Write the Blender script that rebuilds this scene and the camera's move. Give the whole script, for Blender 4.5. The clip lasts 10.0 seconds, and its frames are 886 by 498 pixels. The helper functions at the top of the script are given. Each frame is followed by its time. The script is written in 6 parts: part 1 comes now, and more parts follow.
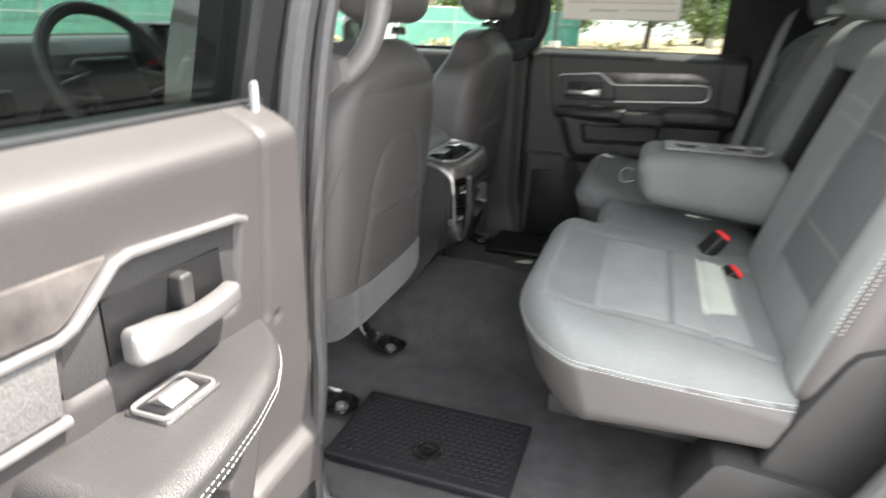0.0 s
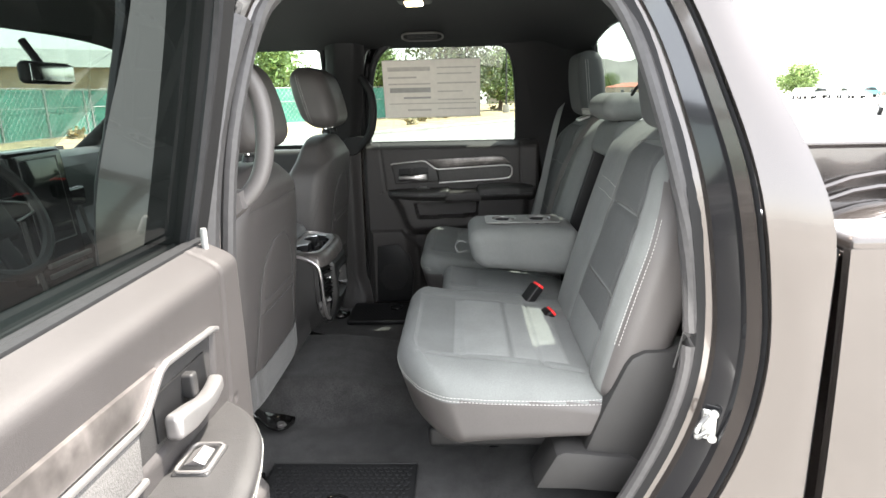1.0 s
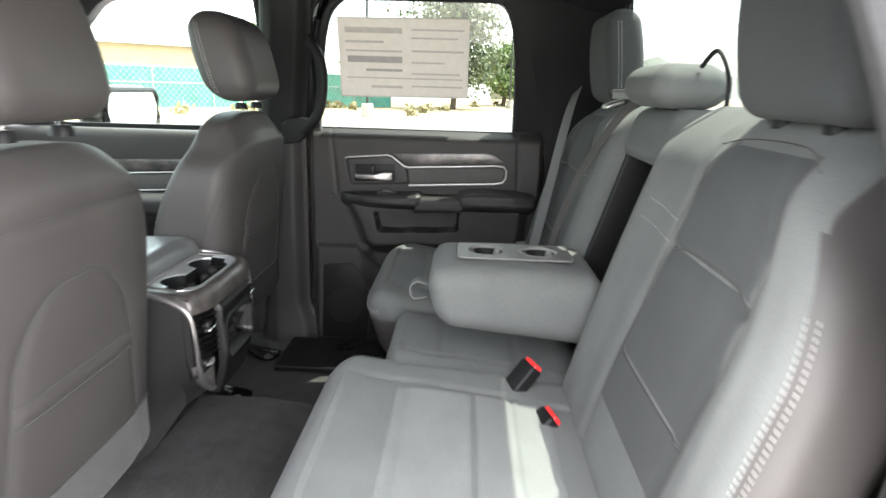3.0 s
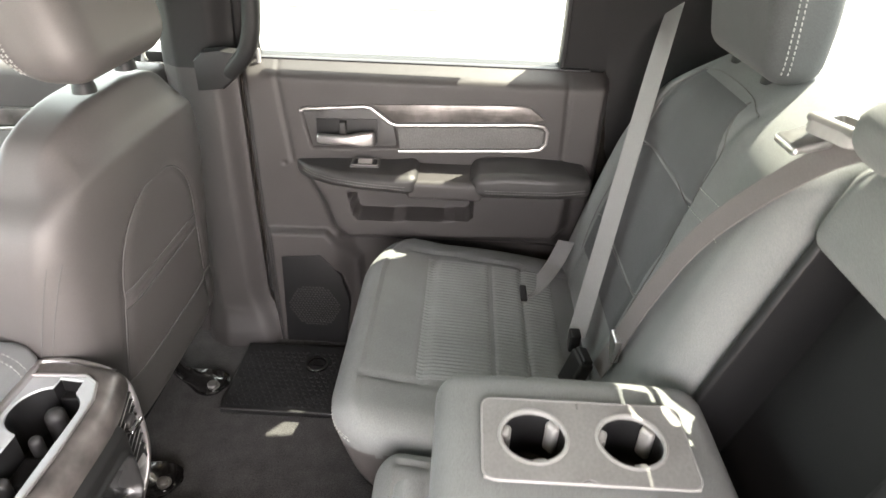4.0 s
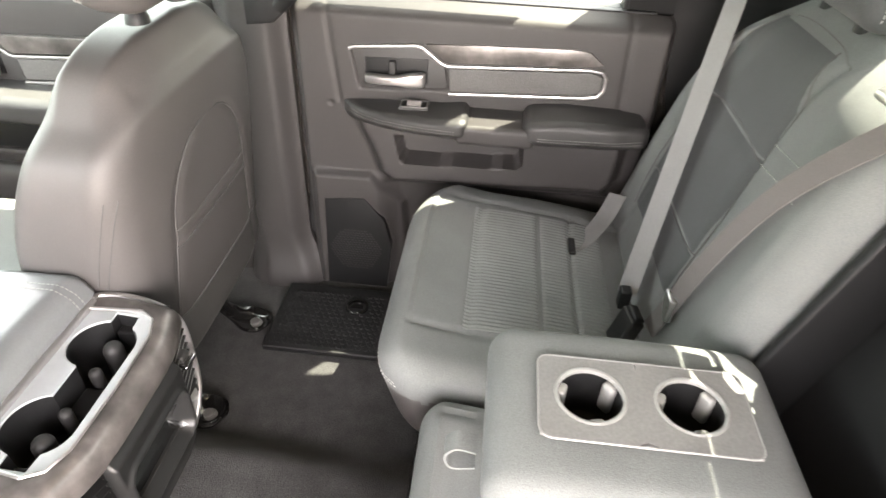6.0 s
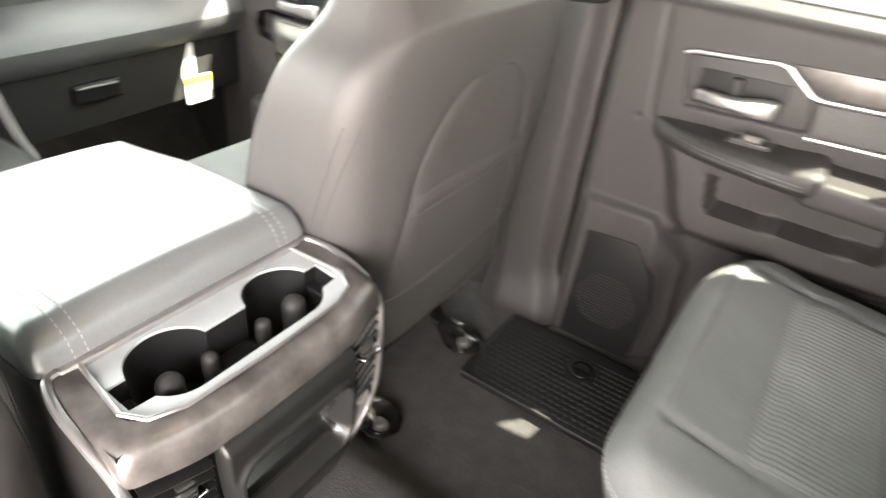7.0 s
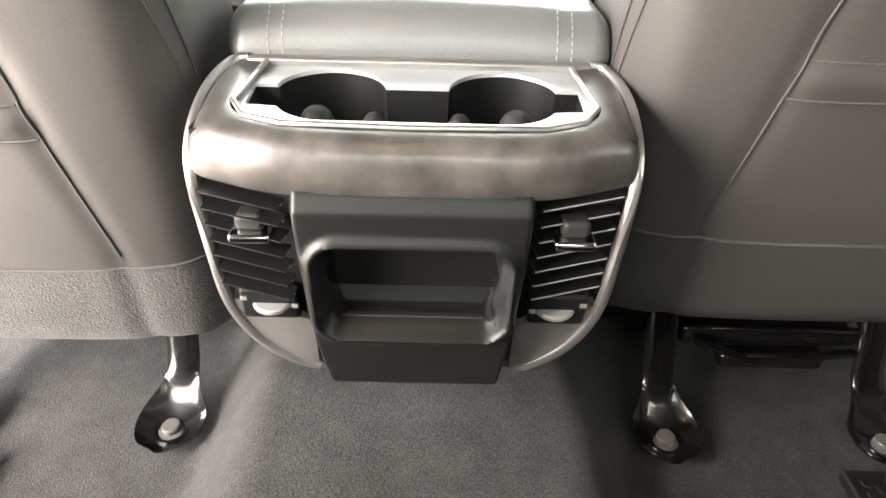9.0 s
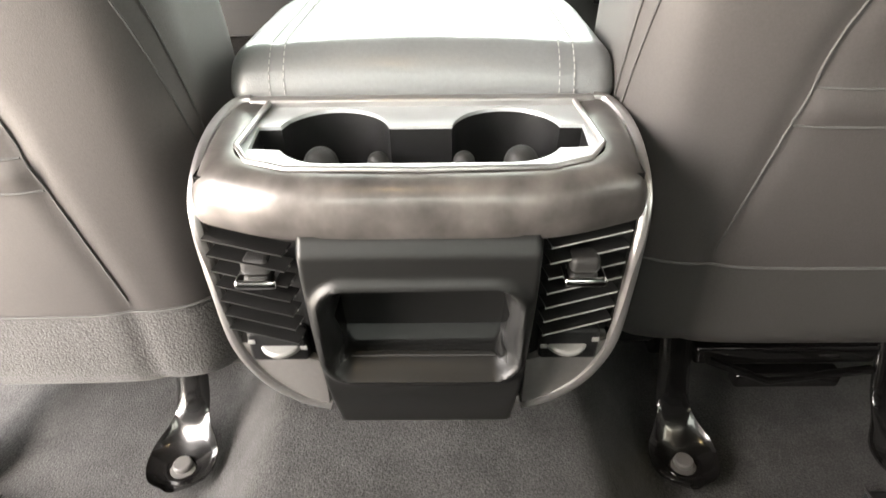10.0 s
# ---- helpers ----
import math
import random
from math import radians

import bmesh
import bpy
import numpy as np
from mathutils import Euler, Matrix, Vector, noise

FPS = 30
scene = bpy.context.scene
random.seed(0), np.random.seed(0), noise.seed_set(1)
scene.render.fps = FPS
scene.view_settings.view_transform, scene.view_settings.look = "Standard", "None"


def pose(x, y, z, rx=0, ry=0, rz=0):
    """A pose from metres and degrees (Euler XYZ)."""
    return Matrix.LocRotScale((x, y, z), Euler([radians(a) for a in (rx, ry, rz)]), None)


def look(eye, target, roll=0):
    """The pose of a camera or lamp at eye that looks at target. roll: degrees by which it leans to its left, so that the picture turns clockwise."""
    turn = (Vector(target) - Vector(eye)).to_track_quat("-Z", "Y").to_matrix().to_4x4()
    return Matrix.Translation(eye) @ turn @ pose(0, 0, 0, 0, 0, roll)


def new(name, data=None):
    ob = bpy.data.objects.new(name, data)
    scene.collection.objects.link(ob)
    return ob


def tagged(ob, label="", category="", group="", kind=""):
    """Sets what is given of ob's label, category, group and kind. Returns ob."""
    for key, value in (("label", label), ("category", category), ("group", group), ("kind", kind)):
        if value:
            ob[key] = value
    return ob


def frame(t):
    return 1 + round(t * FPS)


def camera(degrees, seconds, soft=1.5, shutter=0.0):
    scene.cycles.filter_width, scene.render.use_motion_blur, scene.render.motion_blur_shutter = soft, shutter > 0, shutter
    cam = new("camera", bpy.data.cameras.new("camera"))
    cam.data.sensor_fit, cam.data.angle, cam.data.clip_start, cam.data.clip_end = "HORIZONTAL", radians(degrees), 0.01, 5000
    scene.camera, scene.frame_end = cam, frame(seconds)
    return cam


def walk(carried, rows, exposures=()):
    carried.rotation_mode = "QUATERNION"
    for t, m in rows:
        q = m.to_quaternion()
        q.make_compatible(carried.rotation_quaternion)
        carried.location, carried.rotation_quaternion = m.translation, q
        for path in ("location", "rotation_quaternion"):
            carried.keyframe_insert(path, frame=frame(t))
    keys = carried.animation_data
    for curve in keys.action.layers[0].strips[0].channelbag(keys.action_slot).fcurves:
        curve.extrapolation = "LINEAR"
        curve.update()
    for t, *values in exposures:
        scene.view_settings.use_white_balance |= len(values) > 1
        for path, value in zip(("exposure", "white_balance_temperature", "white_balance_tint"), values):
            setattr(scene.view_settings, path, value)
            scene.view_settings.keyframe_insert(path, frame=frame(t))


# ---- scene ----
from mathutils import geometry

cam = camera(72.0, 10.0, shutter=0.35)
PATH = [
    (0, (0.581, -1.658, 0.858), (0.0, 0.123, 0.156), 1.7),
    (0.5, (0.6, -1.835, 0.954), (0.425, 0.076, 0.391), -0.6),
    (1, (0.56, -1.947, 0.972), (0.489, -0.009, 0.482), -1.3),
    (1.5, (0.559, -1.954, 0.967), (0.529, -0.011, 0.494), -0.8),
    (2, (0.558, -1.941, 0.962), (0.536, -0.001, 0.478), -0.4),
    (2.5, (0.598, -1.697, 0.918), (0.563, 0.24, 0.418), 1.0),
    (3, (0.634, -1.257, 0.91), (0.576, 0.676, 0.4), 1.7),
    (3.2, (0.602, -1.057, 0.899), (0.531, 0.865, 0.351), 1.4),
    (4.3, (0.588, -0.426, 1.196), (0.552, 1.177, 0.0), 2.4),
    (4.5, (0.595, -0.435, 1.204), (0.552, 1.131, -0.039), 2.3),
    (5, (0.6, -0.464, 1.207), (0.551, 1.059, -0.089), 2.0),
    (5.2, (0.598, -0.468, 1.204), (0.547, 1.055, -0.09), 2.0),
    (6.3, (0.532, -0.451, 1.076), (0.301, 1.165, -0.079), 4.0),
    (6.5, (0.505, -0.43, 1.045), (0.132, 1.182, -0.079), 3.9),
    (6.6, (0.473, -0.424, 1.019), (0.072, 1.188, -0.094), 5.1),
    (7, (0.458, -0.285, 0.919), (-0.399, 1.147, -0.183), 6.5),
    (7.2, (0.439, -0.21, 0.849), (-0.699, 1.032, -0.228), 5.8),
    (7.4, (0.449, -0.14, 0.821), (-0.904, 0.784, -0.325), 6.9),
    (7.5, (0.459, -0.123, 0.794), (-0.978, 0.686, -0.338), 6.6),
    (7.7, (0.477, -0.078, 0.738), (-1.089, 0.499, -0.366), 5.6),
    (8, (0.507, -0.023, 0.692), (-1.131, 0.273, -0.416), 5.3),
    (8.5, (0.498, 0.011, 0.69), (-1.132, 0.114, -0.464), 3.9),
    (9, (0.498, 0.019, 0.685), (-1.115, 0.034, -0.498), 1.7),
    (9.5, (0.497, 0.021, 0.685), (-1.117, 0.016, -0.496), 0.7),
    (10, (0.483, 0.018, 0.698), (-1.154, 0.011, -0.45), -0.6),
]
walk(cam, [(t, look(eye, target, roll)) for t, eye, target, roll in PATH], exposures=[(0, 2.85, 6600, 10), (0.6, 2.88, 6600, 10), (1.8, 2.78, 6600, 10), (3.0, 3.32, 6600, 11), (4.3, 5.1, 7300, 19), (6.5, 5.15, 7300, 17), (8, 5.2, 7600, 15), (10, 5.2, 7600, 14)])

# ---- light ----
SUN_WAY = Vector((0.44, 0.31, 1.0)).normalized()
world = bpy.data.worlds.new("sky")
scene.world = world
world.use_nodes = True
wn = world.node_tree.nodes
wn.clear()
sky = wn.new("ShaderNodeTexSky")
sky.sky_type = "NISHITA"
sky.sun_disc = False
sky.sun_elevation = math.asin(SUN_WAY.z)
sky.sun_rotation = math.atan2(SUN_WAY.x, SUN_WAY.y)
sky.air_density = 1.0
sky.dust_density = 2.5
sky.ozone_density = 0.6
sky_bg = wn.new("ShaderNodeBackground")
sky_bg.inputs["Strength"].default_value = 0.08
sky_out = wn.new("ShaderNodeOutputWorld")
haze = wn.new("ShaderNodeBackground")  # thin bright overcast over the whole sky
haze.inputs["Color"].default_value = (1.0, 1.0, 0.98, 1)
haze.inputs["Strength"].default_value = 0.75
both = wn.new("ShaderNodeAddShader")
world.node_tree.links.new(sky.outputs[0], sky_bg.inputs[0])
world.node_tree.links.new(sky_bg.outputs[0], both.inputs[0])
world.node_tree.links.new(haze.outputs[0], both.inputs[1])
world.node_tree.links.new(both.outputs[0], sky_out.inputs[0])
sun_data = bpy.data.lights.new("sun", "SUN")
sun_data.energy = 4.5
sun_data.angle = radians(0.6)
sun_data.color = (1.0, 0.95, 0.87)
sun = new("sun", sun_data)
sun.matrix_world = look(SUN_WAY * 30, (0, 0, 0))
# fill lamp added in the open doorway, on top of the sky's own light
doorway = bpy.data.lights.new("doorway_fill", "AREA")
doorway.shape, doorway.size, doorway.size_y = "RECTANGLE", 0.42, 0.80
doorway.energy = 0.85
doorway.color = (1.0, 0.98, 0.95)
doorway_light = new("doorway_fill", doorway)
doorway_light.matrix_world = look((0.74, -0.95, 0.74), (0.26, -0.22, 0.26))


# ---- materials ----
def material(name, base, rough=0.6, metal=0.0, grain=(0.0, 40.0), blotch=(0.0, 6.0), bump=(0.0, 200.0), sheen=0.0, coat=0.0, spec=0.5):
    """A surface whose colour varies at two scales, with a fine relief. grain, blotch and bump are (amount, scale)."""
    m = bpy.data.materials.new(name)
    m.use_nodes = True
    n, l = m.node_tree.nodes, m.node_tree.links
    p = n["Principled BSDF"]
    p.inputs["Roughness"].default_value = rough
    p.inputs["Metallic"].default_value = metal
    p.inputs["Specular IOR Level"].default_value = spec
    p.inputs["Sheen Weight"].default_value = sheen
    p.inputs["Sheen Roughness"].default_value = 0.5
    p.inputs["Coat Weight"].default_value = coat
    p.inputs["Coat Roughness"].default_value = 0.06
    p.inputs["Base Color"].default_value = (*base, 1)
    co = n.new("ShaderNodeTexCoord")
    col = None
    for amount, scale in (grain, blotch):
        if amount:
            t = n.new("ShaderNodeTexNoise")
            t.inputs["Scale"].default_value = scale
            t.inputs["Detail"].default_value = 4
            l.new(co.outputs["Object"], t.inputs["Vector"])
            r = n.new("ShaderNodeMapRange")
            r.inputs["From Min"].default_value, r.inputs["From Max"].default_value = 0.3, 0.7
            r.inputs["To Min"].default_value, r.inputs["To Max"].default_value = 1 - amount, 1 + amount
            l.new(t.outputs["Fac"], r.inputs["Value"])
            mul = n.new("ShaderNodeVectorMath")
            mul.operation = "SCALE"
            if col is None:
                mul.inputs[0].default_value = base
            else:
                l.new(col, mul.inputs[0])
            l.new(r.outputs[0], mul.inputs["Scale"])
            col = mul.outputs[0]
    if col is not None:
        l.new(col, p.inputs["Base Color"])
    if bump[0]:
        t = n.new("ShaderNodeTexNoise")
        t.inputs["Scale"].default_value = bump[1]
        t.inputs["Detail"].default_value = 3
        l.new(co.outputs["Object"], t.inputs["Vector"])
        b = n.new("ShaderNodeBump")
        b.inputs["Strength"].default_value = bump[0]
        b.inputs["Distance"].default_value = 0.002
        l.new(t.outputs["Fac"], b.inputs["Height"])
        l.new(b.outputs[0], p.inputs["Normal"])
    return m


def cloth(name, base):
    """Fine woven seat cloth: speckled threads over soft blotches, with a little nap."""
    return material(name, base, rough=0.85, grain=(0.16, 650.0), blotch=(0.09, 9.0), bump=(0.3, 700.0), sheen=0.06, spec=0.2)


def glass(name, tint):
    """A clear or tinted pane: light goes straight through, gloss rises at grazing angles."""
    m = bpy.data.materials.new(name)
    m.use_nodes = True
    n, l = m.node_tree.nodes, m.node_tree.links
    n.clear()
    out, mix = n.new("ShaderNodeOutputMaterial"), n.new("ShaderNodeMixShader")
    clear, gloss, face = n.new("ShaderNodeBsdfTransparent"), n.new("ShaderNodeBsdfGlossy"), n.new("ShaderNodeLayerWeight")
    curve, lift = n.new("ShaderNodeMath"), n.new("ShaderNodeMath")
    clear.inputs[0].default_value = (*tint, 1)
    gloss.inputs["Roughness"].default_value = 0.0
    face.inputs["Blend"].default_value = 0.5
    curve.operation, curve.inputs[1].default_value = "POWER", 5.0
    lift.operation, lift.inputs[1].default_value, lift.inputs[2].default_value = "MULTIPLY_ADD", 0.92, 0.05
    l.new(face.outputs["Facing"], curve.inputs[0])
    l.new(curve.outputs[0], lift.inputs[0])
    l.new(lift.outputs[0], mix.inputs[0])
    l.new(clear.outputs[0], mix.inputs[1])
    l.new(gloss.outputs[0], mix.inputs[2])
    l.new(mix.outputs[0], out.inputs[0])
    return m


SEAT_CLOTH = cloth("seat_cloth", (0.113, 0.118, 0.116))
SEAT_INSERT = cloth("insert_cloth", (0.052, 0.055, 0.056))
SEAT_RIB = cloth("ribbed_cloth", (0.140, 0.146, 0.143))
SEAT_VINYL = material("seat_vinyl", (0.053, 0.0487, 0.0475), rough=0.5, grain=(0.07, 500), blotch=(0.07, 8), bump=(0.12, 900), spec=0.35)
DOOR_VINYL = material("door_vinyl", (0.036, 0.0331, 0.0327), rough=0.48, grain=(0.06, 320), blotch=(0.06, 9), bump=(0.2, 1100), spec=0.27)
DOOR_INSERT = material("door_insert", (0.085, 0.082, 0.080), rough=0.6, grain=(0.22, 420), blotch=(0.06, 12), bump=(0.5, 420), spec=0.3)
SOFT_PAD = material("armrest_leather", (0.028, 0.0268, 0.0266), rough=0.42, grain=(0.08, 300), bump=(0.4, 700), spec=0.4)
LID_LEATHER = material("lid_leather", (0.12, 0.125, 0.128), rough=0.32, grain=(0.06, 300), blotch=(0.05, 12), bump=(0.16, 900), spec=0.8, coat=0.15)
BLACK_PLASTIC = material("black_plastic", (0.0085, 0.0085, 0.009), rough=0.45, grain=(0.08, 250), bump=(0.15, 900), spec=0.22)
BIN_BLACK = material("smooth_black_plastic", (0.0085, 0.0085, 0.0085), rough=0.40, grain=(0.06, 250), blotch=(0.05, 12), bump=(0.06, 1200), spec=0.34)
# glossier, darker black: the shade inside the bin put into the colour
BIN_SHADED = material("shaded_bin_black", (0.006, 0.006, 0.006), rough=0.25, grain=(0.06, 250), spec=0.4)
SOFT_PLASTIC = material("charcoal_plastic", (0.020, 0.0194, 0.0194), rough=0.5, grain=(0.06, 200), blotch=(0.05, 10), bump=(0.2, 900), spec=0.3)
GREY_PLASTIC = material("grey_plastic", (0.185, 0.183, 0.178), rough=0.4, grain=(0.05, 200), bump=(0.1, 900))
CORNER_GREY = material("satin_grey", (0.10, 0.095, 0.092), rough=0.36, grain=(0.06, 200), bump=(0.05, 900))
SATIN = material("satin_silver", (0.40, 0.385, 0.38), rough=0.33, metal=0.85, grain=(0.04, 90))
CHROME = material("chrome", (0.8, 0.8, 0.8), rough=0.1, metal=1.0, grain=(0.03, 60))
TRAY_SILVER = material("tray_silver", (0.42, 0.44, 0.45), rough=0.3, metal=0.35, grain=(0.04, 60))
MARBLED = material("marbled_trim", (0.090, 0.081, 0.077), rough=0.36, metal=0.35, grain=(0.32, 42), blotch=(0.42, 16), coat=0.15)
CARPET = material("carpet", (0.045, 0.0438, 0.0434), rough=1.0, grain=(0.5, 430), blotch=(0.2, 22), bump=(1.0, 420), sheen=0.12, spec=0.05)
SEAT_LOWER = material("seat_lower_vinyl", (0.043, 0.041, 0.0395), rough=0.5, grain=(0.07, 500), blotch=(0.07, 8), bump=(0.12, 900), spec=0.3)
SEAT_FELT = material("seat_back_felt", (0.060, 0.058, 0.057), rough=1.0, grain=(0.34, 520), blotch=(0.10, 20), bump=(1.0, 450), sheen=0.15, spec=0.05)
MAT_RUBBER = material("rubber_mat", (0.012, 0.012, 0.0126), rough=0.5, grain=(0.15, 120), bump=(0.2, 500), spec=0.25)
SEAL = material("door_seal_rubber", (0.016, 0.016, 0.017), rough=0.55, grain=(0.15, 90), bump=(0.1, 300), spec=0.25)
# the same seal rubber, with the daylight on it put into a lighter grey
SEAL_DAYLIT = material("daylit_seal_rubber", (0.048, 0.046, 0.046), rough=0.48, grain=(0.12, 90), blotch=(0.08, 9), bump=(0.1, 300), spec=0.35)
# pad grey, lightened for the sunlight falling through the windscreen
DASH_PAD_LIT = material("sunlit_dash_pad", (0.085, 0.085, 0.087), rough=0.5, grain=(0.07, 300), blotch=(0.05, 8), bump=(0.2, 900), spec=0.3)
HEADLINER = material("headliner_cloth", (0.0125, 0.013, 0.014), rough=0.95, grain=(0.15, 400), blotch=(0.06, 5), bump=(0.3, 700), sheen=0.02, spec=0.08)
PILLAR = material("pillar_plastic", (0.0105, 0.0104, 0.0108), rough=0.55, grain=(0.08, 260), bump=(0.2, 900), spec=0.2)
# grey of the vent rim; on the near grab handle it carries the daylight
HANDLE_LIT_VENT_GREY = material("lit_handle_vent_plastic", (0.085, 0.079, 0.077), rough=0.5, grain=(0.06, 260), blotch=(0.05, 8), bump=(0.12, 1000))
PAINT = material("granite_paint", (0.082, 0.071, 0.065), rough=0.24, metal=0.7, grain=(0.05, 700), blotch=(0.03, 3), coat=1.0)
GLOSS_BLACK = material("gloss_black", (0.01, 0.01, 0.011), rough=0.12, grain=(0.05, 50), coat=0.6)
PLATE_PLASTIC = material("plate_plastic", (0.135, 0.133, 0.128), rough=0.45, grain=(0.10, 260), blotch=(0.06, 14), bump=(0.2, 800), spec=0.35)
BLACK_STEEL = material("black_steel", (0.007, 0.0067, 0.0067), rough=0.2, metal=0.1, grain=(0.1, 80), coat=0.7)
STEEL = material("zinc_steel", (0.45, 0.45, 0.44), rough=0.3, metal=0.9, grain=(0.1, 120), bump=(0.1, 200))
SEAM = material("seam_thread", (0.055, 0.054, 0.053), rough=0.9, grain=(0.1, 500))
THREAD = material("pale_thread", (0.33, 0.33, 0.315), rough=0.8, grain=(0.1, 500))
WEBBING = material("belt_webbing", (0.17, 0.168, 0.166), rough=0.8, grain=(0.12, 600), bump=(0.5, 1100), spec=0.3)
WEBBING_MID = material("mauve_belt_webbing", (0.085, 0.078, 0.076), rough=0.8, grain=(0.12, 600), bump=(0.4, 1100), spec=0.3)
WEBBING_DARK = material("dark_belt_webbing", (0.03, 0.03, 0.031), rough=0.8, grain=(0.12, 600), bump=(0.5, 1100), spec=0.3)
RED = material("red_button", (0.75, 0.03, 0.03), rough=0.4, grain=(0.04, 90))
PAPER = material("sticker_paper", (0.80, 0.755, 0.68), rough=0.7, grain=(0.04, 40))
PAPER_INK = material("sticker_ink", (0.54, 0.50, 0.45), rough=0.7, grain=(0.1, 60))
PAPER_INK_DARK = material("sticker_ink_dark", (0.40, 0.38, 0.355), rough=0.7, grain=(0.1, 60))
TAG_WHITE = material("white_tag", (0.85, 0.85, 0.82), rough=0.6, grain=(0.03, 60))
TAG_YELLOW = material("yellow_tag", (0.9, 0.85, 0.05), rough=0.6, grain=(0.03, 60))
SCREEN = material("screen_glass", (0.012, 0.016, 0.016), rough=0.08, grain=(0.05, 10), coat=0.5)
WINDOW_CLEAR = glass("clear_glass", (0.54, 0.63, 0.585))
WINDOW_TINT = glass("tinted_glass", (0.26, 0.295, 0.275))
LAMP_LENS = bpy.data.materials.new("lamp_lens")
LAMP_LENS.use_nodes = True
LAMP_LENS.node_tree.nodes["Principled BSDF"].inputs["Emission Color"].default_value = (1.0, 0.8, 0.45, 1)
LAMP_LENS.node_tree.nodes["Principled BSDF"].inputs["Emission Strength"].default_value = 3.0


# ---- building ----
PLACE = [Matrix.Identity(4)]


def part(name, verts, faces, mat, parent=None, label="", smooth=True, pick=None, crease=35):
    """One mesh object from points and faces, under a thing or part. pick chooses a second material face by face (0 or 1)."""
    me = bpy.data.meshes.new(name)
    m = PLACE[0]
    a = np.asarray(verts, dtype=float).reshape(-1, 3)
    r = np.array(m.to_3x3())
    a = a @ r.T + np.array(m.translation)
    if m.determinant() < 0:
        faces = [tuple(reversed(f)) for f in faces]
    me.from_pydata(a.tolist(), [], [tuple(int(i) for i in f) for f in faces])
    mats = mat if isinstance(mat, (list, tuple)) else (mat,)
    for k in mats:
        me.materials.append(k)
    if pick is not None:
        own = np.asarray(verts, dtype=float).reshape(-1, 3)
        me.polygons.foreach_set("material_index", [pick(own[list(f)].mean(0)) for f in faces])
    if smooth:
        me.shade_smooth()
        me.set_sharp_from_angle(angle=radians(crease))
    me.update()
    ob = new(name, me)
    if parent is not None:
        ob.parent = parent
        bpy.context.view_layer.update()
        ob.matrix_parent_inverse = parent.matrix_world.inverted()
    if label:
        ob["label"] = label
    return ob


def thing(name, at, label, category, group="", kind=""):
    ob = new(name)
    ob.empty_display_size = 0.05
    ob.location = PLACE[0] @ Vector(at)
    bpy.context.view_layer.update()
    return tagged(ob, label, category, group, kind)


def smoothstep(a, b, x):
    t = np.clip((np.asarray(x, dtype=float) - a) / (b - a), 0, 1)
    return t * t * (3 - 2 * t)


def rbox(x0, x1, y0, y1, z0, z1, r, step=0.02, bend=None, corner=3):
    """A box with rounded edges, finely divided, bent by a function on its points. r: one radius or three."""
    lo, hi = np.array([x0, y0, z0], float), np.array([x1, y1, z1], float)
    mid, half = (lo + hi) / 2, (hi - lo) / 2
    r = min(r, *(half * 0.999))
    axes = []
    for k in range(3):
        flat = half[k] - r
        n = max(1, int(round(2 * flat / step)))
        inner = np.linspace(-flat, flat, n + 1)
        ends = [flat + r * math.tan(math.pi / 4 * j / corner) for j in range(1, corner + 1)]
        axes.append(np.r_[[-e for e in reversed(ends)], inner, ends])
    ids, verts, faces = {}, [], []

    def vid(key):
        if key not in ids:
            p = np.array([axes[k][key[k]] for k in range(3)])
            q = np.clip(p, -(half - r), half - r)
            d = p - q
            n = np.linalg.norm(d)
            ids[key] = len(verts)
            verts.append(q + (d * r / n if n > 0 else 0) + mid)
        return ids[key]

    size = [len(a) for a in axes]
    for k in range(3):
        u, v = (k + 1) % 3, (k + 2) % 3
        for end in (0, size[k] - 1):
            for i in range(size[u] - 1):
                for j in range(size[v] - 1):
                    quad = []
                    for a, b in ((i, j), (i + 1, j), (i + 1, j + 1), (i, j + 1)):
                        key = [0, 0, 0]
                        key[k], key[u], key[v] = end, a, b
                        quad.append(vid(tuple(key)))
                    faces.append(tuple(quad) if end else tuple(reversed(quad)))
    verts = np.array(verts)
    return (bend(verts) if bend else verts), faces


def tube(points, r, sides=8, closed=False):
    """A round bar along points."""
    a = [(r * math.cos(2 * math.pi * k / sides), r * math.sin(2 * math.pi * k / sides)) for k in range(sides)]
    return sweep(points, a, closed=closed)


def sweep(points, profile, up=(0, 0, 1), closed=False):
    """A closed profile (side, up) carried along points; up is kept as near as may be."""
    pts = [Vector(p) for p in points]
    n, k = len(pts), len(profile)
    verts, faces = [], []
    for i, p in enumerate(pts):
        if closed:
            t = pts[(i + 1) % n] - pts[i - 1]
        else:
            t = pts[min(i + 1, n - 1)] - pts[max(i - 1, 0)]
        t.normalize()
        u = Vector(up)
        s = t.cross(u)
        if s.length < 1e-4:
            s = t.cross(Vector((1, 0, 0.01)))
        s.normalize()
        w = s.cross(t).normalized()
        verts += [tuple(p + s * a + w * b) for a, b in profile]
    for i in range(n if closed else n - 1):
        j = (i + 1) % n
        for a in range(k):
            b = (a + 1) % k
            faces.append((i * k + a, i * k + b, j * k + b, j * k + a))
    if not closed:
        faces.append(tuple(reversed(range(k))))
        faces.append(tuple((n - 1) * k + a for a in range(k)))
    return verts, faces


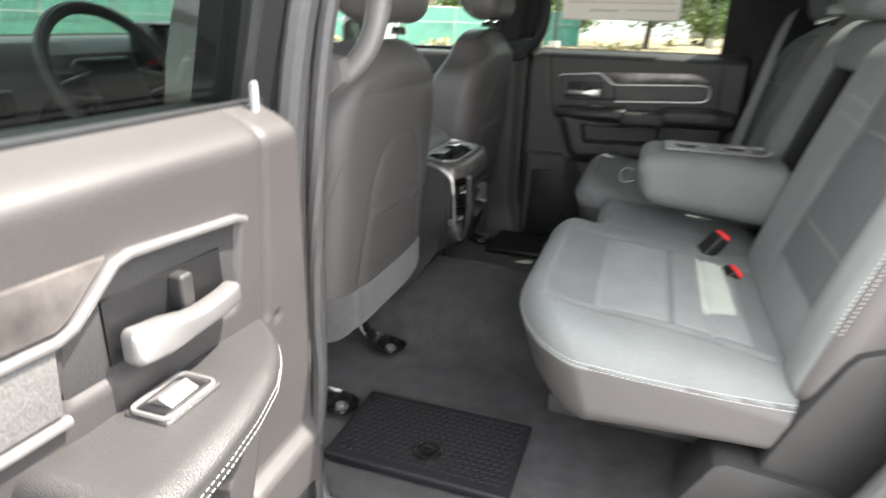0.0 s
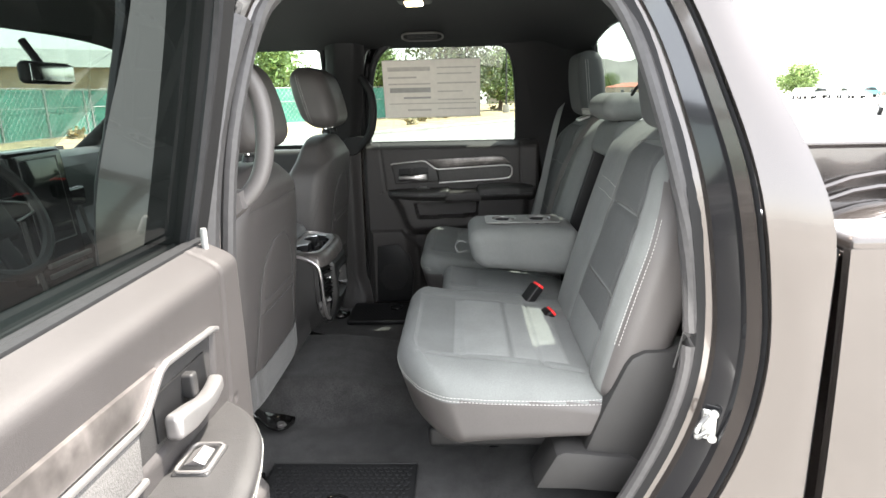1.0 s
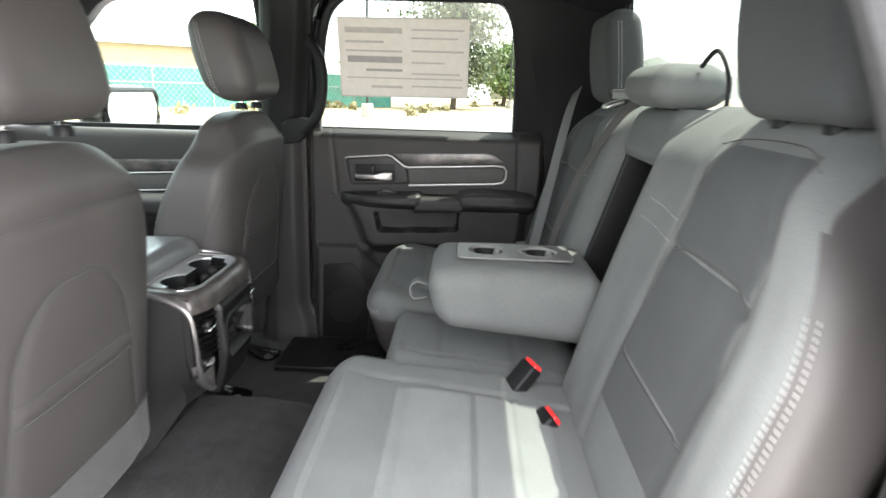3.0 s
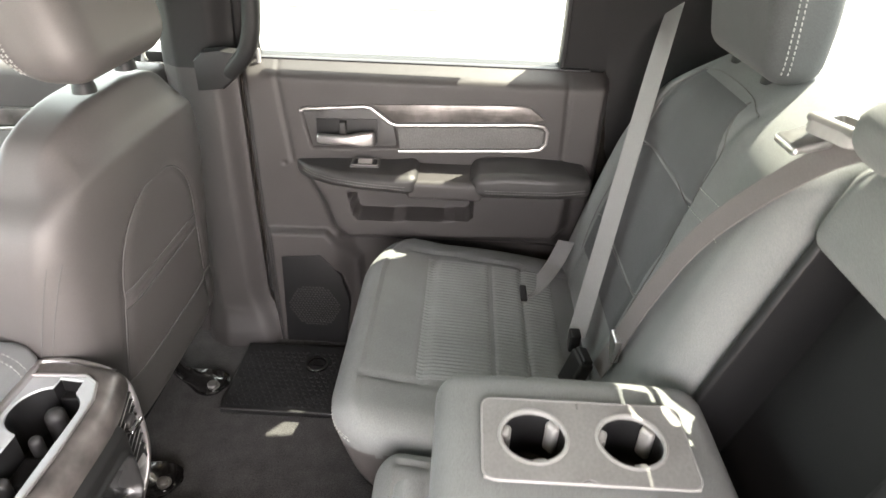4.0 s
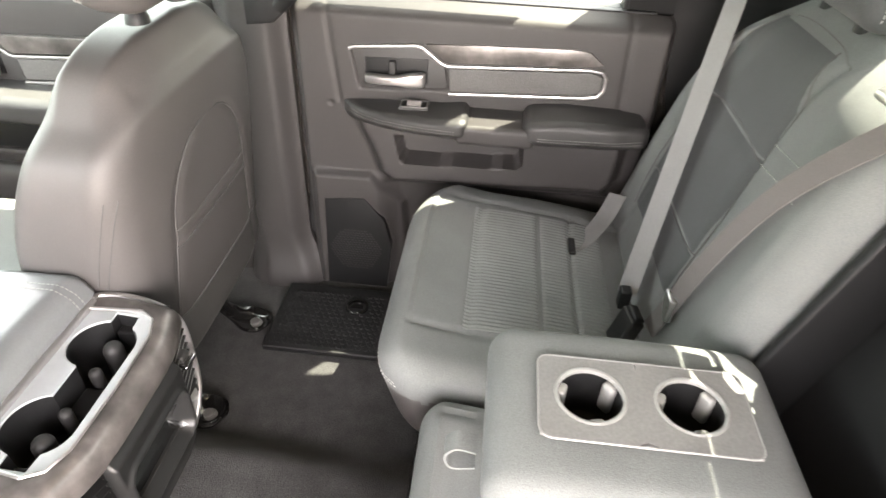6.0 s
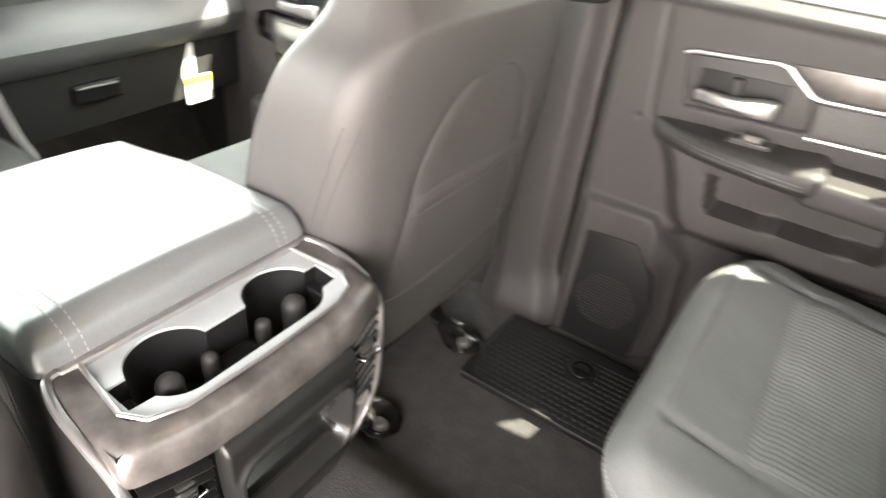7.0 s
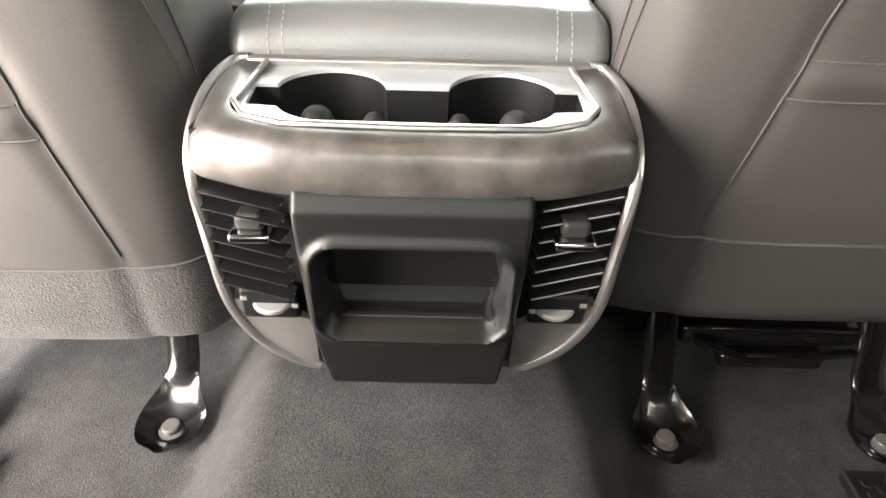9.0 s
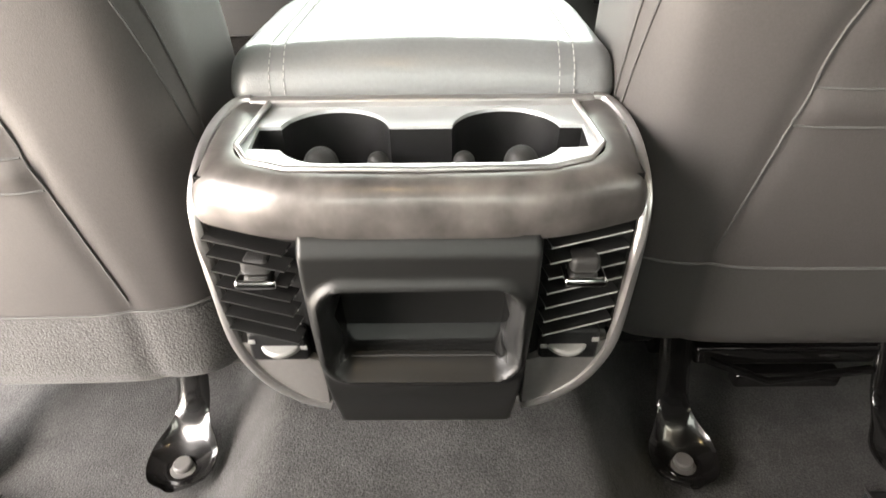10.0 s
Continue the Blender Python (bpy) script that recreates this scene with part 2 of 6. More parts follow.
def soft_path(points, per=6, closed=False):
    """A smooth line through points."""
    p = [Vector(q) for q in points]
    n, out = len(p), []
    for i in range(n if closed else n - 1):
        if closed:
            a, b, c, d = p[i - 1], p[i], p[(i + 1) % n], p[(i + 2) % n]
        else:
            a, b, c, d = p[max(i - 1, 0)], p[i], p[i + 1], p[min(i + 2, n - 1)]
        for s in range(per):
            t = s / per
            out.append(0.5 * ((2 * b) + (c - a) * t + (2 * a - 5 * b + 4 * c - d) * t * t + (3 * b - a - 3 * c + d) * t ** 3))
    if not closed:
        out.append(p[-1])
    return out


def rect(w, h):
    return [(-w / 2, -h / 2), (w / 2, -h / 2), (w / 2, h / 2), (-w / 2, h / 2)]


def round_rect(w, h, r, n=3):
    out = []
    for cx, cy, a0 in ((w / 2 - r, h / 2 - r, 0), (-w / 2 + r, h / 2 - r, 90), (-w / 2 + r, -h / 2 + r, 180), (w / 2 - r, -h / 2 + r, 270)):
        out += [(cx + r * math.cos(radians(a0 + 90 * k / n)), cy + r * math.sin(radians(a0 + 90 * k / n))) for k in range(n + 1)]
    return out


def slab(poly, axis, a, b, bevel=0.0):
    """A flat outline (two coordinates, in the order of the other axes) made thick along an axis, with bevelled rims."""
    bm = bmesh.new()
    others = [k for k in range(3) if k != axis]
    low = []
    for p in poly:
        q = [0, 0, 0]
        q[others[0]], q[others[1]], q[axis] = p[0], p[1], a
        low.append(bm.verts.new(q))
    f = bm.faces.new(low)
    ext = bmesh.ops.extrude_face_region(bm, geom=[f])
    off = [0, 0, 0]
    off[axis] = b - a
    bmesh.ops.translate(bm, verts=[v for v in ext["geom"] if isinstance(v, bmesh.types.BMVert)], vec=off)
    if bevel:
        rim = [e for e in bm.edges if abs(e.verts[0].co[axis] - e.verts[1].co[axis]) < 1e-6]
        bmesh.ops.bevel(bm, geom=rim, offset=bevel, segments=2, affect="EDGES", profile=0.6)
    bmesh.ops.recalc_face_normals(bm, faces=bm.faces)
    bmesh.ops.triangulate(bm, faces=[f for f in bm.faces if len(f.verts) > 4])
    return out_of(bm)


def out_of(bm):
    bm.verts.index_update()
    verts = [tuple(v.co) for v in bm.verts]
    faces = [tuple(v.index for v in f.verts) for f in bm.faces]
    bm.free()
    return verts, faces


def ring_plate(outer, inner, thick):
    """A flat or bowed ring between two outlines of as many points, with a thickness vector."""
    n, t = len(outer), Vector(thick)
    rows = [[Vector(p) for p in outer], [Vector(p) for p in inner]]
    rows += [[p + t for p in rows[1]], [p + t for p in rows[0]]]
    verts = [tuple(p) for row in rows for p in row]
    faces = []
    for a in range(4):
        b = (a + 1) % 4
        for i in range(n):
            j = (i + 1) % n
            faces.append((a * n + i, a * n + j, b * n + j, b * n + i))
    return fixed(verts, faces)


def fixed(verts, faces):
    bm = bmesh.new()
    vs = [bm.verts.new(v) for v in verts]
    for f in faces:
        bm.faces.new([vs[i] for i in f])
    bmesh.ops.recalc_face_normals(bm, faces=bm.faces)
    return out_of(bm)


def joined(*meshes):
    verts, faces = [], []
    for v, f in meshes:
        k = len(verts)
        verts += [tuple(p) for p in v]
        faces += [tuple(i + k for i in g) for g in f]
    return verts, faces


def moved(mesh, m):
    return [tuple(m @ Vector(v)) for v in mesh[0]], mesh[1]


def lathe(profile, at=(0, 0, 0), axis=(0, 0, 1), sides=24):
    """A turned shape: (radius, height) pairs about an axis."""
    turn = Vector(axis).to_track_quat("Z", "Y").to_matrix()
    verts, faces, k = [], [], len(profile)
    for i in range(sides):
        a = 2 * math.pi * i / sides
        for r, h in profile:
            verts.append(tuple(turn @ Vector((r * math.cos(a), r * math.sin(a), h)) + Vector(at)))
    for i in range(sides):
        j = (i + 1) % sides
        for a in range(k - 1):
            faces.append((i * k + a, j * k + a, j * k + a + 1, i * k + a + 1))
    return verts, faces


def sheet(fn, us, vs, thick=None):
    """A surface fn(u, v); with thick, closed by a second one moved by that vector."""
    verts = [tuple(fn(u, v)) for u in us for v in vs]
    n, m = len(us), len(vs)
    faces = [(i * m + j, (i + 1) * m + j, (i + 1) * m + j + 1, i * m + j + 1) for i in range(n - 1) for j in range(m - 1)]
    if thick is None:
        return verts, faces
    t, k = Vector(thick), len(verts)
    verts += [tuple(Vector(v) + t) for v in verts]
    faces += [tuple(reversed([i + k for i in f])) for f in faces]
    edge = [i * m for i in range(n)] + [(n - 1) * m + j for j in range(1, m)] + [i * m + m - 1 for i in range(n - 2, -1, -1)] + [j for j in range(m - 2, 0, -1)]
    for a, b in zip(edge, edge[1:] + edge[:1]):
        faces.append((b, a, a + k, b + k))
    return verts, faces


def tree_of(mesh):
    from mathutils.bvhtree import BVHTree
    return BVHTree.FromPolygons([tuple(v) for v in mesh[0]], [tuple(f) for f in mesh[1]])


def drape(mesh, points, way, lift=0.0008):
    """Points dropped on to a mesh along a direction."""
    t, w, out = tree_of(mesh), Vector(way).normalized(), []
    for p in points:
        hit = t.ray_cast(Vector(p) - w * 0.5, w)
        if hit[0] is not None:
            out.append(hit[0] - w * lift)
    return out


def drape_from(mesh, rays, lift=0.0008):
    """Points where rays (start, direction) meet a mesh."""
    t, out = tree_of(mesh), []
    for p, w in rays:
        w = Vector(w).normalized()
        hit = t.ray_cast(Vector(p), w)
        if hit[0] is not None:
            out.append(hit[0] - w * lift)
    return out


def stitches(points, long=0.0055, gap=0.0035, r=0.0009):
    """A row of short threads along a line."""
    pts = [Vector(p) for p in points]
    meshes, run, want = [], 0.0, 0.0
    for a, b in zip(pts, pts[1:]):
        d = (b - a).length
        while want < run + d and d > 1e-6:
            p = a + (b - a) * ((want - run) / d)
            t = (b - a).normalized() * long
            s = t.orthogonal().normalized() * r
            w = t.normalized().cross(s)
            v = [p + s, p + w, p - s, p - w]
            v += [q + t for q in v]
            meshes.append(([tuple(q) for q in v], [(0, 1, 5, 4), (1, 2, 6, 5), (2, 3, 7, 6), (3, 0, 4, 7), (3, 2, 1, 0), (4, 5, 6, 7)]))
            want += long + gap
        run += d
    return joined(*meshes)

# ---- cab shell ----
GROUND = -0.75


def mirror(v, side):
    return [(p[0], p[1] * side, p[2]) for p in v]


def mirrored(mesh, side):
    if side > 0:
        return mesh
    return mirror(mesh[0], -1), [tuple(reversed(f)) for f in mesh[1]]


def floor_height(x, y):
    hump = 0.105 * (1 - smoothstep(0.17, 0.30, abs(y)))
    step = 0.06 * smoothstep(0.60, 0.72, x)
    return 0.005 + hump * (1 - 0.5 * smoothstep(0.1, 0.5, x)) + step + 0.02 * smoothstep(0.78, 0.84, abs(y))


us = np.linspace(-1.1, 1.12, 112)
vs = np.linspace(-0.86, 0.86, 130)
floor = part("floor", *sheet(lambda u, v: (u, v, floor_height(u, v)), us, vs, (0, 0, -0.04)), CARPET)
tagged(floor, "dark charcoal carpet over the cab floor and tunnel", "carpet", kind="structure")


def toe(u, v):
    """Toe board rising to the bulkhead under the dashboard."""
    return (-1.06 - 0.24 * min(1, u * 1.6) - 0.06 * max(0, u - 0.6), v, -0.02 + 0.80 * u ** 1.5)


bulkhead = part("wall_front", *sheet(toe, np.linspace(0, 1, 14), np.linspace(-0.90, 0.90, 10), (-0.03, 0, 0)), CARPET)
tagged(bulkhead, "dark carpeted bulkhead and toe board under the dashboard", "cab wall", kind="structure")
for s in (-1, 1):
    kick = part("trim", *rbox(-1.32, -1.03, 0.86 * s - 0.02, 0.86 * s + 0.02, -0.02, 0.72, 0.01, 0.1), PILLAR)
    tagged(kick, "dark plastic kick panel beside the footwell", "trim", kind="structure")


def roof_height(x, y):
    return 1.245 - 0.075 * (abs(y) / 0.75) ** 3 - 0.05 * smoothstep(0.85, 1.08, x) - 0.06 * smoothstep(-0.45, -0.9, x)


ceiling = part("ceiling", *sheet(lambda u, v: (u, v * (1 - 0.14 * smoothstep(0.84, 1.05, u)), roof_height(u, v)), np.linspace(-0.80, 1.075, 60), np.linspace(-0.76, 0.76, 50), (0, 0, 0.03)), HEADLINER)
tagged(ceiling, "dark grey cloth headliner under the cab roof", "headliner", kind="structure")


def truck_side(side):
    """The painted cab side with its two door openings: rails and pillars."""
    name = "wall_right" if side > 0 else "wall_left"
    t = thing(name, (0.5, 0.9 * side, 0.3), "granite grey painted cab side with door openings", "cab side", kind="structure")

    def lean(z):
        return 0.97 - 0.16 * smoothstep(0.72, 1.30, z) - 0.02 * smoothstep(0.3, -0.3, z)

    # rear door opening: inner edge of the painted jamb
    hole = [(0.10, 0.02), (0.105, 0.3), (0.115, 0.65), (0.135, 0.90), (0.175, 1.10), (0.23, 1.175), (0.30, 1.20), (0.55, 1.205), (0.74, 1.19), (0.83, 1.15), (0.885, 1.06), (0.925, 0.92), (0.955, 0.78), (0.982, 0.60), (0.985, 0.48), (0.965, 0.37), (0.92, 0.25), (0.85, 0.12), (0.76, 0.04), (0.62, 0.005), (0.30, 0.0)]
    cx, cz = 0.53, 0.6
    # section of the jamb, from the seal outwards: distance from the opening's edge, and depth
    section = ((-0.008, 0.876), (0.024, 0.886), (0.028, 0.899), (0.060, 0.921), (0.064, 0.935), (0.082, 0.952), (0.086, 0.946), (0.090, 0.956))
    rows = []
    for off, deep in section:
        row = []
        for x, z in hole:
            d = Vector((x - cx, z - cz)).normalized() * off * (1.0 if x > cx else 0.6)
            zz = z + d.y
            row.append(Vector((x + d.x, deep - (0.135 + 0.02 * (deep - 0.876) / 0.08) * float(smoothstep(0.72, 1.27, zz)), zz)))
        rows.append(soft_path(row, 4, True))
    n = len(rows[0])
    verts = [tuple(p) for r in rows for p in r]
    rings = [[(a * n + i, a * n + (i + 1) % n, (a + 1) * n + (i + 1) % n, (a + 1) * n + i) for i in range(n)] for a in range(len(rows) - 1)]
    part("door_jamb", *mirrored((verts, rings[0] + rings[1] + rings[4]), side), PAINT, t, "painted door jamb with a stepped flange")
    part("jamb_channel", *mirrored((verts, rings[2] + rings[3]), side), GLOSS_BLACK, t, "gloss black jamb channel")
    part("skin_edge", *mirrored((verts, rings[5] + rings[6]), side), SEAL, t, "dark gap along the outer skin")
    # seal round the opening
    bulb = [p + Vector((0, -0.006, 0)) for p in rows[0]]
    # near side takes the daylit tone of the rubber, far side the shaded one
    part("door_seal", *mirrored(tube(bulb, 0.015, 10, True), side), SEAL_DAYLIT if side < 0 else SEAL, t, "dark rubber door seal")
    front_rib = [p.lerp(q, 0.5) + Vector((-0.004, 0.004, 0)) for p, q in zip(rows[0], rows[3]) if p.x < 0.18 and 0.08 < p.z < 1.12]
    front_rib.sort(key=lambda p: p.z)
    part("hinge_seal", *mirrored(tube(front_rib, 0.021, 10), side), SEAL_DAYLIT if side < 0 else SEAL, t, "dark rubber rib beside the hinges")
    # outer skin behind the opening
    zs = np.linspace(-0.12, 1.27, 40)

    rear = sorted([(p.z, p.x) for p in rows[-1] if p.x > 0.6])
    rz, rx = np.array([a for a, _ in rear]), np.array([b for _, b in rear])

    def skin(u, v):
        x0 = float(np.interp(v, rz, rx))
        x1 = 1.165 - 0.17 * smoothstep(0.68, 1.22, v)
        x0 = min(x0, x1 - 0.01)
        bow = 0.012 * math.sin(math.pi * min(1, u))
        return (x0 + (x1 - x0) * u, lean(v) + bow * 0.4, v)

    part("rear_quarter", *mirrored(sheet(skin, np.linspace(0, 1, 8), zs, (0, -0.012, 0)), side), PAINT, t, "painted panel behind the rear door")
    part("cab_corner", *mirrored(sheet(lambda u, v: (1.165 - 0.17 * smoothstep(0.68, 1.22, v) * (1 - 0.55 * u), lean(v) - u * 0.22, v), np.linspace(0, 1, 4), zs, (-0.012, 0, 0)), side), PAINT, t)
    # sill
    part("sill_plate", *mirrored(rbox(0.05, 0.92, 0.80, 0.955, -0.10, 0.012, 0.02, 0.05), side), SOFT_PLASTIC, t, "charcoal plastic sill plate")
    part("rocker", *mirrored(rbox(-1.1, 1.16, 0.93, 0.985, -0.30, 0.0, 0.03, 0.1), side), PAINT, t)
    # centre pillar, outside and inside
    part("centre_pillar", *mirrored(sheet(lambda u, v: (-0.075 + 0.06 * smoothstep(0.7, 1.25, v) + 0.14 * u, 0.945 - 0.15 * smoothstep(0.72, 1.28, v), v), np.linspace(0, 1, 5), np.linspace(-0.05, 1.25, 24), (0, -0.03, 0)), side), PAINT, t)

    def trim(u, v):
        foot = (1 - float(smoothstep(0.02, 0.16, v))) * (side > 0)
        x = -0.075 + 0.06 * smoothstep(0.7, 1.2, v) + (0.165 + 0.05 * foot) * u
        rise = min(1.0, u * 3.5) ** 0.7 * (1 - 0.75 * float(smoothstep(0.72, 1.0, u)))
        y = 0.848 - 0.13 * smoothstep(0.72, 1.25, v) - 0.040 * rise - 0.045 * foot ** 2 * (1 - 0.4 * u)
        return (x, y, v)

    part("pillar_trim", *mirrored(sheet(trim, np.linspace(0, 1, 22), np.linspace(0.0, 1.21, 46), (0, 0.012, 0)), side), (DOOR_VINYL, PILLAR), t, "grey plastic centre pillar trim", pick=lambda c: 1 if c[2] > 0.74 else 0)
    # rear pillar trim, from the opening to the rear window
    rin = sorted([(p.z, p.x) for p in rows[0] if p.x > 0.7])
    iz, ix = np.array([a for a, _ in rin]), np.array([b for _, b in rin])

    def rear_trim(u, v):
        x0 = float(np.interp(v, iz, ix)) - (0.004 if side < 0 else 0.055 * float(smoothstep(0.45, 0.6, v)))
        y0 = (0.872 if side < 0 else 0.855) - 0.13 * smoothstep(0.72, 1.25, v)
        x1 = 1.135 - 0.07 * smoothstep(0.85, 1.2, v)
        return (x0 + (x1 - x0) * u, y0 - 0.16 * u ** 2.2, v)

    part("rear_pillar_trim", *mirrored(sheet(rear_trim, np.linspace(0, 1, 16), np.linspace(0.02, 1.20, 36), (0.01, 0.012, 0)), side), PILLAR, t, "charcoal plastic rear pillar trim")
    # roof rail lining over both doors
    part("roof_rail", *mirrored(sheet(lambda u, v: (u, 0.70 + 0.07 * math.sin(v * math.pi / 2) + 0.02 * v, 1.225 - 0.055 * v), np.linspace(-0.75, 1.06, 30), np.linspace(0, 1, 8), (0, 0.01, 0.012)), side), HEADLINER, t, "headliner edge along the roof rail")
    part("roof_side", *mirrored(sheet(lambda u, v: (u, 0.825 - 0.20 * v, 1.262 + 0.055 * math.sin(v * math.pi / 2)), np.linspace(-0.8, 1.03, 24), np.linspace(0, 1, 8), (0, -0.01, -0.01)), side), PAINT, t)
    return t


wall_left = truck_side(-1)
wall_right = truck_side(1)

roof = part("roof_panel", *sheet(lambda u, v: (u, v, 1.325 - 0.012 * (v / 0.62) ** 2 - 0.05 * smoothstep(-0.4, -0.85, u)), np.linspace(-0.82, 1.07, 20), np.linspace(-0.63, 0.63, 16), (0, 0, -0.012)), PAINT)
tagged(roof, "granite grey painted cab roof panel", "roof panel", kind="structure")

# rear wall with its window
rw = thing("wall_rear", (1.15, 0, 0.4), "cab rear wall with a wide window", "cab wall", kind="structure")


def rear_x(z):
    return 1.15 - 0.09 * smoothstep(0.80, 1.22, z)


def rear_outline(hw, z0, z1, r, off=0.0):
    out = []
    for cy, cz, a0 in ((hw - r, z1 - r, 0), (-hw + r, z1 - r, 90), (-hw + r, z0 + r, 180), (hw - r, z0 + r, 270)):
        for k in range(7):
            a = radians(a0 + 15 * k)
            y, z = cy + r * math.cos(a), cz + r * math.sin(a)
            y *= 1 - 0.20 * float(smoothstep(0.70, 1.22, z))
            out.append((rear_x(z) + off, y, z))
    return out


part("rear_panel", *ring_plate(rear_outline(0.765, 0.0, 1.215, 0.05), rear_outline(0.70, 0.80, 1.195, 0.06), (0.02, 0, 0)), PILLAR, rw, "dark trim panel below the rear window")
glass_pts = rear_outline(0.71, 0.79, 1.205, 0.06, 0.012)
pane = part("window_pane", glass_pts, [tuple(range(len(glass_pts)))], WINDOW_TINT, rw, "tinted rear window glass", smooth=False)
part("window_gasket", *tube(rear_outline(0.70, 0.80, 1.195, 0.06, 0.006), 0.008, 6, True), SEAL, rw)
# dome lamp and vent in the headliner
lamp = thing("dome_lamp", (0.42, -0.09, 1.23), "small lit dome lamp in the headliner", "dome lamp")
part("lamp_housing", *rbox(0.375, 0.475, -0.135, -0.035, 1.230, 1.252, 0.01, 0.02), BLACK_PLASTIC, lamp)
part("lamp_lens", *rbox(0.398, 0.450, -0.110, -0.060, 1.222, 1.236, 0.006, 0.01), LAMP_LENS, lamp, "glowing warm lens")
vent = thing("headliner_vent", (0.405, 0.60, 1.20), "oval slotted vent panel in the dark headliner", "vent")
part("vent_frame", *tube([(0.405 + a, 0.585 + b, 1.196 - 0.25 * b) for a, b in round_rect(0.160, 0.085, 0.035, 5)], 0.004, 8, True), HANDLE_LIT_VENT_GREY, vent, "grey vent rim")
for k in range(4):
    part("vent_bar", *rbox(0.345, 0.465, 0.556 + 0.017 * k, 0.565 + 0.017 * k, 1.197 - 0.004 * k, 1.212, 0.002, 0.03), PILLAR, vent)

# ---- rear seat ----


def cushion_bend(y0, y1, outer, front):
    def bend(p):
        x, y, z = p[:, 0].copy(), p[:, 1].copy(), p[:, 2].copy()
        t = np.clip((x - front) / (0.91 - front), 0, 1)
        h = np.clip((z - 0.22) / 0.19, 0, 1)
        if outer:
            u = (y1 - y) if outer > 0 else (y - y0)
            k = np.clip(1 - u / 0.20, 0, 1) ** 2
            x += 0.10 * k * (1 - t) ** 1.5
            z -= 0.035 * np.clip(1 - u / 0.10, 0, 1) ** 1.6 * h
            u2 = (y - y0) if outer > 0 else (y1 - y)
            k2 = np.clip(1 - u2 / 0.10, 0, 1) ** 2
            x += 0.035 * k2 * (1 - t) ** 1.5
        x += 0.055 * (1 - h) ** 1.3 * (1 - smoothstep(0.0, 0.35, t))
        z += h * 0.010 * np.exp(-((t - 0.10) / 0.10) ** 2)
        w = (y - y0) / (y1 - y0)
        crown = 0.016 * np.sin(np.pi * np.clip(t, 0, 1)) - 0.010 * np.sin(np.pi * w) * (t > 0.1)
        z += h * (crown - 0.055 * t)
        z += (1 - h) * 0.03 * t
        for line in (y0 + 0.17 * (y1 - y0), y1 - 0.17 * (y1 - y0)):
            z -= h * 0.006 * np.exp(-((y - line - 0.03 * (0.5 - t)) / 0.0048) ** 2) * (t > 0.08)
        for line in (0.30, 0.66):
            z -= h * 0.005 * np.exp(-((t - line) * 0.5 / 0.005) ** 2) * (np.abs(w - 0.5) < 0.33)
        return np.c_[x, y, z]
    return bend


bench = thing("rear_bench_seat", (0.68, 0, 0.05), "charcoal cloth rear bench seat with split backrest", "car seat")
CUSHIONS = {}
for label, y0, y1, outer, front in (("driver", -0.775, -0.155, -1, 0.385), ("middle", -0.15, 0.15, 0, 0.47), ("far", 0.155, 0.775, 1, 0.385)):
    top = 0.405 if outer else 0.385
    mesh = rbox(front, 0.91, y0, y1, 0.22, top, 0.05, 0.008, cushion_bend(y0, y1, outer, front), corner=4)
    CUSHIONS[label] = mesh
    part("cushion", *mesh, (SEAT_CLOTH, SEAT_VINYL), bench, "grey cloth seat cushion with pale double stitching" if outer else "grey cloth middle cushion", pick=lambda c: 0 if c[2] > 0.345 - 0.03 * (c[0] - 0.4) else 1)


def lean_back(p):
    x = p[:, 0] + 0.30 * (p[:, 2] - 0.36)
    return np.c_[x, p[:, 1], p[:, 2]]


def back_bend(y0, y1, outer):
    def bend(p):
        x, y, z = p[:, 0].copy(), p[:, 1].copy(), p[:, 2].copy()
        u = (y1 - y) if outer > 0 else (y - y0)
        v = (y - y0) if outer > 0 else (y1 - y)
        f = 1 - np.clip((x - 0.84) / 0.13, 0, 1)
        h = np.clip((z - 0.33) / 0.57, 0, 1)
        x -= f * 0.022 * (np.clip(1 - np.abs(u - 0.07) / 0.09, 0, 1) + 0.6 * np.clip(1 - np.abs(v - 0.06) / 0.08, 0, 1)) * np.sin(np.pi * np.clip(h * 0.9 + 0.05, 0, 1))
        squeeze = 0.10 * smoothstep(0.55, 1.0, h)
        y -= outer * squeeze * np.clip(1 - u / 0.45, 0, 1)
        z -= 0.05 * np.clip(1 - u / 0.16, 0, 1) ** 2 * smoothstep(0.7, 1, h)
        x += f * 0.05 * smoothstep(0.80, 1.0, h) ** 2
        for line in (0.11, 0.405):
            x += f * 0.006 * np.exp(-((u - line - 0.015 * np.sin(h * 6)) / 0.011) ** 2) * smoothstep(0.94, 0.90, h)
        x += f * 0.005 * np.exp(-((h - 0.63 - 0.02 * np.cos((u - 0.26) * 9)) * 0.57 / 0.010) ** 2) * (np.abs(u - 0.26) < 0.15)
        x += f * 0.005 * np.exp(-((h - 0.925) * 0.57 / 0.010) ** 2) * (np.abs(u - 0.26) < 0.16)
        return lean_back(np.c_[x, y, z])
    return bend


BACKS = {}


def from_outer(y, z):
    """Distance from the backrest's outer edge, before the narrowing towards the top."""
    u = 0.02
    for _ in range(3):
        h = (z + 0.05 * max(0.0, 1 - u / 0.16) ** 2 * float(smoothstep(0.729, 0.90, z)) - 0.33) / 0.57
        k = 0.10 * float(smoothstep(0.55, 1.0, h))
        u = (0.772 - k - abs(y)) / (1 - k / 0.45)
    return u


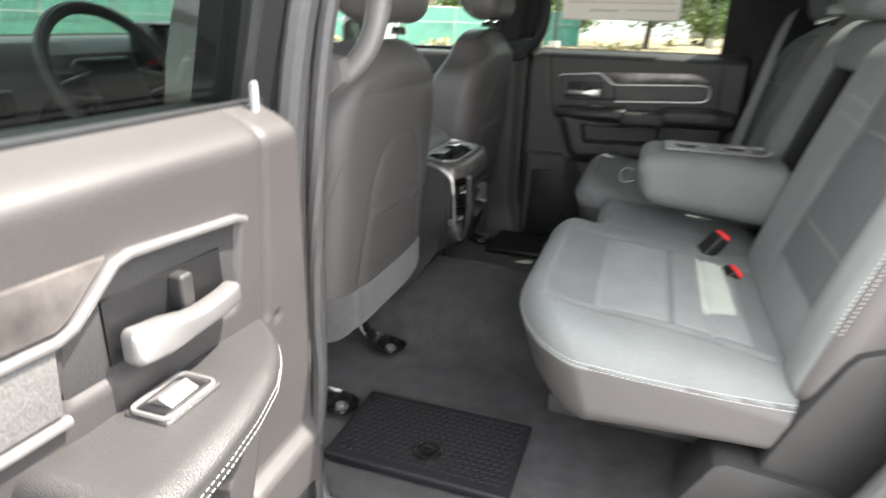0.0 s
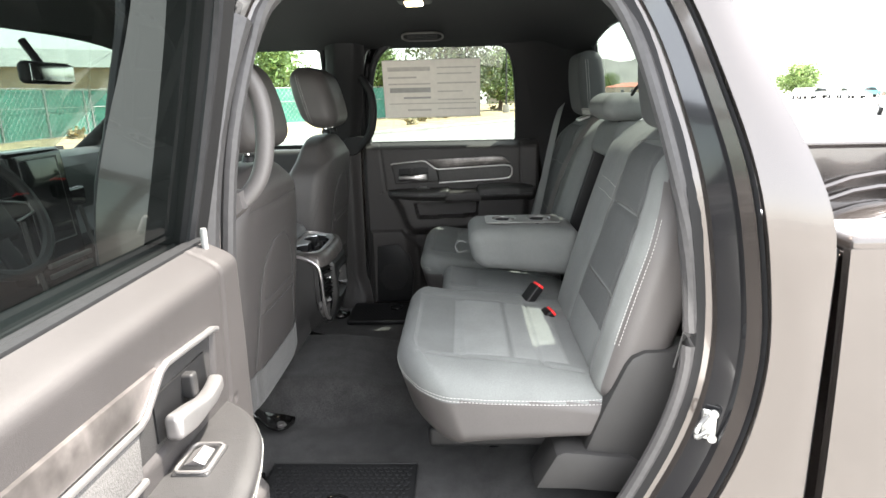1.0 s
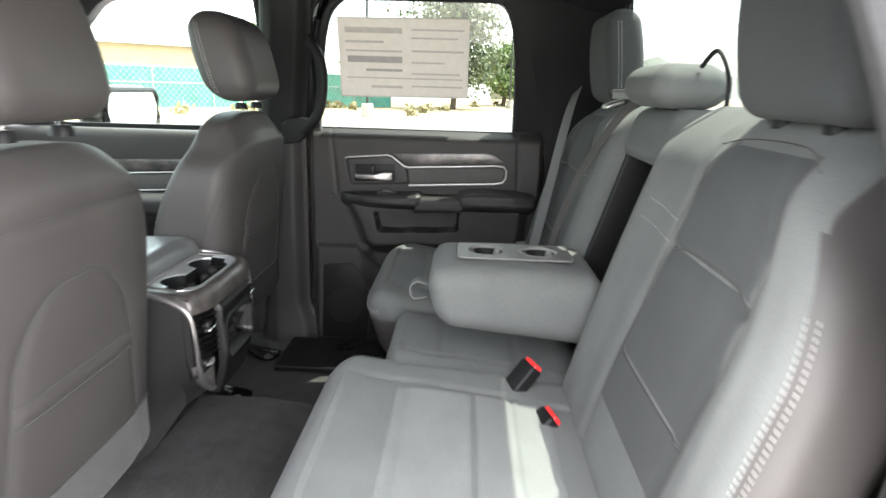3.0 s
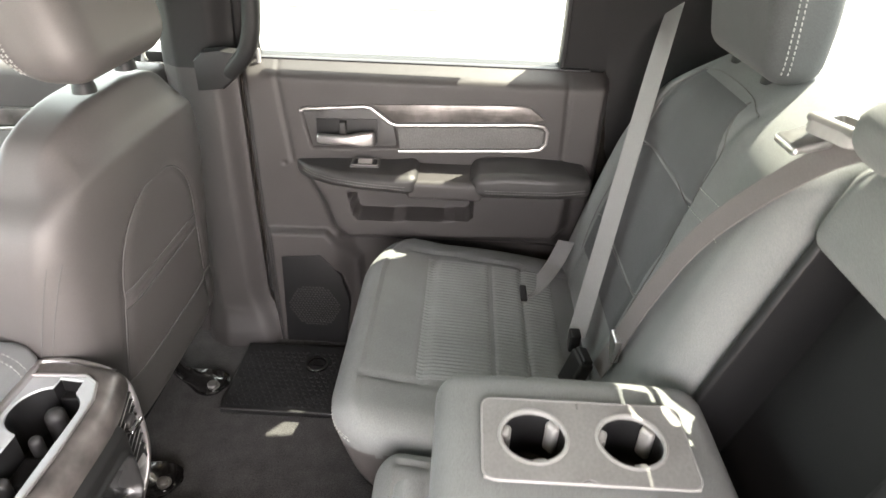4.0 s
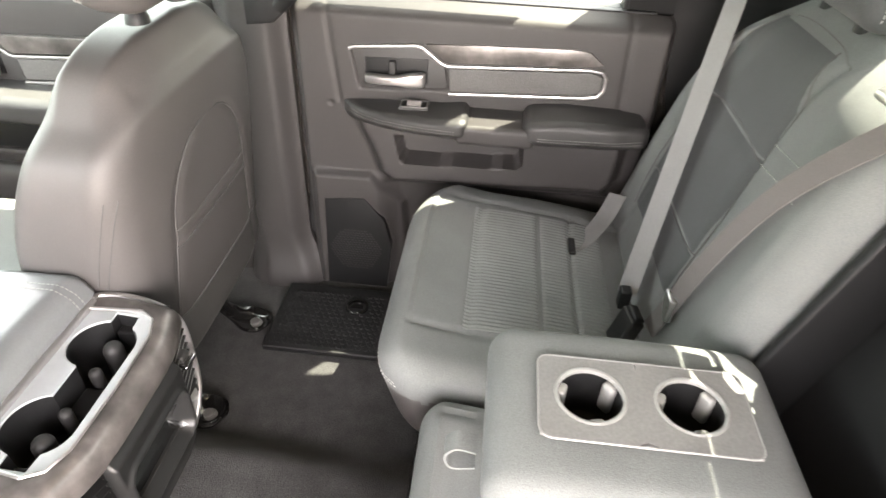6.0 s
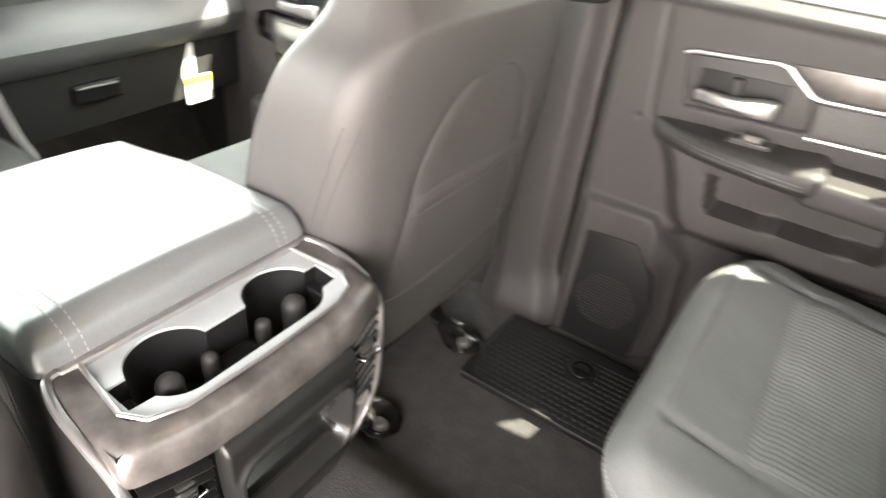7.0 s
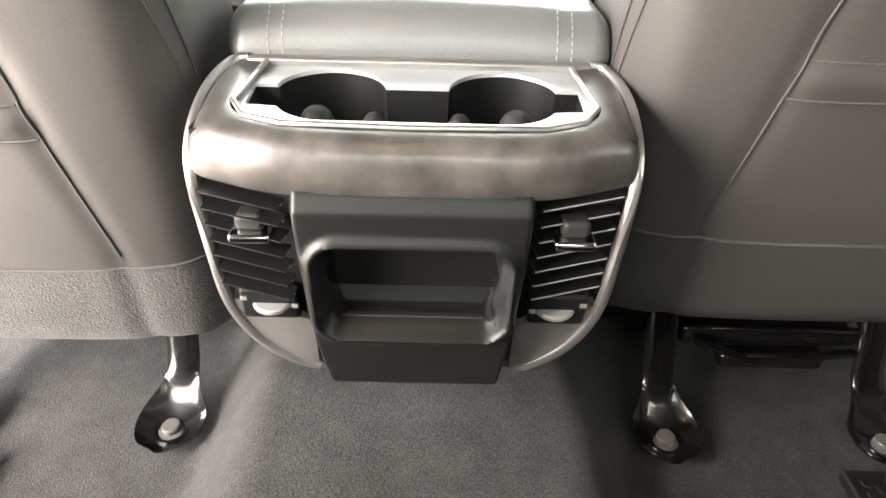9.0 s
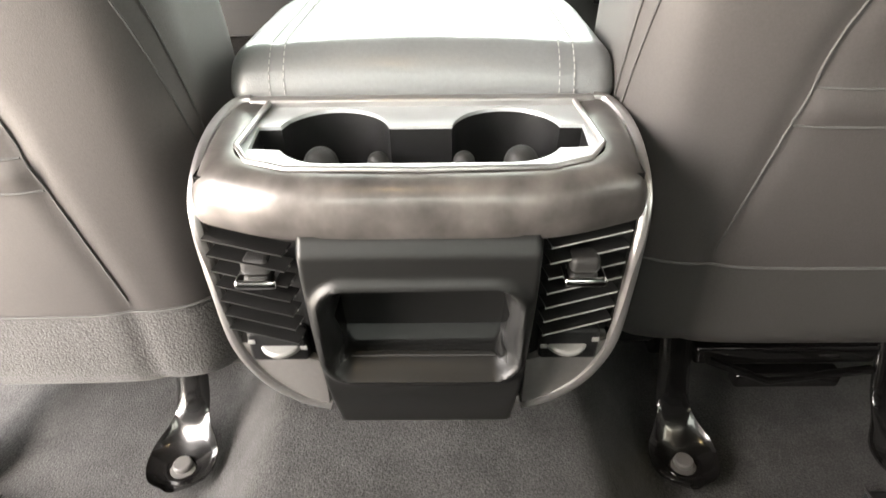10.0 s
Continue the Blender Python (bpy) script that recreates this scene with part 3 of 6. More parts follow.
for label, y0, y1, outer in (("driver", -0.772, -0.145, -1), ("far", 0.145, 0.772, 1)):
    mesh = rbox(0.84, 0.965, y0, y1, 0.33, 0.895, 0.04, 0.008, back_bend(y0, y1, outer), corner=4)
    BACKS[label] = mesh
    part("backrest", *mesh, (SEAT_CLOTH, SEAT_VINYL), bench, "grey cloth backrest with stitched bolsters", pick=lambda c: 1 if from_outer(c[1], c[2]) < 0.019 or c[0] > 0.93 + 0.30 * (c[2] - 0.36) else 0)
mesh = rbox(0.855, 0.965, -0.142, 0.142, 0.775, 0.885, 0.03, 0.015, lean_back)
part("middle_backrest", *mesh, SEAT_CLOTH, bench)
part("recess_panel", *rbox(0.955, 0.972, -0.142, 0.142, 0.36, 0.79, 0.006, 0.05, lean_back), BLACK_PLASTIC, bench, "black plastic recess behind the folded armrest")
for s in (-1, 1):
    part("recess_side", *rbox(0.87, 0.965, 0.128 * s - 0.008, 0.128 * s + 0.008, 0.36, 0.79, 0.006, 0.05, lean_back), BLACK_PLASTIC, bench)
# bases and side shields
part("seat_pan", *rbox(0.47, 0.95, -0.70, 0.70, 0.185, 0.235, 0.012, 0.06), BLACK_PLASTIC, bench, "black seat pan under the cushions")
for s in (-1, 1):
    shield = [(0.805, 0.215), (0.845, 0.325), (0.888, 0.425), (0.900, 0.443), (0.925, 0.455), (1.03, 0.458), (1.03, 0.10), (0.93, 0.10), (0.915, 0.205)]
    part("side_shield", *mirrored(slab(shield, 1, 0.700, 0.786, 0.011), s), SOFT_PLASTIC, bench, "charcoal plastic side shield")
    foot = [(0.705, 0.148), (0.748, 0.228), (0.765, 0.236), (0.905, 0.222), (0.945, 0.190), (0.955, 0.13), (0.80, 0.145)]
    part("shield_foot", *mirrored(slab(foot, 1, 0.690, 0.800, 0.009), s), SOFT_PLASTIC, bench, "charcoal plastic hinge cover")
    leg = [(0.62, 0.02), (0.66, 0.19), (0.90, 0.19), (0.93, 0.02)]
    part("leg", *mirrored(slab(leg, 1, 0.40, 0.44, 0.006), s), BLACK_STEEL, bench)


def headrest(x, y, z, w, h, d, tilt=0.0):
    def bend(p):
        q = p.copy()
        k = (q[:, 2] - z) / h
        q[:, 0] += tilt * (q[:, 2] - z) + 0.02 * np.sin(np.pi * k) * np.sign(x - q[:, 0]) * -0.5
        q[:, 1] = y + (q[:, 1] - y) * (1 - 0.14 * (k - 0.5) ** 2 * 2 - 0.06 * k)
        return q
    return rbox(x - d / 2, x + d / 2, y - w / 2, y + w / 2, z, z + h, min(d, h) * 0.42, 0.014, bend, corner=5)


def add_headrest(name, x, y, z, w, h, d, tilt, label, post_to, mat=SEAT_CLOTH):
    t = thing(name, (x, y, z), label, "headrest", group="headrests")
    mesh = headrest(x, y, z, w, h, d, tilt)
    part("pad", *mesh, mat, t)
    for s in (-1, 1):
        part("post", *tube([(x, y + s * 0.06, post_to), (x, y + s * 0.06, z + 0.03)], 0.006, 10), CHROME, t, "chrome post")
        part("guide", *lathe([(0.0, 0.012), (0.013, 0.012), (0.016, 0.006), (0.017, -0.004), (0.0, -0.004)], (x, y + s * 0.06, post_to + 0.004), sides=16), BLACK_PLASTIC, t)
    side = -1 if y > 0 else 1
    for dx in (0.0, 0.008):
        rays = [((x - d * 0.28 + dx + tilt * (q - z), y + side * 0.5, q), (0, -side, 0)) for q in np.linspace(z + 0.02, z + h - 0.03, 40)]
        line = drape_from(mesh, rays)
        if len(line) > 3 and h > 0.15:
            part("stitching", *stitches(line, 0.0045, 0.003, 0.0007), THREAD, t, smooth=False)
    return t, mesh


for s in (-1, 1):
    add_headrest("headrest", 1.046, 0.50 * s, 0.882, 0.275, 0.235, 0.078, -0.09, "tall dark grey cloth rear headrest on chrome posts", 0.872, SEAT_INSERT)
add_headrest("headrest", 1.040, 0.0, 0.885, 0.25, 0.082, 0.125, 0.0, "low grey cloth middle headrest on chrome posts", 0.868)

# folded-down armrest with cup holders


def arm_bend(p):
    q = p.copy()
    t = (q[:, 0] - 0.555) / 0.37
    k = np.clip((q[:, 2] - 0.45) / 0.13, 0, 1)
    q[:, 0] += 0.03 * (1 - k) * (1 - t)
    q[:, 2] -= (1 - k) * 0.035 * t
    q[:, 2] += k * (0.008 * np.sin(np.pi * np.clip(t, 0, 1)))
    return q


ARM = rbox(0.560, 0.925, -0.135, 0.135, 0.448, 0.566, 0.042, 0.012, arm_bend, corner=4)
ARM = (ARM[0], [f for f in ARM[1] if not (ARM[0][list(f)].mean(0)[2] > 0.55 and min(np.hypot(ARM[0][list(f)].mean(0)[0] - hx, ARM[0][list(f)].mean(0)[1] - 0.005) for hx in (0.688, 0.80)) < 0.048)])
arm = part("armrest", *ARM, SEAT_CLOTH, bench, "grey cloth armrest folded down, with two cup holders")


def cup_plate(cx0, cx1, cy, hw, z, holes, r, up=0.004):
    """A rounded plate with round holes: built as a fan of quads round every hole."""
    meshes, n = [], 40
    cuts = [cx0] + [(a[0] + b[0]) / 2 for a, b in zip(holes, holes[1:])] + [cx1]
    for k, (hx, hy) in enumerate(holes):
        a0, a1 = cuts[k], cuts[k + 1]
        outer, inner = [], []
        for i in range(n):
            a = 2 * math.pi * i / n
            c, s = math.cos(a), math.sin(a)
            sx = ((a1 - hx) if c > 0 else (hx - a0)) / max(abs(c), 1e-6)
            sy = ((cy + hw - hy) if s > 0 else (hy - cy + hw)) / max(abs(s), 1e-6)
            d = min(sx, sy)
            outer.append((hx + c * d, hy + s * d, z))
            inner.append((hx + c * r, hy + s * r, z))
        meshes.append(ring_plate(outer, inner, (0, 0, up)))
    return joined(*meshes)


plate = part("cup_plate", *cup_plate(0.630, 0.864, 0.002, 0.058, 0.574, [(0.688, 0.005), (0.80, 0.005)], 0.0375, 0.004), PLATE_PLASTIC, arm, "grey plastic cup holder plate", crease=20)
rim_pts = [(0.747 + a, 0.002 + b, 0.577) for a, b in round_rect(0.236, 0.118, 0.014, 4)]
part("plate_rim", *tube(rim_pts, 0.0015, 6, True), GREY_PLASTIC, arm)
for x in (0.688, 0.80):
    part("cup_rim", *lathe([(0.036, -0.002), (0.0365, 0.0025), (0.039, 0.0035), (0.0415, 0.0025), (0.0415, -0.002)], (x, 0.005, 0.576), sides=32), GREY_PLASTIC, arm)
    part("cup_well", *lathe([(0.0, -0.062), (0.030, -0.062), (0.034, -0.055), (0.0372, 0.0)], (x, 0.005, 0.576), sides=32), BLACK_PLASTIC, arm, "dark cup well")
    for a in (40, 160, 280):
        c, s = math.cos(radians(a)), math.sin(radians(a))
        part("cup_finger", *rbox(-0.006, 0.006, -0.009, 0.009, -0.045, -0.002, 0.005, 0.02, bend=lambda p, c=c, s=s, x=x: np.c_[x + c * (0.033 + p[:, 0]) - s * p[:, 1], 0.005 + s * (0.033 + p[:, 0]) + c * p[:, 1], 0.576 + p[:, 2]]), GREY_PLASTIC, arm)
loop = [(0.566, -0.03, 0.512), (0.543, -0.03, 0.516), (0.530, -0.03, 0.500), (0.538, -0.03, 0.480), (0.566, -0.03, 0.484)]
part("pull_strap", *sweep(soft_path(loop, 5), rect(0.003, 0.026), up=(0, 1, 0)), SEAT_CLOTH, arm, "grey cloth pull loop")



def ribbed_insert(mesh, xa, xb, ya, yb, bench_part):
    """A ribbed cloth panel lying in the cushion's top."""
    t = tree_of(mesh)
    xs, ys = np.linspace(xa, xb, 34), np.linspace(ya, yb, 190)
    verts, m = [], len(ys)
    for x in xs:
        for y in ys:
            hit = t.ray_cast(Vector((x, y, 0.7)), Vector((0, 0, -1)))
            e = min(x - xa, xb - x, y - ya, yb - y)
            z = hit[0].z if hit[0] is not None else 0.38
            verts.append((x, y, z - 0.001 + 0.0028 * float(smoothstep(0, 0.008, e)) + 0.0009 * math.sin(2 * math.pi * y / 0.0095) * float(smoothstep(0, 0.006, e))))
    faces = [(i * m + j, (i + 1) * m + j, (i + 1) * m + j + 1, i * m + j + 1) for i in range(len(xs) - 1) for j in range(m - 1)]
    part("ribbed_insert", verts, faces, SEAT_RIB, bench_part, "ribbed cloth insert", crease=80)


for label, s in (("driver", -1), ("far", 1)):
    mesh = CUSHIONS[label]
    ya, yb = sorted((0.275 * s, 0.655 * s))
    ribbed_insert(mesh, 0.528, 0.664, ya, yb, bench)
    ribbed_insert(mesh, 0.667, 0.80, ya, yb, bench)
    for dz in (0.0, -0.007):
        rays = [((x, 1.1 * s, 0.347 - 0.035 * (x - 0.5) + dz), (0, -s, 0)) for x in np.linspace(0.885, 0.60, 70)]
        for a in np.linspace(0, 90, 40):
            r = radians(a)
            c = Vector((0.60, 0.60 * s, 0.3435 + 0.022 * (a / 90) + dz))
            out = Vector((-math.sin(r), math.cos(r) * s, 0))
            rays.append((c + out * 0.5, -out))
        rays += [((0.1, y * s, 0.3655 + dz), (1, 0, 0)) for y in np.linspace(0.59, 0.17, 80)]
        part("stitching", *stitches(drape_from(mesh, rays), 0.005, 0.003, 0.00065), THREAD, bench, "pale edge stitching", smooth=False)
    back = BACKS[label]
    for off in (0.0, 0.007):
        rays = [((0.2, (0.7535 + off - 0.0955 * float(smoothstep(0.6435, 0.90, z))) * s, z), (1, 0, 0)) for z in np.linspace(0.46, 0.72, 64)]
        part("stitching", *stitches(drape_from(back, rays), 0.0045, 0.003, 0.0007), THREAD, bench, smooth=False)

    def insert_panel(z0, z1, mat=SEAT_INSERT):
        """A cloth panel let into the backrest between its two upright seams."""
        zl = np.array([0.44, 0.58, 0.69, 0.79, 0.852])
        hit_tree, zs, us = tree_of(back), np.linspace(z0, z1, 40), np.linspace(0, 1, 34)
        verts = []
        for z in zs:
            a, b = np.interp(z, zl, [0.357, 0.364, 0.369, 0.379, 0.402]), np.interp(z, zl, [0.653, 0.661, 0.656, 0.640, 0.606])
            for u in us:
                e = min(u, 1 - u, (z - z0) / 0.1, (z1 - z) / 0.1)
                hit = hit_tree.ray_cast(Vector((0.2, (a + (b - a) * u) * s, z)), Vector((1, 0, 0)))
                verts.append((hit[0].x - 0.0018 * float(smoothstep(0, 0.03, e)) + 0.0008, (a + (b - a) * u) * s, z))
        m = len(us)
        faces = [(i * m + j, i * m + j + 1, (i + 1) * m + j + 1, (i + 1) * m + j) for i in range(len(zs) - 1) for j in range(m - 1)]
        part("insert_panel", verts, faces if s < 0 else [tuple(reversed(f)) for f in faces], mat, bench, "dark grey cloth insert")

    insert_panel(0.445, 0.5265)
    insert_panel(0.5275, 0.6995)
    insert_panel(0.7005, 0.850)

    def back_seam(pts, r=0.0008, mat=SEAT_VINYL, name="seam"):
        line = drape_from(back, [((0.2, p.x * s, p.y), (1, 0, 0)) for p in soft_path([(a, b, 0) for a, b in pts], 14)])
        if len(line) > 3:
            part(name, *tube(line, r, 5), mat, bench)

    back_seam([(0.41, 0.852), (0.375, 0.79), (0.366, 0.69), (0.362, 0.58), (0.355, 0.44)])
    back_seam([(0.60, 0.852), (0.645, 0.77), (0.660, 0.66), (0.664, 0.55), (0.655, 0.44)])
    back_seam([(0.36, 0.845), (0.43, 0.857), (0.56, 0.857), (0.63, 0.838)])
    back_seam([(0.366, 0.690), (0.44, 0.704), (0.53, 0.708), (0.60, 0.702), (0.66, 0.685)])
    back_seam([(0.36, 0.530), (0.44, 0.524), (0.58, 0.524), (0.66, 0.530)], 0.0008)
    for z in (0.700, 0.732):
        rays = [((0.2, (0.235 + 0.13 * u) * s, z + 0.012 * (1 - u)), (1, 0, 0)) for u in np.linspace(0, 1, 30)]
        part("stitching", *stitches(drape_from(back, rays), 0.004, 0.003, 0.0006), THREAD, bench, smooth=False)

# ---- front seats ----


def seam_half(z):
    """Half the width between the seams on the seat's back: straight legs below, an arch above the pocket."""
    leg = 0.140 + 0.025 * np.clip((0.545 - z) / 0.155, 0, 1)
    arch = 0.140 * np.sqrt(np.clip(1 - (np.clip(z - 0.545, 0, 1) / 0.145) ** 2, 0, 1))
    return np.where(z < 0.545, leg, arch)


def front_seat(side):
    drop = 0.0 if side > 0 else -0.05
    who = "front passenger" if side > 0 else "driver"
    t = thing("front_seat", (-0.2, 0.42 * side, 0.0), "charcoal cloth %s seat with map pocket on its back" % who, "car seat", group="front seats")
    y0, y1 = (0.165, 0.665)
    base = 0.375 + drop

    def bend(p):
        x, y, z = p[:, 0].copy(), p[:, 1].copy(), p[:, 2].copy()
        h = np.clip((z - base) / (0.83 - base), 0, 1)
        f = 1 - np.clip((x + 0.12) / 0.18, 0, 1)
        w = (y - 0.415) / 0.25
        x += f * 0.09 * smoothstep(0.3, 1.0, h)
        x += (1 - f) * (0.045 * h - 0.03 * smoothstep(0.85, 1.0, h) - 0.028 * np.clip(np.abs(w), 0, 1) ** 4)
        x -= f * 0.03 * np.clip((np.abs(w) - 0.5) * 2, 0, 1) ** 2 * (1 - h)
        k = 1 - 0.22 * smoothstep(0.55, 1.0, h) ** 1.5 + 0.03 * np.sin(np.pi * h)
        y = 0.415 + (y - 0.415) * k
        z -= 0.05 * np.abs(w) ** 3 * smoothstep(0.7, 1, h)
        b = 1 - f
        off = np.abs(y - 0.415) - seam_half(z - drop)
        x -= b * 0.0035 * np.exp(-(off / 0.011) ** 2) * smoothstep(0.70, 0.67, z - drop)
        x += b * 0.004 * np.exp(-((z - drop - 0.530) / 0.011) ** 2) * smoothstep(0.145, 0.135, np.abs(y - 0.415))
        x -= b * 0.003 * np.exp(-((z - drop - 0.775) / 0.010) ** 2) * (np.abs(w) < 0.8)
        return np.c_[x, y, z]

    mesh = rbox(-0.12, 0.06, y0, y1, base - 0.112, 0.835 + drop * 0.3, 0.045, 0.0062, bend, corner=5)
    mesh = (mesh[0] + np.array([0, 0.022 if side < 0 else 0.0, 0]), mesh[1])
    part("backrest", *mirrored(mesh, side), (SEAT_CLOTH, SEAT_VINYL, SEAT_FELT if side < 0 else SEAT_LOWER), t, "grey cloth backrest with a felt lower edge" if side < 0 else "grey cloth backrest with a dark lower edge", pick=lambda c: 2 if c[2] < base and c[0] > -0.06 else 1)
    mid = 0.415 + (0.022 if side < 0 else 0.0)

    def seam(rays, r=0.0011, mat=SEAM, name="seam"):
        pts = drape_from(mesh, rays)
        if len(pts) > 3:
            part(name, *mirrored(tube(pts, r, 5), side), mat, t)

    def on_back(y, z):
        return ((0.4, mid + y, z + drop), (-1, 0, 0))

    arch = [(s * float(seam_half(z)), z) for s, zs in ((-1, np.linspace(0.392, 0.685, 60)), (1, np.linspace(0.685, 0.392, 60))) for z in zs]
    seam([on_back(y, z) for y, z in arch])
    seam([on_back(y, 0.515) for y in np.linspace(-0.143, 0.143, 40)])
    seam([on_back(y, 0.545) for y in np.linspace(-0.138, 0.138, 40)])
    if side < 0:
        seam([on_back(y, 0.776 + 0.006 * math.cos(8 * y)) for y in np.linspace(-0.19, 0.19, 40)], 0.0008)
    seam([on_back(y, 0.378) for y in np.linspace(-0.235, 0.235, 60)], 0.0016)
    for dx in (0.0, 0.014):
        for d, start in ((1, 0.0), (-1, 1.0)):
            seam([((-0.035 + dx + 0.32 * (z - 0.40), start, z + drop), (0, d, 0)) for z in np.linspace(0.39, 0.66, 50)], 0.0009)
    pts = drape_from(mesh, [((-0.5, mid + y, 0.735 + drop + 0.03 * (abs(y) / 0.14) ** 2), (1, 0, 0)) for y in np.linspace(-0.15, 0.15, 70)])
    if len(pts) > 3:
        part("stitching", *mirrored(stitches(pts, 0.005, 0.003, 0.0008), side), THREAD, t, smooth=False)

    part("cushion", *mirrored(rbox(-0.62, -0.04, y0 + 0.01, y1 - 0.01, 0.18 + drop, 0.330 + drop, 0.06, 0.03), side), (SEAT_CLOTH, SEAT_VINYL), t, "grey cloth cushion", pick=lambda c: 0 if c[2] > 0.29 else 1)
    part("seat_frame", *mirrored(rbox(-0.55, -0.13, y0 + 0.06, y1 - 0.06, 0.10, 0.21 + drop, 0.02, 0.06), side), BLACK_PLASTIC, t, "dark seat frame")
    for y in (0.32, 0.605):
        run = soft_path([(-0.10, y, 0.165), (-0.085, y, 0.125), (-0.065, y, 0.075), (-0.045, y, 0.045), (-0.02, y, 0.030), (0.012, y, 0.024), (0.045, y, 0.024)], 5)

        def pressed(u, v, run=run, y=y):
            """A pressed strip with turned-up rims, widening to a round dished foot."""
            p = run[int(round(u))]
            k = u / (len(run) - 1)
            wide = 0.021 + 0.022 * float(smoothstep(0.40, 0.75, k))
            if p.x > 0.0:
                wide = 0.043 * math.sqrt(max(0.02, 1 - (p.x / 0.046) ** 2))
            rim = 0.009 * abs(v) ** 4
            dish = -0.005 * math.exp(-((p.x - 0.002) ** 2 + (v * wide) ** 2) / 0.022 ** 2)
            end = 0.008 * float(smoothstep(0.025, 0.045, p.x))
            return (p.x - rim * (1 - float(smoothstep(0.3, 0.6, k))), y + v * wide, p.z + rim * float(smoothstep(0.3, 0.6, k)) + dish + end)
        part("floor_bracket", *mirrored(sheet(pressed, range(len(run)), np.linspace(-1, 1, 17), (-0.002, 0, -0.004)), side), BLACK_STEEL, t, "glossy black pressed steel floor bracket", crease=60)
        part("bolt_ring", *mirrored(lathe([(0.019, 0.0), (0.020, 0.003), (0.023, 0.003), (0.024, 0.0)], (0.002, y, 0.0215), sides=20), side), BLACK_STEEL, t)
        part("bolt", *mirrored(lathe([(0.0, 0.010), (0.0105, 0.010), (0.012, 0.008), (0.012, 0.002), (0.017, 0.001), (0.017, -0.002)], (0.002, y, 0.021), sides=14), side), CORNER_GREY, t, "dark steel bolt")
    if side > 0:
        part("cross_bar", *mirrored(joined(rbox(-0.115, -0.09, 0.345, 0.585, 0.105, 0.135, 0.006, 0.05), rbox(-0.10, -0.075, 0.40, 0.54, 0.075, 0.10, 0.006, 0.05), tube([(-0.085, 0.36, 0.12), (-0.075, 0.44, 0.09), (-0.085, 0.58, 0.10)], 0.006, 8)), side), BLACK_STEEL, t, "glossy black steel cross bar under the seat")
    for y in (0.32, 0.605):
        part("slide_rail", *mirrored(rbox(-0.55, -0.13, y - 0.02, y + 0.02, 0.085, 0.12, 0.006, 0.1), side), BLACK_STEEL, t)
    h = add_headrest("headrest", 0.048, (0.415 if side > 0 else 0.437) * side, 0.862 + drop * 0.25, 0.285, 0.218, 0.125, -0.26, "grey front headrest on chrome posts", 0.842 + drop * 0.3, SEAT_VINYL)
    return t, mesh


front_seat(1)
front_seat(-1)

# ---- rear doors ----


def in_poly(x, z, poly):
    inside = np.zeros(np.shape(x), bool)
    n = len(poly)
    for i in range(n):
        (x0, z0), (x1, z1) = poly[i], poly[(i + 1) % n]
        if z0 == z1:
            continue
        hit = ((z0 > z) != (z1 > z)) & (x < (x1 - x0) * (z - z0) / (z1 - z0) + x0)
        inside ^= hit
    return inside


def poly_depth(x, z, poly):
    """Signed distance to an outline, positive inside."""
    best = np.full(np.shape(x), 9.0)
    n = len(poly)
    for i in range(n):
        (x0, z0), (x1, z1) = poly[i], poly[(i + 1) % n]
        dx, dz = x1 - x0, z1 - z0
        t = np.clip(((x - x0) * dx + (z - z0) * dz) / (dx * dx + dz * dz), 0, 1)
        best = np.minimum(best, np.hypot(x - x0 - t * dx, z - z0 - t * dz))
    return np.where(in_poly(x, z, poly), best, -best)


BULGE = [(0.222, 0.56), (0.228, 0.53), (0.262, 0.46), (0.288, 0.385), (0.325, 0.355), (0.82, 0.372), (0.85, 0.41), (0.86, 0.56)]
POCKET = [(0.335, 0.497), (0.347, 0.440), (0.355, 0.428), (0.61, 0.438), (0.622, 0.450), (0.625, 0.505)]
SPEAKER = [(0.125, 0.02), (0.128, 0.372), (0.272, 0.374), (0.350, 0.285), (0.362, 0.10), (0.34, 0.02)]
SPEAKER_DARK = [(0.138, 0.03), (0.148, 0.306), (0.258, 0.316), (0.309, 0.254), (0.329, 0.172), (0.315, 0.03)]
BEZEL = [(0.232, 0.675), (0.385, 0.688), (0.44, 0.648), (0.452, 0.592), (0.25, 0.582)]


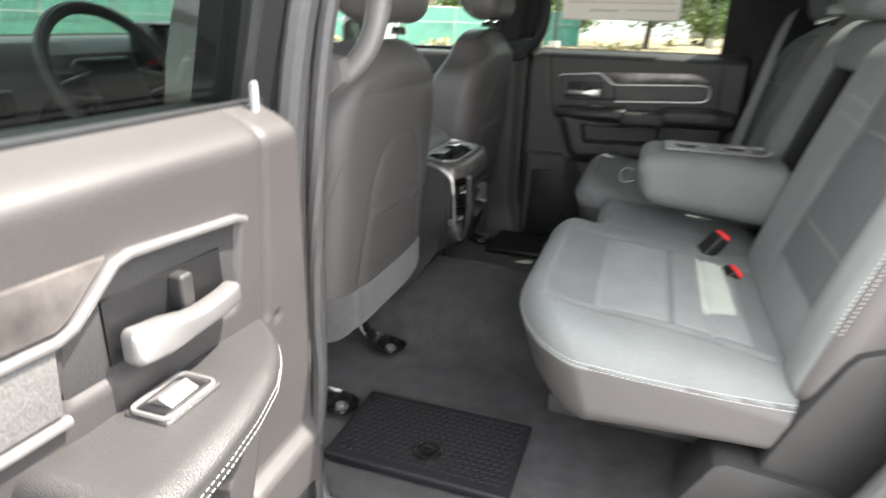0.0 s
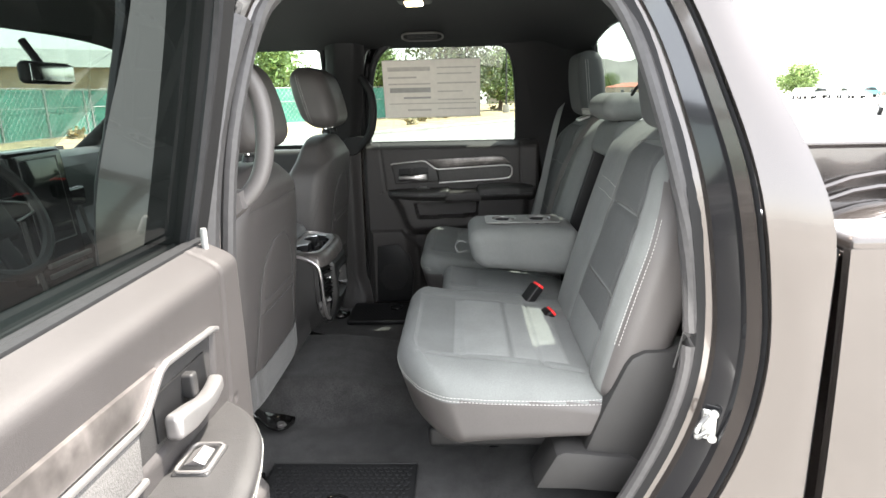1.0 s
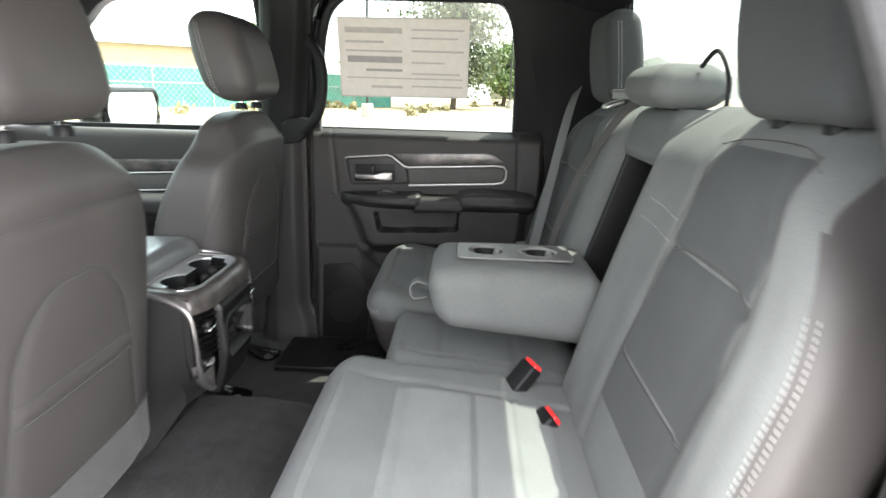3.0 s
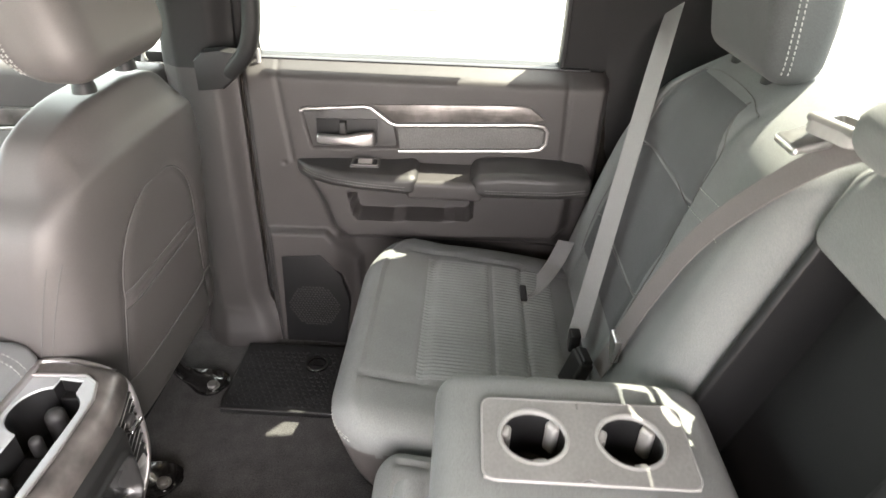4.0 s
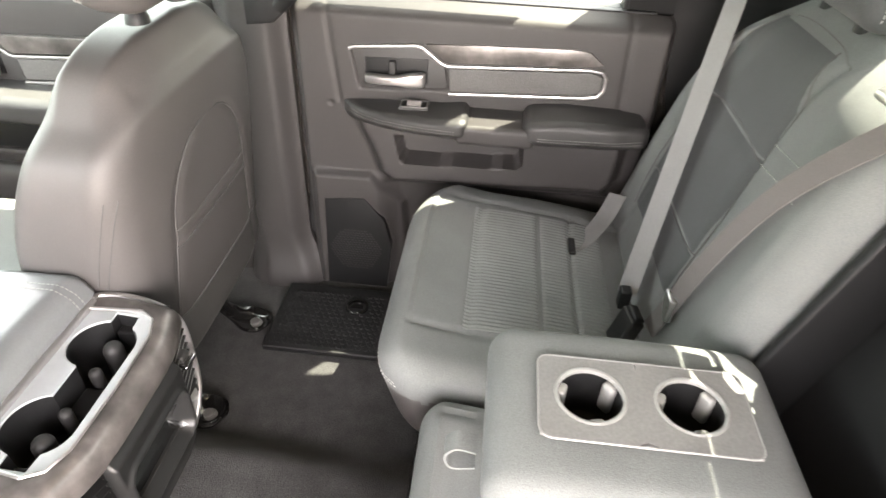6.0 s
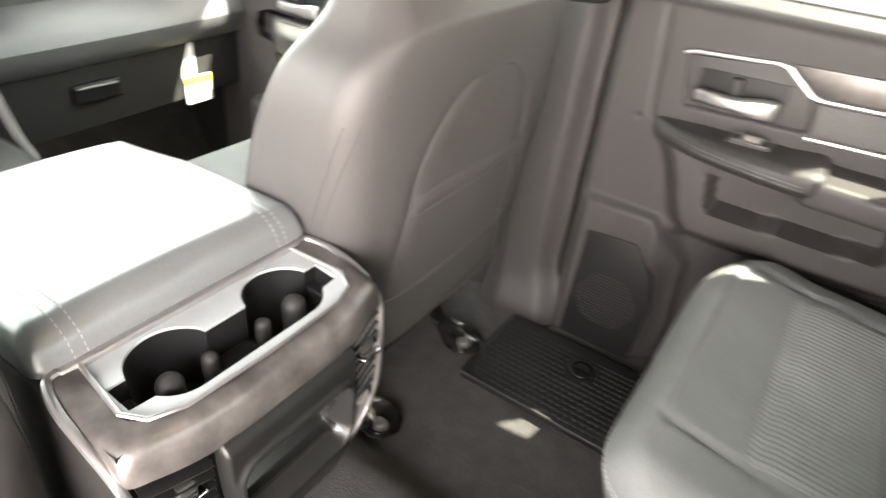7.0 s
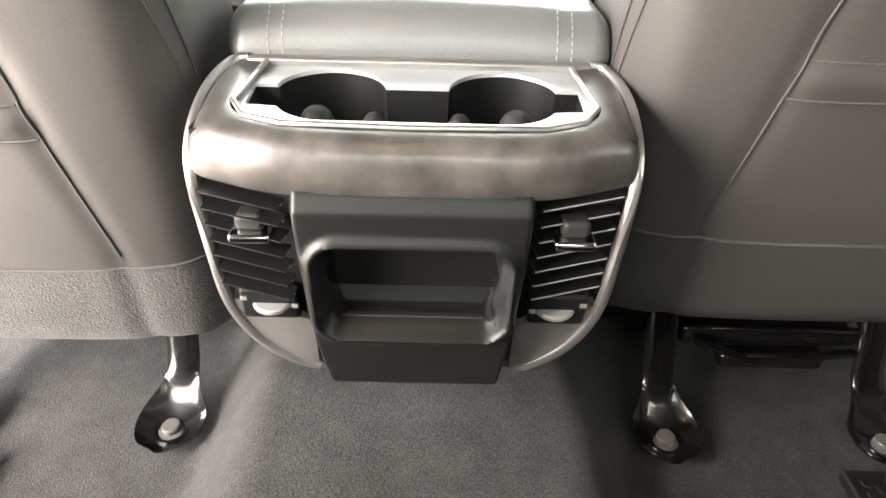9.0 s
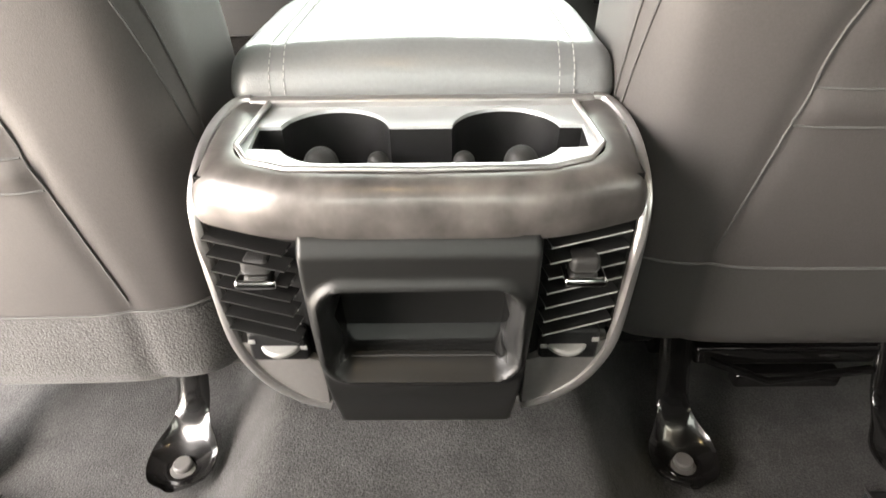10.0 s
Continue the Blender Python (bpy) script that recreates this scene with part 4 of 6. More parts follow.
def door_surface():
    xs, zs = np.arange(0.105, 0.905, 0.0046), np.arange(-0.005, 0.772, 0.0046)
    x, z = np.meshgrid(xs, zs, indexing="ij")
    y = 0.80 + 0.055 * smoothstep(0.728, 0.776, z) ** 2 + 0.006 * np.abs(z - 0.6)
    y += 0.035 * (1 - smoothstep(-0.01, 0.02, z - 0.345)) * smoothstep(0.28, 0.34, x)
    y -= 0.044 * smoothstep(-0.004, 0.034, poly_depth(x, z, BULGE)) * (1 - smoothstep(0.52, 0.56, z))
    y += 0.055 * smoothstep(-0.001, 0.006, poly_depth(x, z, POCKET))
    y -= 0.020 * smoothstep(-0.004, 0.012, poly_depth(x, z, SPEAKER))
    y += 0.012 * smoothstep(0.006, 0.02, poly_depth(x, z, SPEAKER_DARK))
    y += 0.012 * smoothstep(0.0, 0.010, poly_depth(x, z, BEZEL))
    groove = x - (0.165 + 0.10 * (0.75 - z) * (z > 0.55) + 0.02)
    y += 0.004 * np.exp(-(groove / 0.005) ** 2) * (z > 0.54)
    y += 0.004 * np.exp(-((x - 0.812 - 0.03 * (0.77 - z)) / 0.005) ** 2) * (z > 0.56)
    y += 0.030 * smoothstep(0.885, 0.905, x) + 0.03 * smoothstep(0.125, 0.105, x)
    n, m = x.shape
    verts = np.c_[x.ravel(), y.ravel(), z.ravel()]
    faces = [(i * m + j, i * m + j + 1, (i + 1) * m + j + 1, (i + 1) * m + j) for i in range(n - 1) for j in range(m - 1)]
    return verts, faces


def win_y(z):
    return 0.862 - 0.105 * (z - 0.765) / 0.42


WINDOW = [(0.118, 0.764), (0.122, 0.763), (0.20, 0.763), (0.45, 0.764), (0.72, 0.764), (0.795, 0.764), (0.80, 0.768), (0.797, 0.90), (0.785, 1.05), (0.765, 1.13), (0.725, 1.172), (0.60, 1.18), (0.35, 1.185), (0.20, 1.18), (0.145, 1.155), (0.125, 1.08), (0.118, 0.92), (0.1175, 0.80)]
FRAME = [(0.078, 0.753), (0.083, 0.752), (0.20, 0.752), (0.45, 0.752), (0.80, 0.752), (0.945, 0.752), (0.95, 0.76), (0.92, 0.92), (0.885, 1.06), (0.845, 1.15), (0.775, 1.206), (0.60, 1.216), (0.35, 1.22), (0.19, 1.215), (0.11, 1.18), (0.086, 1.09), (0.078, 0.92), (0.078, 0.80)]


def door_trim(t, dx=0.0, dz=0.0, side=1):
    """Bright strip, marbled rail, insert, handle recess and lever of a door panel."""
    def put(name, mesh, mat, label=""):
        part(name, *mirrored(([(p[0] + dx, p[1], p[2] + dz) for p in mesh[0]], mesh[1]), side), mat, t, label)

    strip = round_rect(0.0075, 0.010, 0.003, 2)
    y = 0.798
    path = [(0.233, 0.672), (0.245, 0.6765), (0.375, 0.687), (0.39, 0.684), (0.432, 0.652), (0.446, 0.648), (0.74, 0.662), (0.768, 0.659), (0.777, 0.647), (0.776, 0.620), (0.765, 0.606), (0.735, 0.601), (0.449, 0.5875)]
    put("trim_strip", sweep([(a, y, b) for a, b in path], strip, up=(0, 1, 0)), SATIN, "satin silver trim strip")
    rail = [(0.396, 0.692), (0.50, 0.697), (0.70, 0.703), (0.735, 0.700), (0.768, 0.674), (0.745, 0.669), (0.445, 0.655), (0.434, 0.660)]
    put("trim_rail", slab(rail, 1, 0.7955, 0.812, 0.003), MARBLED, "dark marbled trim rail")
    put("trim_insert", slab([(0.452, 0.594), (0.448, 0.643), (0.745, 0.656), (0.768, 0.649), (0.768, 0.620), (0.755, 0.608)], 1, 0.797, 0.812, 0.002), DOOR_INSERT, "pale textured insert")
    bezel = [(0.236, 0.668), (0.375, 0.682), (0.388, 0.678), (0.428, 0.648), (0.442, 0.640), (0.444, 0.586), (0.250, 0.566)]
    put("handle_bezel", slab(bezel, 1, 0.806, 0.822, 0.004), SOFT_PAD, "dark grey handle bezel")
    put("handle_cup", slab([(0.264, 0.594), (0.266, 0.653), (0.402, 0.657), (0.402, 0.602)], 1, 0.8035, 0.82, 0.002), BLACK_PLASTIC, "black handle recess")

    def lever(p):
        q = p.copy()
        k = (q[:, 0] - 0.268) / 0.13
        q[:, 2] = 0.614 + (q[:, 2] - 0.614) * (0.75 + 0.45 * smoothstep(0.5, 0.8, k)) + 0.004 * k
        q[:, 1] -= 0.010 * np.sin(np.pi * np.clip(k, 0, 1))
        return q

    put("door_handle", rbox(0.268, 0.398, 0.780, 0.800, 0.600, 0.627, 0.007, 0.012, lever), SATIN, "satin silver lever")
    put("handle_mount", rbox(0.318, 0.334, 0.790, 0.812, 0.62, 0.652, 0.004, 0.02), SOFT_PLASTIC)


def rear_door(name, label):
    t = thing(name, (0.5, 0.86, 0.0), label, "car door", group="rear doors")
    v, f = door_surface()
    part("inner_panel", v, f, DOOR_VINYL, t, "grey moulded vinyl inner panel", crease=60)
    shell = [(0.065, -0.06), (0.065, 0.758), (0.93, 0.758), (0.965, 0.62), (0.968, 0.48), (0.945, 0.36), (0.895, 0.23), (0.83, 0.10), (0.75, 0.0), (0.66, -0.06)]
    part("door_shell", *slab(shell, 1, 0.868, 0.958, 0.012), PAINT, t, "granite grey painted door shell")
    part("edge_seal", *tube([(x + 0.012 * (1 if x < 0.3 else -1), 0.864, z - 0.012 * (z > 0.7)) for x, z in shell], 0.008, 6, True), SEAL, t)
    out = [(x, win_y(z), z) for x, z in FRAME]
    inn = [(x, win_y(z) + 0.004, z) for x, z in WINDOW]
    out_s, inn_s = soft_path(out, 4, True), soft_path(inn, 4, True)
    part("window_frame", *ring_plate(out_s, inn_s, (0, 0.075, 0)), PILLAR, t, "dark window frame")
    part("frame_seal", *tube([p + Vector((0, 0.004, 0)) for p in inn_s], 0.007, 6, True), SEAL, t)
    part("outer_seal", *tube([p + Vector((0, 0.03, 0)) for p in out_s], 0.013, 8, True), SEAL_DAYLIT, t, "grey rubber frame seal")
    g = [(x + (x - 0.46) * 0.02, win_y(z) + 0.026, z + (z - 0.97) * 0.02) for x, z in WINDOW]
    part("window_pane", g, [tuple(range(len(g)))], WINDOW_TINT, t, "dark green-tinted side window glass", smooth=False)
    part("sill_strip", *sweep([(x, 0.857, 0.765) for x in np.linspace(0.11, 0.86, 8)], rect(0.014, 0.012)), SEAL, t)
    door_trim(t)
    # armrest: a deep padded shelf in three pieces
    def shelf(edge_x, edge_y, top):
        def bend(p):
            q = p.copy()
            v = np.clip((p[:, 1] - 0.70) / 0.13, 0, 1)
            e = np.interp(p[:, 0], edge_x, edge_y)
            q[:, 1] = e + (0.83 - e) * v
            h = (p[:, 2] - 0.50) / 0.067
            zt = np.interp(p[:, 0], *top)
            zb = 0.530 - 0.042 * v
            q[:, 2] = zb + (zt - zb) * h
            return q
        return bend

    pad = rbox(0.206, 0.500, 0.70, 0.83, 0.500, 0.567, 0.022, 0.010, shelf([0.206, 0.222, 0.245, 0.271, 0.31, 0.36, 0.41, 0.46, 0.50], [0.812, 0.790, 0.762, 0.742, 0.722, 0.708, 0.699, 0.694, 0.692], ([0.2, 0.30, 0.44, 0.49], [0.556, 0.563, 0.566, 0.572])), corner=5)
    part("armrest_front", *pad, SOFT_PAD, t, "padded armrest with pale stitching")
    pad2 = rbox(0.612, 0.878, 0.70, 0.83, 0.500, 0.567, 0.022, 0.010, shelf([0.60, 0.66, 0.80, 0.88], [0.697, 0.694, 0.700, 0.722], ([0.60, 0.645, 0.70, 0.80, 0.88], [0.572, 0.580, 0.585, 0.582, 0.572])), corner=5)
    part("armrest_rear", *pad2, SOFT_PAD, t, "padded rear armrest with pale stitching")
    part("pull_bridge", *rbox(0.474, 0.640, 0.698, 0.81, 0.516, 0.560, 0.012, 0.02), DOOR_VINYL, t, "grey plastic pull bridge")
    for m, x0, x1 in ((pad, 0.235, 0.47), (pad2, 0.645, 0.86)):
        for dz in (0.5420, 0.5485):
            line = drape(m, [(x, 0.6, dz) for x in np.linspace(x0, x1, 70)], (0, 1, 0))
            if len(line) > 2:
                part("stitching", *stitches(line, 0.004, 0.0025, 0.0004), THREAD, t, smooth=False)
    # window switch
    part("switch_plate", *rbox(0.345, 0.410, 0.750, 0.794, 0.560, 0.5685, 0.004, 0.02), SOFT_PAD, t)
    part("switch_well", *rbox(0.352, 0.403, 0.757, 0.787, 0.564, 0.5695, 0.003, 0.02), BLACK_PLASTIC, t)
    sw = [(0.760, 0.567), (0.760, 0.571), (0.772, 0.5765), (0.784, 0.570), (0.784, 0.567)]
    part("window_switch", *slab(sw, 0, 0.362, 0.394, 0.0015), SATIN, t, "silver window switch")
    ringp = [(0.3775 + a, 0.772 + b, 0.569) for a, b in round_rect(0.058, 0.037, 0.007, 3)]
    part("switch_rim", *tube(ringp, 0.0022, 6, True), CORNER_GREY, t)
    # speaker
    part("speaker_cover", *slab([(0.146, 0.03), (0.155, 0.298), (0.254, 0.307), (0.302, 0.249), (0.321, 0.170), (0.307, 0.03)], 1, 0.7815, 0.80, 0.003), BLACK_PLASTIC, t, "black perforated speaker cover")
    dots = []
    for a in range(-9, 10):
        for b in range(-9, 10):
            dx, dz = 0.0085 * (a + 0.5 * (b % 2)), 0.0074 * b
            if dx * dx + dz * dz < 0.066 ** 2:
                dots.append(lathe([(0.0, 0.0009), (0.0024, 0.0009), (0.0031, 0.0)], (0.228 + dx, 0.7815, 0.150 + dz), (0, -1, 0), 6))
    tagged(part("speaker_studs", *joined(*dots), SOFT_PLASTIC, t), kind="stuff")
    part("lock_knob", *lathe([(0.0, 0.045), (0.004, 0.044), (0.0052, 0.038), (0.0045, 0.010), (0.007, 0.006), (0.009, 0.0)], (0.143, 0.838, 0.748), sides=12), GREY_PLASTIC, t, "grey lock knob")
    part("pocket_catch", *rbox(0.505, 0.515, 0.766, 0.782, 0.408, 0.43, 0.003, 0.02), BLACK_PLASTIC, t)
    # outside handle
    part("outside_handle", *rbox(0.70, 0.90, 0.965, 0.995, 0.60, 0.64, 0.012, 0.03), PAINT, t)
    return t


door_far = rear_door("rear_door", "closed rear door with grey vinyl panel and silver trim")
HINGE = Vector((0.033, -0.985, 0))
PLACE[0] = Matrix.Translation(HINGE) @ Matrix.Rotation(radians(-89.5), 4, "Z") @ Matrix.Translation(-HINGE) @ Matrix.Diagonal((1, -1, 1, 1))
door_open = rear_door("rear_door", "rear door standing wide open, panel lit by the sun")
PLACE[0] = Matrix.Identity(4)

# price sheet on the far window
sticker = thing("window_sticker", (0.42, 0.85, 0.88), "large pale paper price sheet stuck to the window", "window sticker")


def on_pane(x, z, lift=0.0):
    return (x, win_y(z) + 0.022 - lift, z)


def pane_quad(x0, x1, z0, z1, lift, skew=0.0):
    a = [on_pane(x0, z0, lift), on_pane(x1, z0 + skew, lift), on_pane(x1, z1 + skew, lift), on_pane(x0, z1, lift)]
    b = [(p[0], p[1] + 0.0012, p[2]) for p in a]
    return a + b, [(0, 1, 2, 3), (7, 6, 5, 4), (0, 4, 5, 1), (1, 5, 6, 2), (2, 6, 7, 3), (3, 7, 4, 0)]


part("paper", *pane_quad(0.213, 0.637, 0.876, 1.119, 0.0, 0.004), PAPER, sticker, smooth=False)
part("paper_edge", *tube([on_pane(0.213, 0.876, 0.001), on_pane(0.637, 0.880, 0.001), on_pane(0.637, 1.123, 0.001), on_pane(0.213, 1.119, 0.001)], 0.0022, 5, True), PAPER_INK, sticker, smooth=False)
for x0, x1, z0, z1, ink in ((0.235, 0.42, 1.075, 1.092, 0), (0.235, 0.36, 1.045, 1.052, 0), (0.235, 0.42, 1.018, 1.024, 0), (0.24, 0.42, 0.985, 1.005, 1), (0.30, 0.42, 0.958, 0.966, 1), (0.315, 0.42, 0.905, 0.913, 0), (0.45, 0.62, 1.085, 1.090, 0), (0.45, 0.60, 1.06, 1.065, 0), (0.45, 0.62, 1.02, 1.026, 0), (0.45, 0.56, 0.985, 0.99, 0), (0.45, 0.61, 0.95, 0.955, 0), (0.45, 0.62, 0.91, 0.915, 0), (0.235, 0.62, 0.935, 0.939, 0)):
    part("print_bar", *pane_quad(x0, x1, z0, z1, 0.0016), PAPER_INK_DARK if ink else PAPER_INK, sticker, smooth=False)

# ---- centre console ----
con = thing("centre_console", (0.0, 0, 0.1), "centre console with rear cup holders, air vents and storage bin", "centre console")


def face_x(y, z):
    """The rear face of the console: bowed back at the middle and drawn in below."""
    return 0.138 - 0.022 * smoothstep(0.075, 0.155, abs(y)) - 0.03 * smoothstep(0.34, 0.22, z)


def side_w(z):
    return float(np.interp(z, [0.20, 0.262, 0.285, 0.32, 0.36, 0.48, 0.52], [0.05, 0.075, 0.10, 0.14, 0.152, 0.157, 0.157]))


body = []
nx = 14
for k, x in enumerate(np.linspace(-0.62, 0.108, nx)):
    z1 = 0.498 if x > -0.34 else 0.498 - 0.10 * smoothstep(-0.34, -0.62, x)
    z0 = 0.10 + 0.175 * smoothstep(-0.06, 0.108, x)
    zs = np.linspace(z0, z1, 10)
    row = []
    for z in zs:
        w = 0.158 if x < -0.05 else 0.158 + (side_w(max(z, 0.262)) - 0.158) * smoothstep(-0.05, 0.085, x)
        row.append((x, -w, z))
    row += [(x, -y, z1) for y in (0.10, 0.0, -0.10)]
    row += [(p[0], -p[1], p[2]) for p in reversed(row[:10])]
    body.append(row)
n = len(body[0])
bv = [p for row in body for p in row]
bf = [(i * n + j, (i + 1) * n + j, (i + 1) * n + (j + 1) % n, i * n + (j + 1) % n) for i in range(nx - 1) for j in range(n)]
bf += [tuple(range(n)), tuple(reversed([(nx - 1) * n + j for j in range(n)]))]
hide_top = [f for f in bf if not (len(f) == 4 and all(abs(bv[i][2] - 0.498) < 1e-6 and bv[i][0] > -0.01 for i in f))]
part("body", *fixed(bv, hide_top), (SOFT_PLASTIC, BIN_BLACK), con, "charcoal plastic console body", pick=lambda c: 1 if c[0] > 0.104 else 0)


def lid_bend(p):
    q = p.copy()
    t = np.clip((0.004 - q[:, 0]) / 0.34, 0, 1)
    w = q[:, 1] / 0.162
    k = np.clip((q[:, 2] - 0.50) / 0.048, 0, 1)
    q[:, 1] *= 1 - 0.14 * smoothstep(0.5, 1.0, t) - 0.03 * k
    q[:, 2] += k * (0.006 * (1 - w ** 2) - 0.010 * t)
    q[:, 0] += -0.03 * k * (q[:, 0] > -0.1) * smoothstep(0.2, 1.0, k) * 0.6
    q[:, 2] -= 0.0025 * np.exp(-((np.abs(q[:, 1]) - 0.118) / 0.0035) ** 2) * k
    return q


LID = rbox(-0.335, 0.002, -0.162, 0.162, 0.502, 0.548, 0.017, 0.0105, lid_bend, corner=5)
part("lid", *LID, LID_LEATHER, con, "padded leather-look console lid")
for y in (-0.124, -0.112, 0.112, 0.124):
    line = drape(LID, [(x, y, 0.7) for x in np.linspace(-0.30, -0.02, 60)], (0, 0, -1)) + drape(LID, [(0.3, y, z) for z in np.linspace(0.538, 0.508, 16)], (-1, 0, 0))
    part("stitching", *stitches(line, 0.004, 0.0026, 0.0005), THREAD, con, smooth=False)

# tray with two cup wells behind the lid
tray_out = [(0.006, -0.124), (0.006, 0.124), (0.078, 0.133), (0.098, 0.121), (0.109, 0.092), (0.112, 0.0), (0.109, -0.092), (0.098, -0.121), (0.078, -0.133)]
CUP_X, CUP_Y, CUP_R = 0.056, 0.066, 0.043
arc_back = [(CUP_X - CUP_R * math.sin(radians(a)), -CUP_R * math.cos(radians(a))) for a in range(14, 167, 8)]
arc_front = [(CUP_X + CUP_R * math.sin(radians(a)), CUP_R * math.cos(radians(a))) for a in range(34, 91, 8)]
WELLS = [(0.046, -0.125)] + [(x, y - CUP_Y) for x, y in arc_back] + [(x, y + CUP_Y) for x, y in arc_back] + [(0.046, 0.125), (0.078, 0.125)]
WELLS += [(x, y + CUP_Y) for x, y in arc_front] + [(x, -y - CUP_Y) for x, y in reversed(arc_front)] + [(0.078, -0.125)]


def deck_z(x):
    return 0.508 - 0.006 * float(smoothstep(0.03, 0.11, x))


def tray_deck():
    """The silver deck between the tray's rim and the wells."""
    pts = [Vector(p) for p in tray_out] + [Vector(p) for p in WELLS]
    a, b = len(tray_out), len(WELLS)
    edges = [(i, (i + 1) % a) for i in range(a)] + [(a + i, a + (i + 1) % b) for i in range(b)]
    v, _, f, *_ = geometry.delaunay_2d_cdt(pts, edges, [], 0, 1e-6)
    keep = []
    for t in f:
        c = sum((v[i] for i in t), Vector((0, 0))) / len(t)
        if in_poly(c.x, c.y, tray_out) and not in_poly(c.x, c.y, WELLS):
            keep.append(tuple(t))
    top = [(p.x, p.y, deck_z(p.x)) for p in v]
    return top, keep


part("tray", *tray_deck(), TRAY_SILVER, con, "silver cup holder tray", crease=25)
k = len(WELLS)
rim = [(x, y, deck_z(x)) for x, y in WELLS]
soft = [(0.054 + (x - 0.054) * 0.985, y * 0.994, deck_z(x) - 0.003) for x, y in WELLS]
part("tray_lip", *(rim + soft, [(i, (i + 1) % k, k + (i + 1) % k, k + i) for i in range(k)]), TRAY_SILVER, con, crease=60)
low = [(0.054 + (x - 0.054) * 0.90, y * 0.965, 0.432) for x, y in WELLS]
part("tray_well", *fixed(soft + low, [(i, (i + 1) % k, k + (i + 1) % k, k + i) for i in range(k)] + [tuple(k + i for i in range(k))]), BLACK_PLASTIC, con, "deep black cup wells", crease=50)
for s in (-1, 1):
    part("well_step", *rbox(0.047, 0.078, 0.108 if s > 0 else -0.124, 0.124 if s > 0 else -0.108, 0.44, 0.485, 0.003, 0.02), BLACK_PLASTIC, con)
part("well_saddle", *rbox(0.0465, 0.097, -0.024, 0.024, 0.44, 0.468, 0.006, 0.02), BLACK_PLASTIC, con)
rim3 = [(x, y, 0.5115 - 0.0075 * smoothstep(0.03, 0.112, x)) for x, y in tray_out]
part("tray_trim", *tube(rim3[1:] + rim3[:1], 0.0024, 8), SATIN, con, "bright tray edging", smooth=True)
for s in (-1, 1):
    for y, r, top in ((0.077, 0.0135, 0.496), (0.033, 0.0085, 0.492)):
        part("cup_finger", *lathe([(r * math.cos(radians(a)), top - r + r * math.sin(radians(a))) for a in range(90, -1, -15)] + [(r * 0.95, 0.43)], (0.060, y * s, 0), sides=18), SOFT_PLASTIC, con)
# edging round the top and down both sides
for s in (-1, 1):
    line = [(0.002, 0.140 * s, 0.5115), (0.006, 0.152 * s, 0.510), (0.035, 0.1605 * s, 0.505), (0.07, 0.163 * s, 0.496), (0.10, 0.1625 * s, 0.480), (0.114, 0.1605 * s, 0.455), (0.118, 0.157 * s, 0.40), (0.119, 0.152 * s, 0.348), (0.119, 0.134 * s, 0.309), (0.118, 0.107 * s, 0.284), (0.117, 0.084 * s, 0.274)]
    part("side_edging", *sweep(soft_path(line, 5), round_rect(0.0095, 0.0095, 0.0042, 2)), SATIN, con, "satin silver edging")
part("rear_edging", *rbox(-0.004, 0.009, -0.141, 0.141, 0.505, 0.5145, 0.003, 0.03), SATIN, con, "broad satin silver bar behind the lid")

# glossy marbled frame: two arms beside the tray and a rolled band behind it
half_in = [(0.004, 0.125, 0.5105), (0.035, 0.128, 0.5085), (0.078, 0.1345, 0.506), (0.097, 0.123, 0.5045), (0.1075, 0.098, 0.5035), (0.112, 0.06, 0.503), (0.113, 0.0, 0.503)]
half_out = [(0.004, 0.149, 0.5090), (0.035, 0.158, 0.5030), (0.085, 0.1605, 0.486), (0.113, 0.1600, 0.472), (0.124, 0.138, 0.468), (0.137, 0.085, 0.466), (0.139, 0.0, 0.466)]
inner_row = [(x, -y, z) for x, y, z in half_in[:-1]] + list(reversed(half_in))
outer_row = [(x, -y, z) for x, y, z in half_out[:-1]] + list(reversed(half_out))
inner_s, outer_s = soft_path(inner_row, 7), soft_path(outer_row, 7)


def band(u, v):
    p, q = inner_s[int(u)], outer_s[int(u)]
    drop_z = p.z - q.z
    a = v * math.pi / 2
    return (p.x + (q.x - p.x) * math.sin(a), p.y + (q.y - p.y) * math.sin(a) ** 1.1, q.z + drop_z * max(0.0, math.cos(a)) ** 0.75 + 0.002 * math.sin(math.pi * v))


part("marbled_band", *sheet(band, range(len(inner_s)), np.linspace(0, 1, 12), (-0.002, 0, -0.004)), MARBLED, con, "dark marbled glossy trim band", crease=60)


